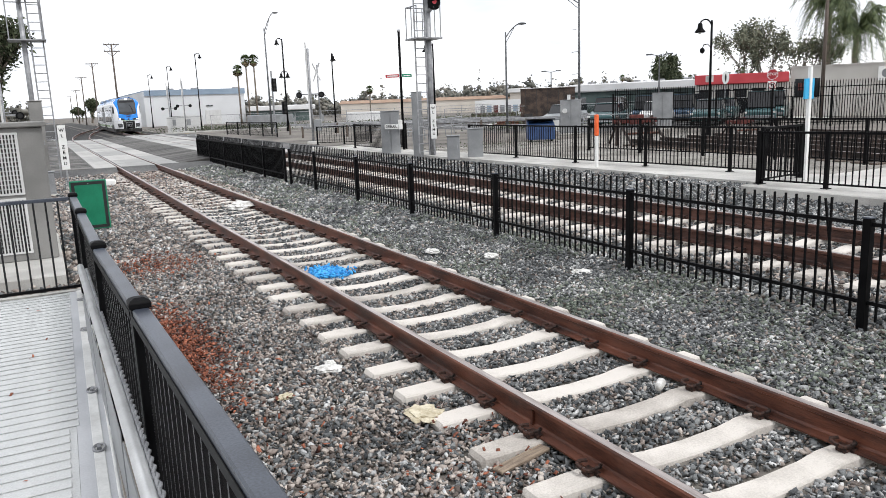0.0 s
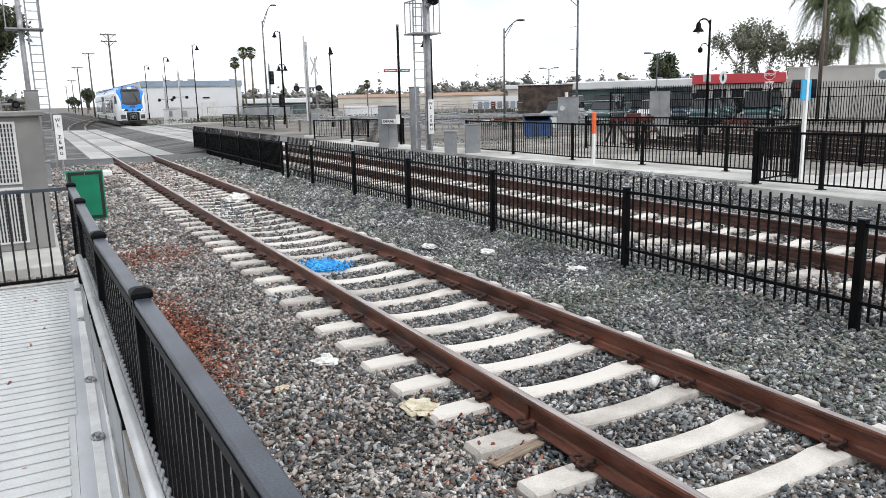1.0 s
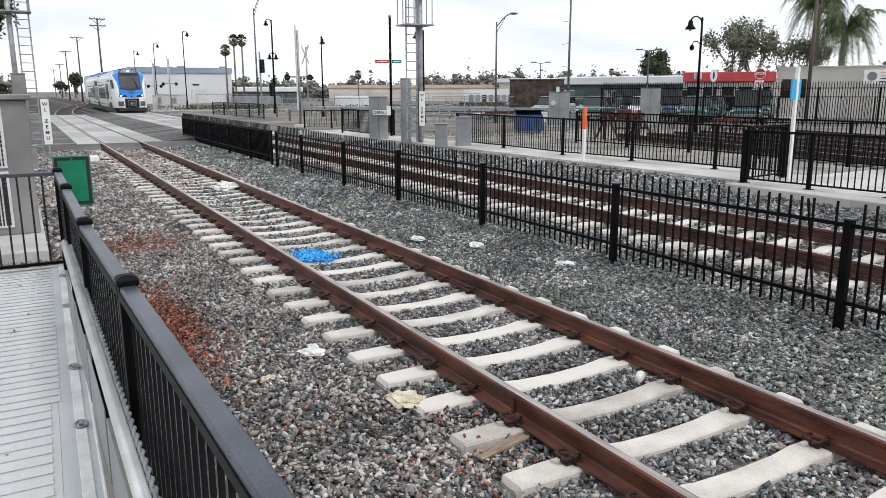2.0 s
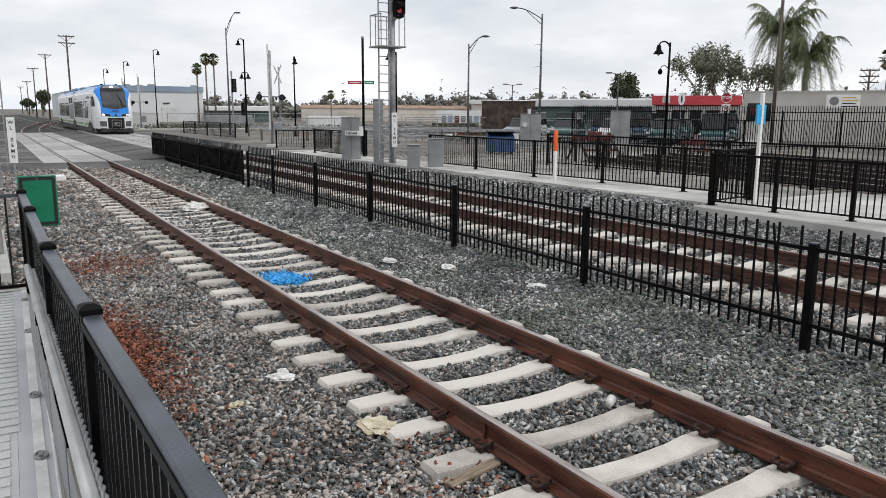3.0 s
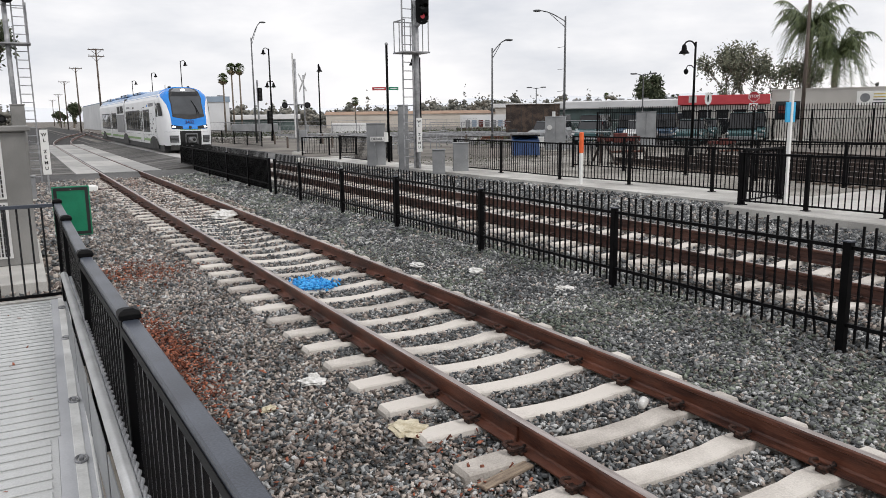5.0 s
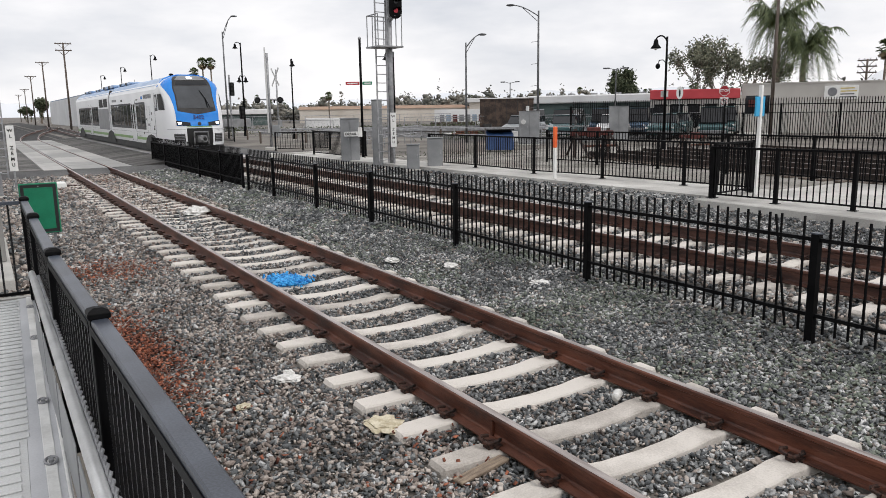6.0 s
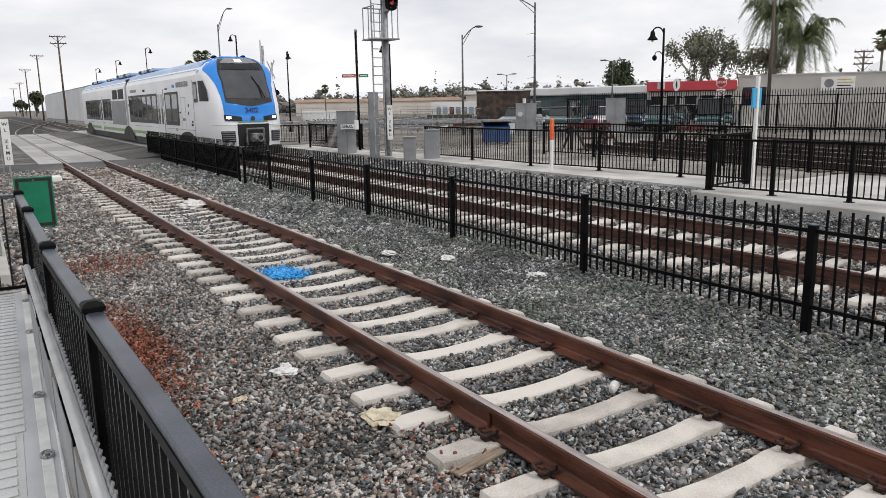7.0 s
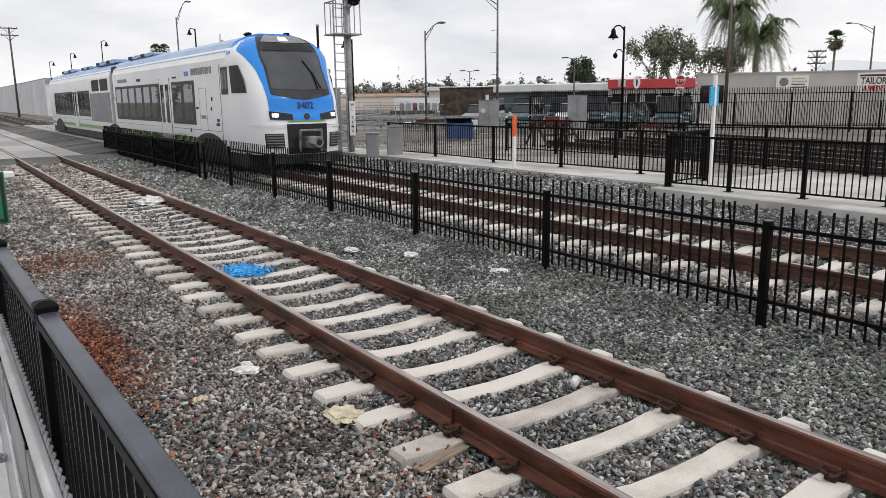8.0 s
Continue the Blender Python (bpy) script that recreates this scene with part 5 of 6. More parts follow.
    place("lettering", text_mesh("TAILOR", 0.62, M_INK), s, facing(11.5, -0.09, 2.82) @ Matrix.Diagonal((0.72, 1, 1, 1)))
    place("lettering", text_mesh("& MENS", 0.50, M_REDINK), s, facing(11.55, -0.09, 2.33) @ Matrix.Diagonal((0.75, 1, 1, 1)))
    part("lettering_bar", box(B(), 10.65, 12.4, -0.09, -0.082, 3.14, 3.26), M_RUSTRED, s)


# ---- plants ----
def frond(bm, origin, az, lift, length, droop, width=0.32, step=0.16):
    """A feather frond: a bowed rib with two rows of hanging leaflets."""
    o = Vector(origin)
    d = Vector((math.cos(az), math.sin(az), 0))
    side = Vector((-d.y, d.x, 0))
    n = max(6, int(length / step))
    prev = None
    for i in range(n + 1):
        t = i / n
        p = o + d * (length * (t - 0.25 * droop * t * t)) + Vector((0, 0, lift * length * t - droop * length * t * t))
        if prev is not None:
            r = side * (0.03 * (1.1 - t))
            bm.faces.new([bm.verts.new(v) for v in (prev - r, prev + r, p + r, p - r)])
            w = width * math.sin(math.pi * min(1, 0.15 + t * 0.8)) + 0.08
            for s in (-1, 1):
                k1, k2 = (noise.noise((p.x * 9 + 3 * s, p.y * 9, p.z * 9 + q)) for q in (0.0, 40.0))
                w2 = w * (0.8 + 0.9 * k1)
                tip = p + side * s * w2 * (0.7 + 0.7 * k2) + d * w2 * (0.35 + 0.8 * k1) + Vector((0, 0, -w2 * (1.0 - 0.8 * k2)))
                b = (p - prev).normalized() * 0.05
                vs = [bm.verts.new(v) for v in (p - b, p + b, tip)]
                bm.faces.new(vs)
        prev = p


def feather_palm(x, y, z, h, crown, seed, label, lean=0.0):
    rng = random.Random(seed)
    p = thing("palm_tree", x, y, z, label, "palm tree", "feather palms")
    rings = [[(lean * t * t + (0.26 - 0.08 * t) * math.cos(a), (0.26 - 0.08 * t) * math.sin(a), h * t) for a in np.linspace(0, 6.283, 10, endpoint=False)] for t in np.linspace(0, 1, 12)]
    part("trunk", loft(B(), rings), M_BARK, p, smooth=True)
    bm = B()
    for i in range(64):
        az = i * 2.39996 + rng.uniform(-0.3, 0.3)
        k = i / 64
        frond(bm, (lean, 0, h - 0.05), az, 1.5 - 1.35 * k, crown * rng.uniform(0.7, 1.1), 0.95 + 0.35 * k + rng.uniform(0, 0.25), 0.66, 0.12)
    part("crown", bm, M_LEAF, p)
    return p


def fan_palm(x, y, z, h, r, seed, label):
    rng = random.Random(seed)
    p = thing("palm_tree", x, y, z, label, "palm tree", "fan palms")
    part("trunk", tube(B(), (0, 0, 0), (0, 0, h), 0.14, 0.10, 9), M_BARK, p, smooth=True)
    for nm, mt, n, lo, hi in (("crown", M_LEAF, 50, -0.6, 1.4), ("dry_skirt", M_DRYFROND, 26, -1.5, -0.6)):
        bm = B()
        for i in range(n):
            az, el = rng.uniform(0, 6.283), rng.uniform(lo, hi)
            d = Vector((math.cos(az) * math.cos(el), math.sin(az) * math.cos(el), math.sin(el)))
            c = Vector((0, 0, h)) + d * r * 0.55
            s = d.cross(Vector((0, 0, 1))).normalized()
            u = s.cross(d)
            for k in range(9):
                a = (k - 4) * 0.28
                tip = c + (d * math.cos(a) + s * math.sin(a)) * r * 0.5 + Vector((0, 0, -0.12 * r))
                q = (s * math.cos(a) - d * math.sin(a)) * 0.05 * r
                mid = (c + tip) / 2
                bm.faces.new([bm.verts.new(v) for v in (c, mid + q, tip, mid - q)])
            tube(bm, (0, 0, h), c, 0.02, 0.015, 3)
        part(nm, bm, mt, p)
    return p


def leafy_tree(x, y, z, h, spread, seed, label, leaves=2600, size=0.16, mat_=None, trunk=0.22, name="tree"):
    """Trunk, forking limbs and a crown of loose leaf clumps round the limb ends."""
    rng = random.Random(seed)
    p = thing(name, x, y, z, label, "tree")
    bm = B()
    tips = []

    def grow(o, d, ln, r, depth):
        e = o + d * ln
        tube(bm, o, e, r, r * 0.65, 6)
        if depth == 0:
            tips.append(e)
            return
        for k in range(3 if depth > 1 else 4):
            nd = (d + Vector((rng.uniform(-1, 1), rng.uniform(-1, 1), rng.uniform(-0.25, 0.6))) * 0.5).normalized()
            grow(e, nd, ln * rng.uniform(0.6, 0.85), r * 0.62, depth - 1)
        tips.append(e)

    for k in range(3):
        grow(Vector((rng.uniform(-spread, spread) * 0.35, rng.uniform(-0.5, 0.5), 0)), Vector((rng.uniform(-0.25, 0.25), rng.uniform(-0.25, 0.25), 1)).normalized(), h * rng.uniform(0.30, 0.38), trunk, 3)
    part("trunk", bm, M_BARK, p)
    n = leaves
    pts = []
    for i in range(n):
        t = rng.choice(tips)
        pts.append((t.x + rng.gauss(0, spread * 0.09), t.y + rng.gauss(0, spread * 0.09), max(0.3, t.z + rng.gauss(0, h * 0.045))))
    bm = B()
    for q in pts:
        c = Vector(q)
        a = Vector((rng.uniform(-1, 1), rng.uniform(-1, 1), rng.uniform(-1, 1))).normalized() * size * rng.uniform(0.6, 1.4)
        b = a.cross(Vector((rng.uniform(-1, 1), rng.uniform(-1, 1), rng.uniform(-1, 1)))).normalized() * size * 0.45
        bm.faces.new([bm.verts.new(v) for v in (c - a, c + b, c + a, c - b)])
    part("crown", bm, mat_ or M_FOL, p)
    return p


def far_woods():
    rng = np.random.default_rng(11)
    P, S = [], []
    for i in range(900):
        az = rng.uniform(-6, 62)
        D = rng.uniform(150, 300)
        x, y = D * math.sin(radians(az)), D * math.cos(radians(az))
        if 0 < x < 34 and y < 330 or (abs(x - 5) < 8):
            continue
        slim = rng.uniform() < 0.08
        hgt, w = (rng.uniform(6.0, 8.5), 0.45) if slim else (rng.uniform(2.9, 6.0), rng.uniform(1.4, 3.2))
        hgt *= 1.3 if az > 28 else 1.0
        for k in range(24 if slim else 42):
            u = rng.normal(0, 1, 3)
            core = k % 2 == 0
            u = u / np.linalg.norm(u) * (rng.uniform(0.1, 0.72) if core else rng.uniform(0.55, 1.0))
            P.append((x + u[0] * w, y + u[1] * w, 0.3 + hgt * (0.46 + 0.5 * u[2])))
            S.append(rng.uniform(0.45, 0.85) * (0.5 if slim else 1.0) if core else rng.uniform(0.14, 0.30))
    rocks("far_woods", np.array(P), np.array(S), M_FARFOL, "far trees and shrubs of the town, haze painted into the foliage", "trees", 9, 0.9, 0.45, None, False)


def plants():
    feather_palm(56.6, 38.1, 0.2, 9.1, 4.3, 3, "tall feather palm with drooping green fronds", 0.0)
    feather_palm(57.35, 36.3, 0.2, 6.9, 4.1, 5, "lower feather palm with drooping green fronds", 0.4)
    for i, (x, y, h) in enumerate(((24.0, 108.5, 7.6), (25.2, 108.2, 9.0), (26.3, 108.0, 9.0))):
        fan_palm(x, y, 0.3, h + 0.2, 0.9, 20 + i, "slender fan palm with a dry skirt")
    fan_palm(71.0, 36.7, 0.3, 7.2, 1.05, 31, "slender fan palm with a dry skirt behind the shops")
    fan_palm(92.0, 40.0, 0.3, 7.0, 1.8, 33, "broad fan palm behind the shops")
    leafy_tree(57.2, 44.2, 0.3, 8.2, 2.1, 41, "sparse grey green tree behind the shops", 3000, 0.15, M_GREYFOL, 0.09)
    leafy_tree(58.4, 41.6, 0.3, 6.6, 2.2, 43, "sparse grey green tree behind the shops", 2700, 0.15, M_GREYFOL, 0.09)
    leafy_tree(55.9, 45.9, 0.3, 7.4, 1.6, 47, "slim sparse tree behind the shops", 2400, 0.15, M_GREYFOL, 0.08)
    leafy_tree(65.8, 66.7, 0.3, 6.2, 3.6, 44, "round dark green tree behind the long roof", 5000, 0.22)
    leafy_tree(-4.9, 62.5, 0.1, 9.2, 2.4, 45, "dark conifer-like tree beside the siding", 7000, 0.2)
    leafy_tree(12.0, 300.0, 0.2, 5.0, 2.4, 46, "dark round tree far along the tracks", 1500, 0.4)
    leafy_tree(11.8, 235.0, 0.2, 6.0, 1.6, 48, "tall dark tree far along the tracks", 2500, 0.4)
    leafy_tree(-12.0, 160.0, 0.2, 4.6, 3.0, 49, "dark trees far along the tracks", 3000, 0.35)
    far_woods()
    rng = random.Random(77)
    for i in range(20):
        az, D = radians(rng.uniform(14, 58)), rng.uniform(130, 260)
        fan_palm(D * math.sin(az), D * math.cos(az), 0.3, rng.uniform(4.5, 7), 0.9, 60 + i, "slender far fan palm above the rooftops")
    # hills, with the distance haze put into their pale colour
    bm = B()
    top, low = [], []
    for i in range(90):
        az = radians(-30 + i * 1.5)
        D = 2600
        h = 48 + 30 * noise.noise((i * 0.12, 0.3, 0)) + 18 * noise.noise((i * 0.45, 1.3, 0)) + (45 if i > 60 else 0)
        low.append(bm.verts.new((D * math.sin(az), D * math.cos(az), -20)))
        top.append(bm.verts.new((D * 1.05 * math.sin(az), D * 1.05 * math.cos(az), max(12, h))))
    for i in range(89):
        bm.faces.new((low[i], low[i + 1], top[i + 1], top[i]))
    solo("hills_backdrop", bm, M_HILL, "hills on the horizon, haze painted into their pale colour", "hills", "structure", smooth=True)


poles()
street_furniture()
buildings()
plants()


# ---- litter on the ballast ----
def crumple(name, x, y, z, r, material, label, seed, flat=0.5, aspect=1.0):
    rng = random.Random(seed)
    bm = B()
    bmesh.ops.create_icosphere(bm, subdivisions=3, radius=r)
    for v in bm.verts:
        k = 1 + 0.55 * noise.noise(v.co * (2.6 / r) + Vector((seed, 0, 0))) + rng.uniform(-0.06, 0.06)
        v.co = Vector((v.co.x * k * aspect, v.co.y * k, v.co.z * k * flat))
    solo(name, bm, material, label, "litter", at=pose(x, y, z + r * flat * 0.35, 0, 0, rng.uniform(0, 360)))


def litter():
    rng = np.random.default_rng(21)
    crumple("plastic_bag", 1.28, 14.4, 0.0, 0.30, M_TRASH, "crumpled white plastic bag between the rails", 1, 0.35, 1.3)
    crumple("paper_litter", 2.85, 5.82, 0.0, 0.10, M_TRASH, "crumpled white paper on the ballast", 2, 0.4, 1.3)
    crumple("paper_litter", 2.34, 6.72, 0.0, 0.10, M_TRASH, "crumpled white paper on the ballast", 3, 0.35, 1.4)
    crumple("paper_litter", -0.79, 2.72, -0.03, 0.09, M_TRASH, "torn white paper beside the siding", 4, 0.35, 1.3)
    crumple("paper_litter", -0.72, 2.86, -0.03, 0.05, M_TRASH, "torn white paper beside the siding", 5, 0.35, 1.6)
    crumple("paper_litter", 3.25, 4.25, 0.0, 0.09, M_TRASH, "white paper scrap by the fence", 6, 0.35, 1.3)
    crumple("yellow_paper", -0.52, 1.38, -0.03, 0.13, M_YELLOW, "crumpled yellowed paper beside the siding", 7, 0.25, 1.35)
    crumple("orange_litter", -1.3, 2.32, -0.03, 0.05, M_YELLOW, "small tan litter on the ballast", 8, 0.4, 1.3)
    c = thing("paper_cup", 1.215, 0.76, 0.0, "white paper cup lying between the rails", "litter", rz=35)
    part("cup", tube(B(), (-0.055, 0, 0.03), (0.055, 0, 0.035), 0.028, 0.038, 14), M_TRASH, c, smooth=True)
    w = thing("wood_plank", -0.3, 0.42, -0.035, "broken weathered wood plank beside a tie", "wood plank", rz=14)
    part("board", box(B(), -0.24, 0.22, -0.045, 0.045, 0, 0.025, 0.006), M_WOOD, w)
    n = 900
    x, y = rng.normal(0.5, 0.13, n), rng.normal(6.35, 0.16, n)
    P = np.stack([x, y, np.full(n, -0.02) + rng.uniform(0, 0.05, n)], 1)
    rocks("blue_granules", P, rng.uniform(0.012, 0.026, n), M_BLUESTONE, "spilled heap of bright blue granules between the rails", "blue granules", 6)
    P, S = [], []
    for cx, cy, sx, sy, n in ((-1.82, 4.2, 0.20, 0.85, 3000), (-1.5, 8.7, 0.4, 0.6, 800), (-0.6, 0.3, 0.2, 0.25, 60), (0.75, 26.6, 0.5, 1.7, 600), (-0.9, 23.0, 0.4, 3.0, 200), (0.75, 19.0, 0.6, 3.5, 260), (-1.3, 2.2, 0.35, 0.8, 40), (-1.9, 0.8, 0.2, 0.8, 24), (-0.35, 1.0, 0.15, 0.3, 40)):
        P.append(np.stack([rng.normal(cx, sx, n), rng.normal(cy, sy, n), np.full(n, -0.035) + rng.uniform(0.0, 0.035, n)], 1))
        S.append(rng.uniform(0.009, 0.021, n))
    P, S = np.concatenate(P), np.concatenate(S)
    keep = P[:, 0] > -2.4
    x, y = rng.uniform(-5.2, -2.9, 60), rng.uniform(0.2, 5.0, 60)
    rocks("deck_litter", np.stack([x, y, np.full(60, DECK + 0.013)], 1), rng.uniform(0.006, 0.014, 60), M_LEAFRED, "scattered dry leaf bits on the ramp deck", "leaf litter", 8, 0.16)
    rocks("leaf_litter", P[keep], S[keep], M_LEAFRED, "dry red brown leaves and bark on the ballast", "leaf litter", 7, 0.16)


litter()


# ---- yard clutter across the main line ----
def chain_fence(x0, y0, x1, y1, h, label, n=10):
    f = thing("chain_link_fence", x0, y0, 0.32, label, "fence", "chain-link fences")
    dx, dy = x1 - x0, y1 - y0
    for i in range(n + 1):
        part("fence_pipe", tube(B(), (dx * i / n, dy * i / n, 0), (dx * i / n, dy * i / n, h), 0.035, n=6), M_GALV, f)
    for z in (h, 0.08):
        part("top_pipe", tube(B(), (0, 0, z), (dx, dy, z), 0.025, n=6), M_GALV, f)
    bm = B()
    ln = math.hypot(dx, dy)
    k = int(ln / 0.5)
    for i in range(k):
        for s in (-1, 1):
            u0, u1 = i / k, (i + 1) / k
            a, b = (0.08, h) if s > 0 else (h, 0.08)
            p, q = Vector((dx * u0, dy * u0, a)), Vector((dx * u1, dy * u1, b))
            w = Vector((0, 0, 0.012))
            bm.faces.new([bm.verts.new(v) for v in (p - w, p + w, q + w, q - w)])
    part("wire_mesh", bm, M_GALV, f, "thin crossed wires")
    return f


def yard():
    chain_fence(13.0, 75.5, 60.0, 75.5, 1.6, "grey chain-link fence across the street", 16)
    chain_fence(24.0, 46.0, 44.0, 34.0, 1.5, "grey chain-link fence round the car park", 10)
    chain_fence(20.0, 70.0, 45.0, 48.0, 1.2, "grey chain-link fence along the street", 12)
    for i, (x, y, w, h, rz, m) in enumerate(((20.5, 80.5, 5.0, 1.4, -14, M_CAB), (31, 78, 4.5, 1.3, -20, M_ROOFW), (41, 66, 5, 0.7, -35, M_BROWNBOX), (33.0, 58, 6, 0.5, -38, M_BROWNBOX), (38.0, 52, 6, 0.5, -40, M_CAB))):
        s = thing("storage_container", x, y, 0.32, "low weathered storage container in the yard", "container", "yard containers", rz)
        part("body", box(B(), -w / 2, w / 2, -0.9, 0.9, 0.0, h, 0.04), m, s)
        for k in range(int(w / 0.5)):
            part("rib", box(B(), -w / 2 + 0.2 + k * 0.5, -w / 2 + 0.3 + k * 0.5, -0.93, -0.905, 0.08, h - 0.08), m, s)
    rng = np.random.default_rng(31)
    P, S = [], []
    for cx, cy, sx, sy, hh, n in ((16, 77, 4, 0.8, 0.5, 1600), (30, 62, 6, 2.0, 0.6, 2200), (45, 60, 6, 3.0, 0.8, 2600), (14.5, 24.5, 2.0, 1.5, 0.12, 500), (27, 38, 3, 2, 0.5, 400)):
        P.append(np.stack([rng.normal(cx, sx, n), rng.normal(cy, sy, n), 0.34 + rng.uniform(0, hh, n)], 1))
        S.append(rng.uniform(0.03, 0.08, n) * (0.4 if hh < 0.2 else 1.0))
    rocks("yard_shrubs", np.concatenate(P), np.concatenate(S), M_FOL, "low scrubby green weeds and shrubs in the yard", "shrubs", 15, 0.8, 0.45, None, False)
    # long grey guard rails across the yard
    for x0, y0, x1, y1 in ((12.4, 44.0, 30.0, 34.0), (14.0, 52.0, 36.0, 40.0)):
        t = thing("guard_rail", x0, y0, 0.34, "long grey steel guard rail across the yard", "guard rail", "guard rails")
        dx, dy = x1 - x0, y1 - y0
        ang = math.degrees(math.atan2(dy, dx))
        part("beam", box(B(), 0, math.hypot(dx, dy), -0.04, 0.04, 0.62, 0.78, 0.02), M_GALV, t).matrix_basis = pose(0, 0, 0, 0, 0, ang)
        for i in range(8):
            part("guard_post", box(B(), -0.06, 0.06, -0.06, 0.06, 0, 0.75), M_POLEWOOD, t).matrix_basis = pose(dx * i / 7, dy * i / 7, 0, 0, 0, ang)

    bm = B()
    loft(bm, [[(26, 46, 0.2), (43, 28, 0.2), (49, 36, 0.2), (34, 54, 0.2)], [(26, 46, 0.375), (43, 28, 0.375), (49, 36, 0.375), (34, 54, 0.375)]])
    solo("car_park_paving", bm, M_CONC, "pale dusty concrete paving of the car park", "paving", "structure")
    # low stacks of rails and pipes on the paving
    for i, (x, y, ln, rz) in enumerate(((29.5, 43.5, 5.0, -44), (33.0, 39.0, 6.0, -46), (36.5, 36.0, 5.0, -46), (34.0, 44.0, 6.0, -50), (38.5, 40.0, 5.0, -50))):
        t = thing("pipe_stack", x, y, 0.375, "low stack of rusty and grey pipes on the paving", "pipe stack", "pipe stacks", rz)
        for k in range(5):
            part("pipe", tube(B(), (-ln / 2 + 0.1 * k, 0.22 * (k % 3) + 0.11 * (k // 3), 0.1 + 0.19 * (k // 3)), (ln / 2, 0.22 * (k % 3) + 0.11 * (k // 3), 0.1 + 0.19 * (k // 3)), 0.1, n=8), (M_RAIL, M_GALV, M_BROWNBOX)[(i + k) % 3], t)


yard()


def parked_car(x, y, rz, paint, label, van=False):
    """A parked car, its nose towards -y."""
    c = thing("parked_car", x, y, 0.375, label, "car", "parked cars", rz)
    top = 1.85 if van else 1.46
    ring = lambda yy, w, z0, z1: [(-w, yy, z0), (w, yy, z0), (w * 1.02, yy, z0 + 0.6 * (z1 - z0)), (w * 0.9, yy, z1), (-w * 0.9, yy, z1), (-w * 1.02, yy, z0 + 0.6 * (z1 - z0))]
    part("body", loft(B(), [ring(-2.2, 0.72, 0.3, 0.68), ring(-2.05, 0.84, 0.22, 0.80), ring(-1.0, 0.88, 0.2, 0.94), ring(1.6, 0.88, 0.2, 0.98), ring(2.1, 0.82, 0.25, 0.92), ring(2.2, 0.74, 0.35, 0.75)]), paint, c, smooth=False)
    y0, y1, y2, y3 = (-1.5, -0.9, 2.0, 2.12) if van else (-1.05, -0.3, 1.1, 1.75)
    cab = lambda yy, w, z: [(-w, yy, 0.92), (w, yy, 0.92), (w * 0.86, yy + 0.0, z), (-w * 0.86, yy, z)]
    part("cabin", loft(B(), [cab(y0, 0.80, 0.96), cab(y1, 0.82, top - 0.03), cab(y2, 0.82, top), cab(y3, 0.80, 1.0)]), M_GLASS, c, "dark window glass")
    part("roof", box(B(), -0.70, 0.70, y1 - 0.02, y2 + 0.05, top - 0.012, top + 0.03, 0.015), paint, c)
    wheel = mesh_of("wheel", tube(B(), (-0.1, 0, 0), (0.1, 0, 0), 0.31, n=14), M_INK)
    for sx in (-0.79, 0.79):
        for yy in (-1.35, 1.35):
            place("wheel", wheel, c, pose(sx, yy, 0.31))
        part("headlight", box(B(), sx * 0.95 - 0.14, sx * 0.95 + 0.06, -2.19, -2.06, 0.60, 0.72, 0.02), M_PERF, c, "pale headlight")
    part("bumper", box(B(), -0.8, 0.8, -2.26, -2.12, 0.32, 0.5, 0.03), M_TGREY, c)
    return c


def parking():
    """Two rows of cars in front of the shops."""
    names = ("dark teal", "silver grey", "dark blue", "white")
    rng = random.Random(12)
    for (ax, ay), (bx, by), n in (((28.5, 37.6), (35.9, 27.8), 5), ((33.6, 43.2), (41.3, 31.5), 6)):
        turn = math.degrees(math.atan2(by - ay, bx - ax))
        for i in range(n):
            u = (i + rng.uniform(-0.08, 0.08)) / (n - 1)
            k = rng.choice((0, 0, 0, 2, 2, 1, 3))
            van = rng.random() < (0.85 if n > 5 else 0.4)
            parked_car(ax + (bx - ax) * u, ay + (by - ay) * u, turn + rng.uniform(-3, 3), M_CAR[k], names[k] + (" van" if van else " car") + " parked nose out in the paved lot", van)


parking()


# ---- train ----
M_TBAND = mat("dark_grey_train_panel", (0.020, 0.021, 0.023), (0.038, 0.039, 0.041), 2.0, 0.55)
TRAIN_Y = [(0, 86.0), (0.5, 81.8), (1, 77.6), (2.5, 64.3), (3, 59.6), (3.5, 55.0), (4, 50.6), (5.5, 37.4), (6, 33.0), (6.5, 28.7), (7, 24.4), (7.5, 20.3), (8, 16.2)]
NOSE_END = 2.2
PW = 3.5


def half_width(z):
    return float(np.interp(z, [0.4, 0.9, 3.1, 3.35, 3.55, 3.68, 3.76, 3.8], [1.36, 1.41, 1.41, 1.30, 1.08, 0.80, 0.45, 0.2]))


def nose_y(z):
    return float(np.interp(z, [0.42, 0.65, 1.24, 1.4, 1.6, 1.95, 2.8, 3.3, 3.47, 3.62, 3.7, 3.76, 3.8], [-0.08, -0.13, -0.12, -0.10, -0.03, 0.04, 0.60, 0.98, 1.13, 1.36, 1.58, 1.9, 2.15]))


def nose_point(f, z, out=0.0):
    """A point of the nose at the fraction f of its half width; out lifts it off the shell."""
    hw, yc = half_width(z), nose_y(z)
    y = NOSE_END - (NOSE_END - yc) * max(0.0, 1 - abs(f) ** PW) ** (1 / PW)
    return Vector((f * hw, y, z)) + Vector((0.35 * f, -1, 0.25)).normalized() * out


def nose_side(y, z, out=0.0):
    """The fraction of the half width at which the nose shell reaches y."""
    k = (NOSE_END - y) / (NOSE_END - nose_y(z))
    return max(0.0, 1 - k ** PW) ** (1 / PW)


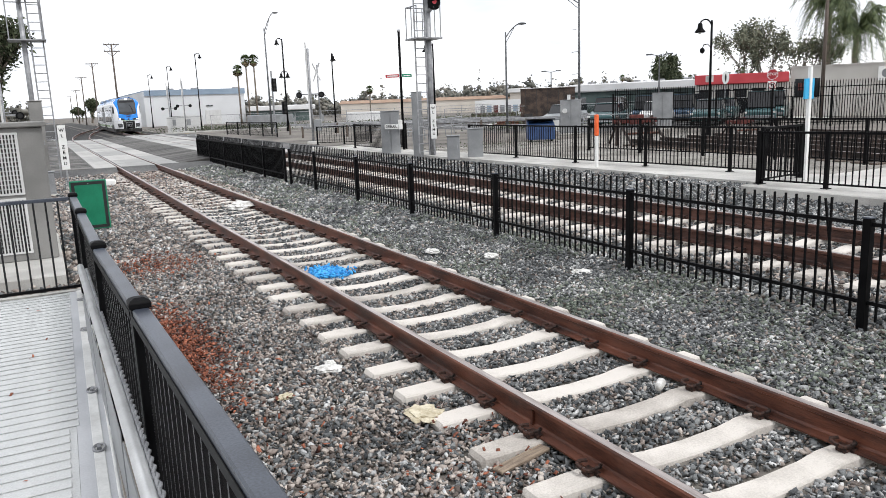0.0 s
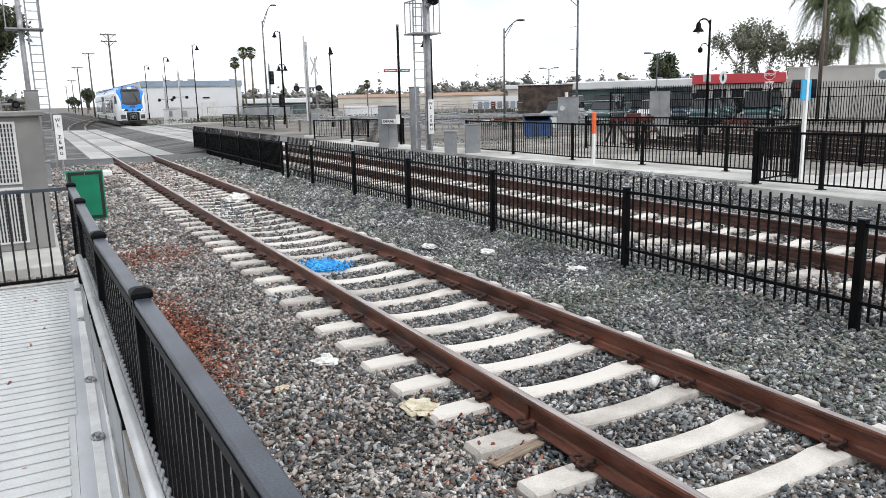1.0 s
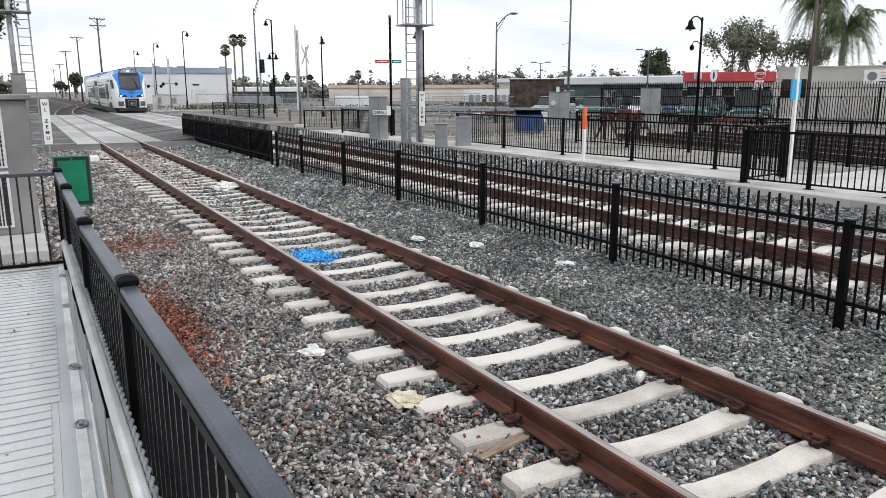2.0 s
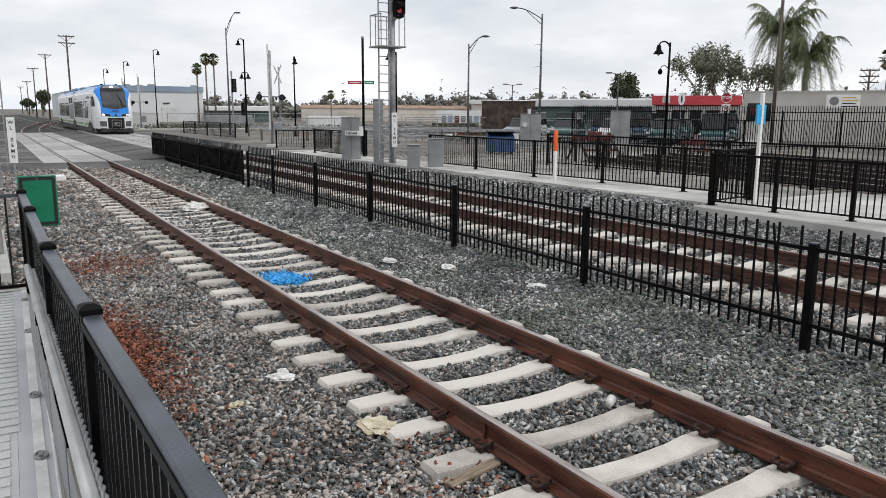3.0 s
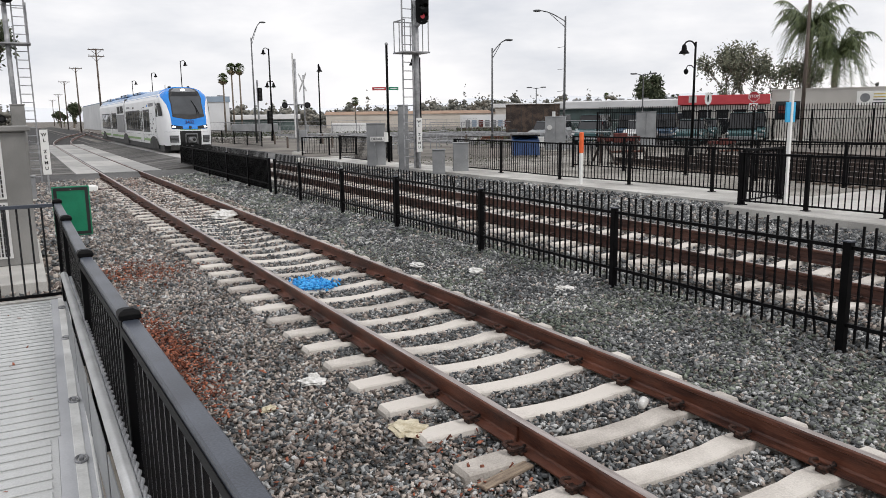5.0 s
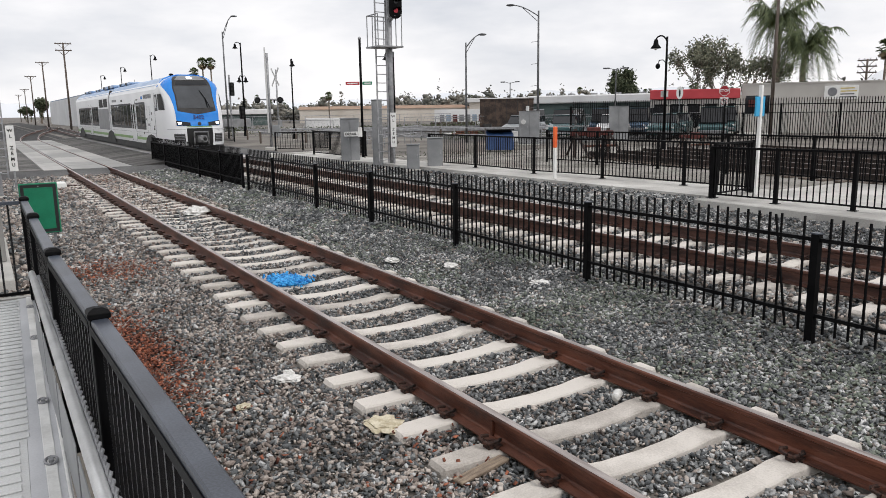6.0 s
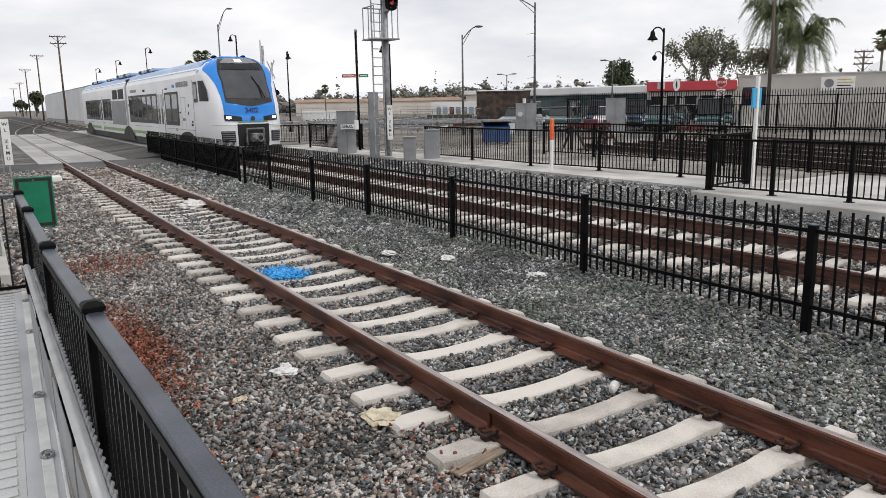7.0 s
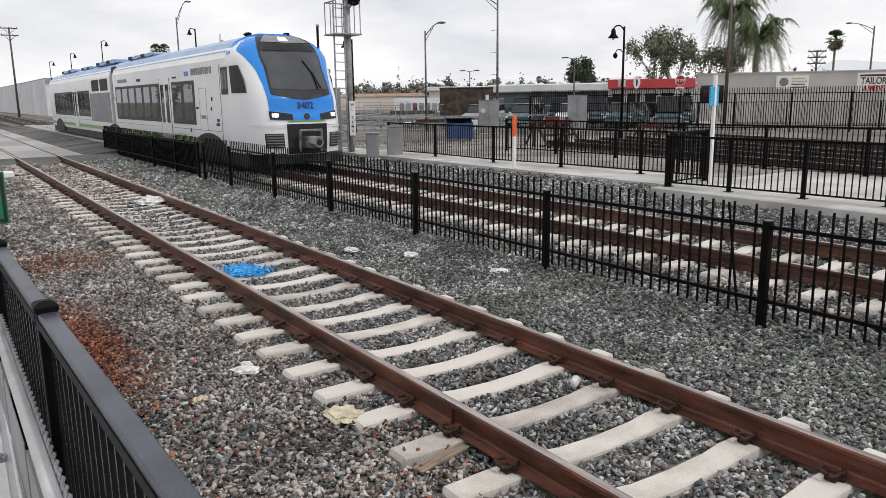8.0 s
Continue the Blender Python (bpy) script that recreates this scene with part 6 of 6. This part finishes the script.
def nose_patch(f0, f1, zlo, zhi, out, nf=18, nz=10):
    bm = B()
    grid = []
    for j in range(nz + 1):
        row = []
        for i in range(nf + 1):
            u = i / nf
            lo, hi = zlo(u * 2 - 1), zhi(u * 2 - 1)
            z = lo + (hi - lo) * j / nz
            a, b = (f0(z), f1(z)) if callable(f0) else (f0, f1)
            row.append(bm.verts.new(nose_point(a + (b - a) * u, z, out)))
        grid.append(row)
    for a, b in zip(grid, grid[1:]):
        for i in range(nf):
            bm.faces.new((a[i], a[i + 1], b[i + 1], b[i]))
    return bm


def cross_section():
    zs = [0.42, 0.9, 2.0, 3.1, 3.35, 3.55, 3.68, 3.76]
    left = [(-half_width(z), z) for z in zs]
    return left + [(-a, z) for a, z in left[::-1]]


def body_shell(y0, y1):
    bm = B()
    ring = cross_section()
    loft(bm, [[(a, y, z) for a, z in ring] for y in (y0, y1)])
    return bm


def side_panel(y0, y1, z0, z1, out=0.012, bev=0.0):
    """A flush panel or window on both sides is two parts; this makes one for the side s."""
    def make(s):
        return box(B(), s * 1.408, s * (1.41 + out), y0, y1, z0, z1, bev)
    return make


def train():
    t = thing("passenger_train", CENTRE2, TRAIN_Y[0][1], RAIL2, "white and blue two-car passenger train with a sloping nose", "train")
    body = part("front_car", body_shell(NOSE_END, 17.9), M_TWHITE, t, "white car body")
    rear = part("rear_car", body_shell(18.55, 38.7), M_TWHITE, t, "white car body")
    part("gangway", box(B(), -1.3, 1.3, 17.9, 18.55, 0.5, 3.5, 0.03), M_TDARK, t, "black gangway bellows")
    # nose shell
    bm = B()
    zs = [0.42, 0.7, 1.0, 1.3, 1.6, 1.9, 2.1, 2.5, 2.9, 3.1, 3.35, 3.55, 3.68, 3.76]
    th = np.linspace(-math.pi / 2, math.pi / 2, 37)
    rings = []
    for z in zs:
        hw, yc = half_width(z), nose_y(z)
        rings.append([(hw * math.copysign(abs(math.sin(a)) ** (2 / PW), math.sin(a)), NOSE_END - (NOSE_END - yc) * abs(math.cos(a)) ** (2 / PW), z) for a in th])
    loft(bm, rings, closed=False)
    vs = [bm.verts.new(p) for p in rings[-1]]
    bm.faces.new(vs)
    nose = part("nose", bm, M_TWHITE, t, "white nose shell", smooth=True)
    blue_f = lambda z: float(np.interp(z, [1.3, 1.6, 2.3, 2.72, 3.08, 3.25, 3.76], [0.70, 0.69, 0.71, 0.76, 0.87, 0.97, 0.985]))
    part("blue_mask", nose_patch(lambda z: -blue_f(z), blue_f, lambda f: 1.34 + 0.03 * abs(f), lambda f: 3.755, 0.014, 44, 40), M_TBLUE, t, "glossy blue nose mask", smooth=True)
    ws = lambda z: float(np.interp(z, [1.9, 2.1, 2.8, 3.3, 3.47, 3.62, 3.72], [0.61, 0.625, 0.61, 0.655, 0.70, 0.79, 0.90]))
    scr = part("windscreen", nose_patch(lambda z: -ws(z), ws, lambda f: 1.90 + 0.15 * abs(f) ** 1.3, lambda f: 3.735, 0.03, 28, 24), M_TDARK, t, "black windscreen surround", smooth=True)
    part("windscreen_pane", nose_patch(lambda z: -ws(z) * 0.94, lambda z: ws(z) * 0.94, lambda f: 2.16 + 0.04 * abs(f), lambda f: 3.22, 0.042, 20, 12), M_SHIELD, scr, "windscreen glass, sky reflection painted as grey", smooth=True)
    part("sign_pane", nose_patch(-0.55, 0.55, lambda f: 3.26, lambda f: 3.46, 0.042, 16, 3), M_GLASS, scr, "dark destination display", smooth=True)
    part("top_lamp", nose_patch(-0.15, 0.10, lambda f: 3.56, lambda f: 3.66, 0.058, 6, 3), M_HEAD, scr, "lit white top lamp")
    part("visor_panel", nose_patch(-0.62, 0.62, lambda f: 3.49 + 0.02 * abs(f), lambda f: 3.715, 0.045, 18, 5), M_TGREY, scr, "grey visor panel", smooth=True)
    bm = B()
    path_tube(bm, [nose_point(0.34, 2.2, 0.07), nose_point(0.32, 2.6, 0.08), nose_point(0.2, 2.98, 0.07)], 0.018)
    path_tube(bm, [nose_point(0.42, 2.2, 0.07), nose_point(0.32, 2.65, 0.08)], 0.014)
    part("wiper", bm, M_BLACK, t)
    place("number", text_mesh("3402", 0.25, M_TNAVY, 0.004), t, pose(0.0, nose_y(1.75) - 0.03, 1.75, 79, 0, 0))
    part("nose_stripe", nose_patch(-0.40, 0.40, lambda f: 1.305, lambda f: 1.338, 0.020, 12, 1), M_TGREEN, t, "thin green stripe under the mask")
    for a, b in ((-0.93, -0.44), (0.44, 0.93)):
        part("bumper_seam", nose_patch(a, b, lambda f: 1.20, lambda f: 1.216, 0.012, 12, 1), M_TGREY, t)
        part("bumper_ledge", nose_patch(a, b, lambda f: 1.16, lambda f: 1.20, 0.035, 12, 2), M_TWHITE, t)
    part("horn_ring", tube(B(), nose_point(0, 1.45, -0.02), nose_point(0, 1.45, 0.04), 0.085, n=16), M_TDARK, t)
    for s in (-1, 1):
        a, b = (0.29, 0.705) if s > 0 else (-0.705, -0.29)
        hl = part("headlight", nose_patch(a, b, lambda f: 1.37 + 0.02 * s * f, lambda f: 1.56 + 0.045 * f * s, 0.026, 10, 4), M_GLASS, t, "dark swept headlight glass", smooth=True)
        a, b = (0.55, 0.66) if s > 0 else (-0.66, -0.55)
        part("lamp_reflector", nose_patch(a, b, lambda f: 1.44, lambda f: 1.53, 0.04, 6, 3), M_HEAD, hl, "lit headlamp")
        a, b = (0.48, 0.79) if s > 0 else (-0.79, -0.48)
        gr = part("grille", nose_patch(a, b, lambda f: 0.60, lambda f: 1.0, 0.02, 10, 4), M_TDARK, t, "black louvred bumper grille")
        for k in range(5):
            z = 0.64 + 0.075 * k
            part("louvre", nose_patch(a + 0.02, b - 0.02, lambda f: z, lambda f: z + 0.03, 0.045, 8, 1), M_TGREY, gr)
    part("coupler_pocket", nose_patch(-0.42, 0.42, lambda f: 0.43, lambda f: 1.25, 0.018, 12, 4), M_HOLE, t, "dark coupler recess")
    cp = part("coupler", box(B(), -0.2, 0.2, -0.62, -0.1, 0.60, 0.92, 0.03), M_TSTEEL, t, "grey automatic coupler")
    part("coupler_face", tube(B(), (0.06, -0.72, 0.76), (0.06, -0.62, 0.76), 0.13, 0.16, 14), M_TSTEEL, cp)
    part("coupler_socket", tube(B(), (0.06, -0.735, 0.76), (0.06, -0.721, 0.76), 0.08, 0.08, 14), M_HOLE, cp, "dark round socket")
    part("coupler_cone", tube(B(), (-0.12, -0.62, 0.76), (-0.12, -0.78, 0.76), 0.10, 0.04, 12), M_TSTEEL, cp)
    part("air_hose", path_tube(B(), [(0.16, -0.6, 0.66), (0.26, -0.72, 0.5), (0.36, -0.66, 0.42), (0.34, -0.45, 0.5)], 0.022), M_TDARK, cp)
    part("coupler_frame", path_tube(B(), [(-0.32, -0.3, 0.5), (-0.32, -0.34, 1.08), (0.32, -0.34, 1.08), (0.32, -0.3, 0.5)], 0.035), M_TSTEEL, cp)
    part("snow_plough", box(B(), -1.1, 1.1, -0.05, 0.12, 0.16, 0.46, 0.03), M_TDARK, t)
    # roofs
    for nm, y0, y1 in (("roof_fairing", 2.25, 17.8), ("roof_fairing", 18.65, 38.5)):
        bm = B()
        ring = [(-1.335, 3.3), (-1.10, 3.57), (-0.82, 3.70), (-0.45, 3.79), (0.45, 3.79), (0.82, 3.70), (1.10, 3.57), (1.335, 3.3), (1.2, 3.2), (-1.2, 3.2)]
        loft(bm, [[(a, y, z) for a, z in ring] for y in (y0, y1)])
        part(nm, bm, M_TROOF, t, "pale blue roof fairing")
    part("blue_roof_band", loft(B(), [[(a * 1.012, y, z + 0.012) for a, z in ((-1.37, 3.2), (-1.10, 3.57), (-0.82, 3.70), (-0.45, 3.79), (0.45, 3.79), (0.82, 3.70), (1.10, 3.57), (1.37, 3.2))] for y in (1.95, 2.24)]), M_TBLUE, t, "glossy blue roof band")
    for y0, y1, w, h in ((12.5, 17.0, 0.85, 0.06), (18.9, 24.0, 0.95, 0.10), (25.6, 29.0, 0.85, 0.05), (31.0, 36.0, 0.9, 0.08)):
        u = part("roof_unit", box(B(), -w, w, y0, y1, 3.72, 3.8 + h, 0.05), M_TROOF, t, "pale blue roof equipment cover")
        for k in range(4):
            yy = y0 + (y1 - y0) * (k + 0.3) / 4
            part("vent_panel", box(B(), -w - 0.008, -w * 0.2, yy, yy + (y1 - y0) * 0.14, 3.735, 3.806 + h), M_TDARK if k % 2 else M_TROOF, u)
    for x, y in ((-0.55, 2.6), (0.45, 2.1)):
        part("antenna", ball(B(), (x, y, 3.82), 0.10 if x < 0 else 0.08, 2, (1, 2.6, 0.6)), M_BLACK, t)
    # sides
    for s in (-1, 1):
        for y0, y1, z0, z1 in ((5.4, 8.05, 1.14, 2.56), (9.75, 17.4, 1.16, 2.56), (24.0, 27.6, 1.16, 2.52), (29.3, 36.6, 1.16, 2.52), (2.12, 2.68, 2.08, 2.86)):
            wb = part("window_band", side_panel(y0, y1, z0, z1, 0.012)(s), M_TBAND, t, "dark grey window band")
            n = max(1, round((y1 - y0) / 1.3))
            for i in range(n):
                a, b = y0 + (y1 - y0) * (i + 0.13) / n, y0 + (y1 - y0) * (i + 0.87) / n
                part("window", side_panel(a, b, z0 + 0.14, z1 - 0.10, 0.018, 0.004)(s), M_SIDEGLASS, wb)
        bm = B()
        lo, hi = [], []
        for i in range(9):
            u = i / 8
            y0, y1 = 0.86 + 0.94 * u, 1.32 + 0.58 * u
            for row, y, z in ((lo, y0, 2.11), (hi, y1, 2.87)):
                row.append((s * (1.41 * nose_side(y, z) + 0.014), y, z))
        mid = [tuple((Vector(a) + Vector(b)) / 2 + Vector((s * 0.006, -0.10 * (1 - i / 8), 0))) for i, (a, b) in enumerate(zip(lo, hi))]
        loft(bm, [lo, mid, hi], closed=False)
        part("cab_window", bm, M_TDARK, t, "dark cab side window")
        for y0 in (8.35, 27.95):
            for k in range(2):
                d = part("door", side_panel(y0 + 0.66 * k, y0 + 0.65 + 0.66 * k, 0.55, 2.68, 0.016, 0.004)(s), M_TWHITE, t, "white sliding door leaf")
                part("door_glass", side_panel(y0 + 0.12 + 0.66 * k, y0 + 0.53 + 0.66 * k, 1.15, 2.5, 0.022)(s), M_SIDEGLASS, d)
            part("door_seam", side_panel(y0 - 0.03, y0 - 0.002, 0.5, 2.72, 0.010)(s), M_TDARK, t)
            part("door_seam", side_panel(y0 + 1.322, y0 + 1.35, 0.5, 2.72, 0.010)(s), M_TDARK, t)
        pm = part("power_module", side_panel(18.7, 23.8, 0.95, 2.35, 0.012)(s), M_TGREY, t, "dark grey power module panel")
        for k in range(2):
            part("louvre_panel", side_panel(19.1 + 2.2 * k, 20.9 + 2.2 * k, 2.45, 3.0, 0.014)(s), M_TDARK, pm)
        part("cab_door_seam", side_panel(2.80, 2.82, 0.5, 2.95, 0.010)(s), M_TGREY, t)
        part("side_stripe", side_panel(3.4, 17.88, 0.60, 0.74, 0.010)(s), M_TGREEN, t, "green stripe along the skirt")
        part("side_stripe", side_panel(18.6, 38.6, 0.58, 0.74, 0.010)(s), M_TGREEN, t, "green stripe along the skirt")
        for k, (y0, y1) in enumerate(((3.55, 3.75), (3.82, 3.88), (3.95, 4.15), (4.22, 4.36), (4.42, 4.62), (4.68, 4.88), (4.94, 5.10), (5.17, 5.33), (5.40, 5.64), (5.95, 6.08), (6.12, 6.24), (6.28, 6.40))):
            part("lettering_bar", side_panel(y0, y1, 2.72, 2.93 if k < 9 else 2.86, 0.010)(s), M_TGREY if k < 9 else M_TBLUE, t)
        for y0, y1, z0, z1 in ((2.85, 8.2, 0.985, 1.0), (10.0, 17.6, 0.985, 1.0), (18.8, 38.0, 0.985, 1.0), (4.9, 4.915, 1.0, 2.3), (4.2, 4.215, 1.0, 2.3), (4.2, 4.9, 2.29, 2.305), (6.6, 7.6, 0.78, 0.80)):
            part("panel_seam", side_panel(y0, y1, z0, z1, 0.009)(s), M_TGREY, t)
        for y0, y1, z0, z1 in ((3.05, 3.35, 1.15, 1.24), (3.05, 3.25, 1.28, 1.36), (5.05, 5.3, 1.65, 1.72), (12.6, 13.2, 2.70, 2.80), (7.4, 7.9, 2.68, 2.74)):
            part("notice_bar", side_panel(y0, y1, z0, z1, 0.010)(s), M_TDARK, t)
        part("lettering_bar", side_panel(15.0, 16.8, 2.72, 2.86, 0.010)(s), M_TGREY, t)
        part("lettering_bar", side_panel(4.3, 4.8, 1.35, 1.46, 0.010)(s), M_TGREY, t)
        part("hatch", side_panel(4.2, 4.9, 0.95, 2.3, 0.006)(s), M_TWHITE, t)
        for k, (yy, zz) in enumerate(((3.6, 1.9), (3.7, 1.6), (6.0, 0.9), (17.6, 2.0))):
            part("door_button", side_panel(yy, yy + 0.09, zz, zz + 0.12, 0.014)(s), M_TDARK, t)
    # running gear
    # underframe as one solid dark box, standing in for shade under the cars
    part("underframe_shade", box(B(), -1.34, 1.34, 0.9, 38.4, 0.07, 0.46), M_TDARK, t)
    wheels = []
    wheel = B()
    tube(wheel, (-0.80, 0, 0), (-0.68, 0, 0), 0.40, n=24)
    tube(wheel, (0.68, 0, 0), (0.80, 0, 0), 0.40, n=24)
    tube(wheel, (-0.9, 0, 0), (0.9, 0, 0), 0.08, n=10)
    wheel_me = mesh_of("wheelset", wheel, M_TDARK)
    for y in (3.0, 5.4, 17.0, 19.5, 34.0, 36.5):
        wheels.append(place("wheelset", wheel_me, t, pose(0, y, 0.41)))
    for y in (4.15, 18.25, 35.25):
        for s in (-1, 1):
            part("bogie_arch", loft(B(), [[(s * x, y + 1.75 * math.cos(a), 0.2 + 0.72 * math.sin(a)) for a in np.linspace(0, math.pi, 13)] for x in (1.405, 1.424)]), M_TDARK, t, "dark wheel arch")
            part("bogie_frame", box(B(), s * 0.95 - 0.08, s * 0.95 + 0.08, y - 1.6, y + 1.6, 0.32, 0.6, 0.03), M_TDARK, t)
    return t, wheels


TRAIN, WHEELS = train()


# ---- movement ----
def train_y(t):
    ts, ys = [a for a, b in TRAIN_Y], [b for a, b in TRAIN_Y]
    return float(np.interp(t, ts, ys))


def motions():
    walk(TRAIN, [(t, pose(CENTRE2 + bend(y), y, RAIL2, 0, 0, -math.degrees(math.atan2(bend(y + 34) - bend(y), 34)))) for t, y in TRAIN_Y])
    for w in WHEELS:
        y = w.matrix_basis.translation.y
        walk(w, [(i / FPS, pose(0, y, 0.41, math.degrees((86.0 - train_y(i / FPS)) / 0.40) % 360.0, 0, 0)) for i in range(0, 241)])


motions()
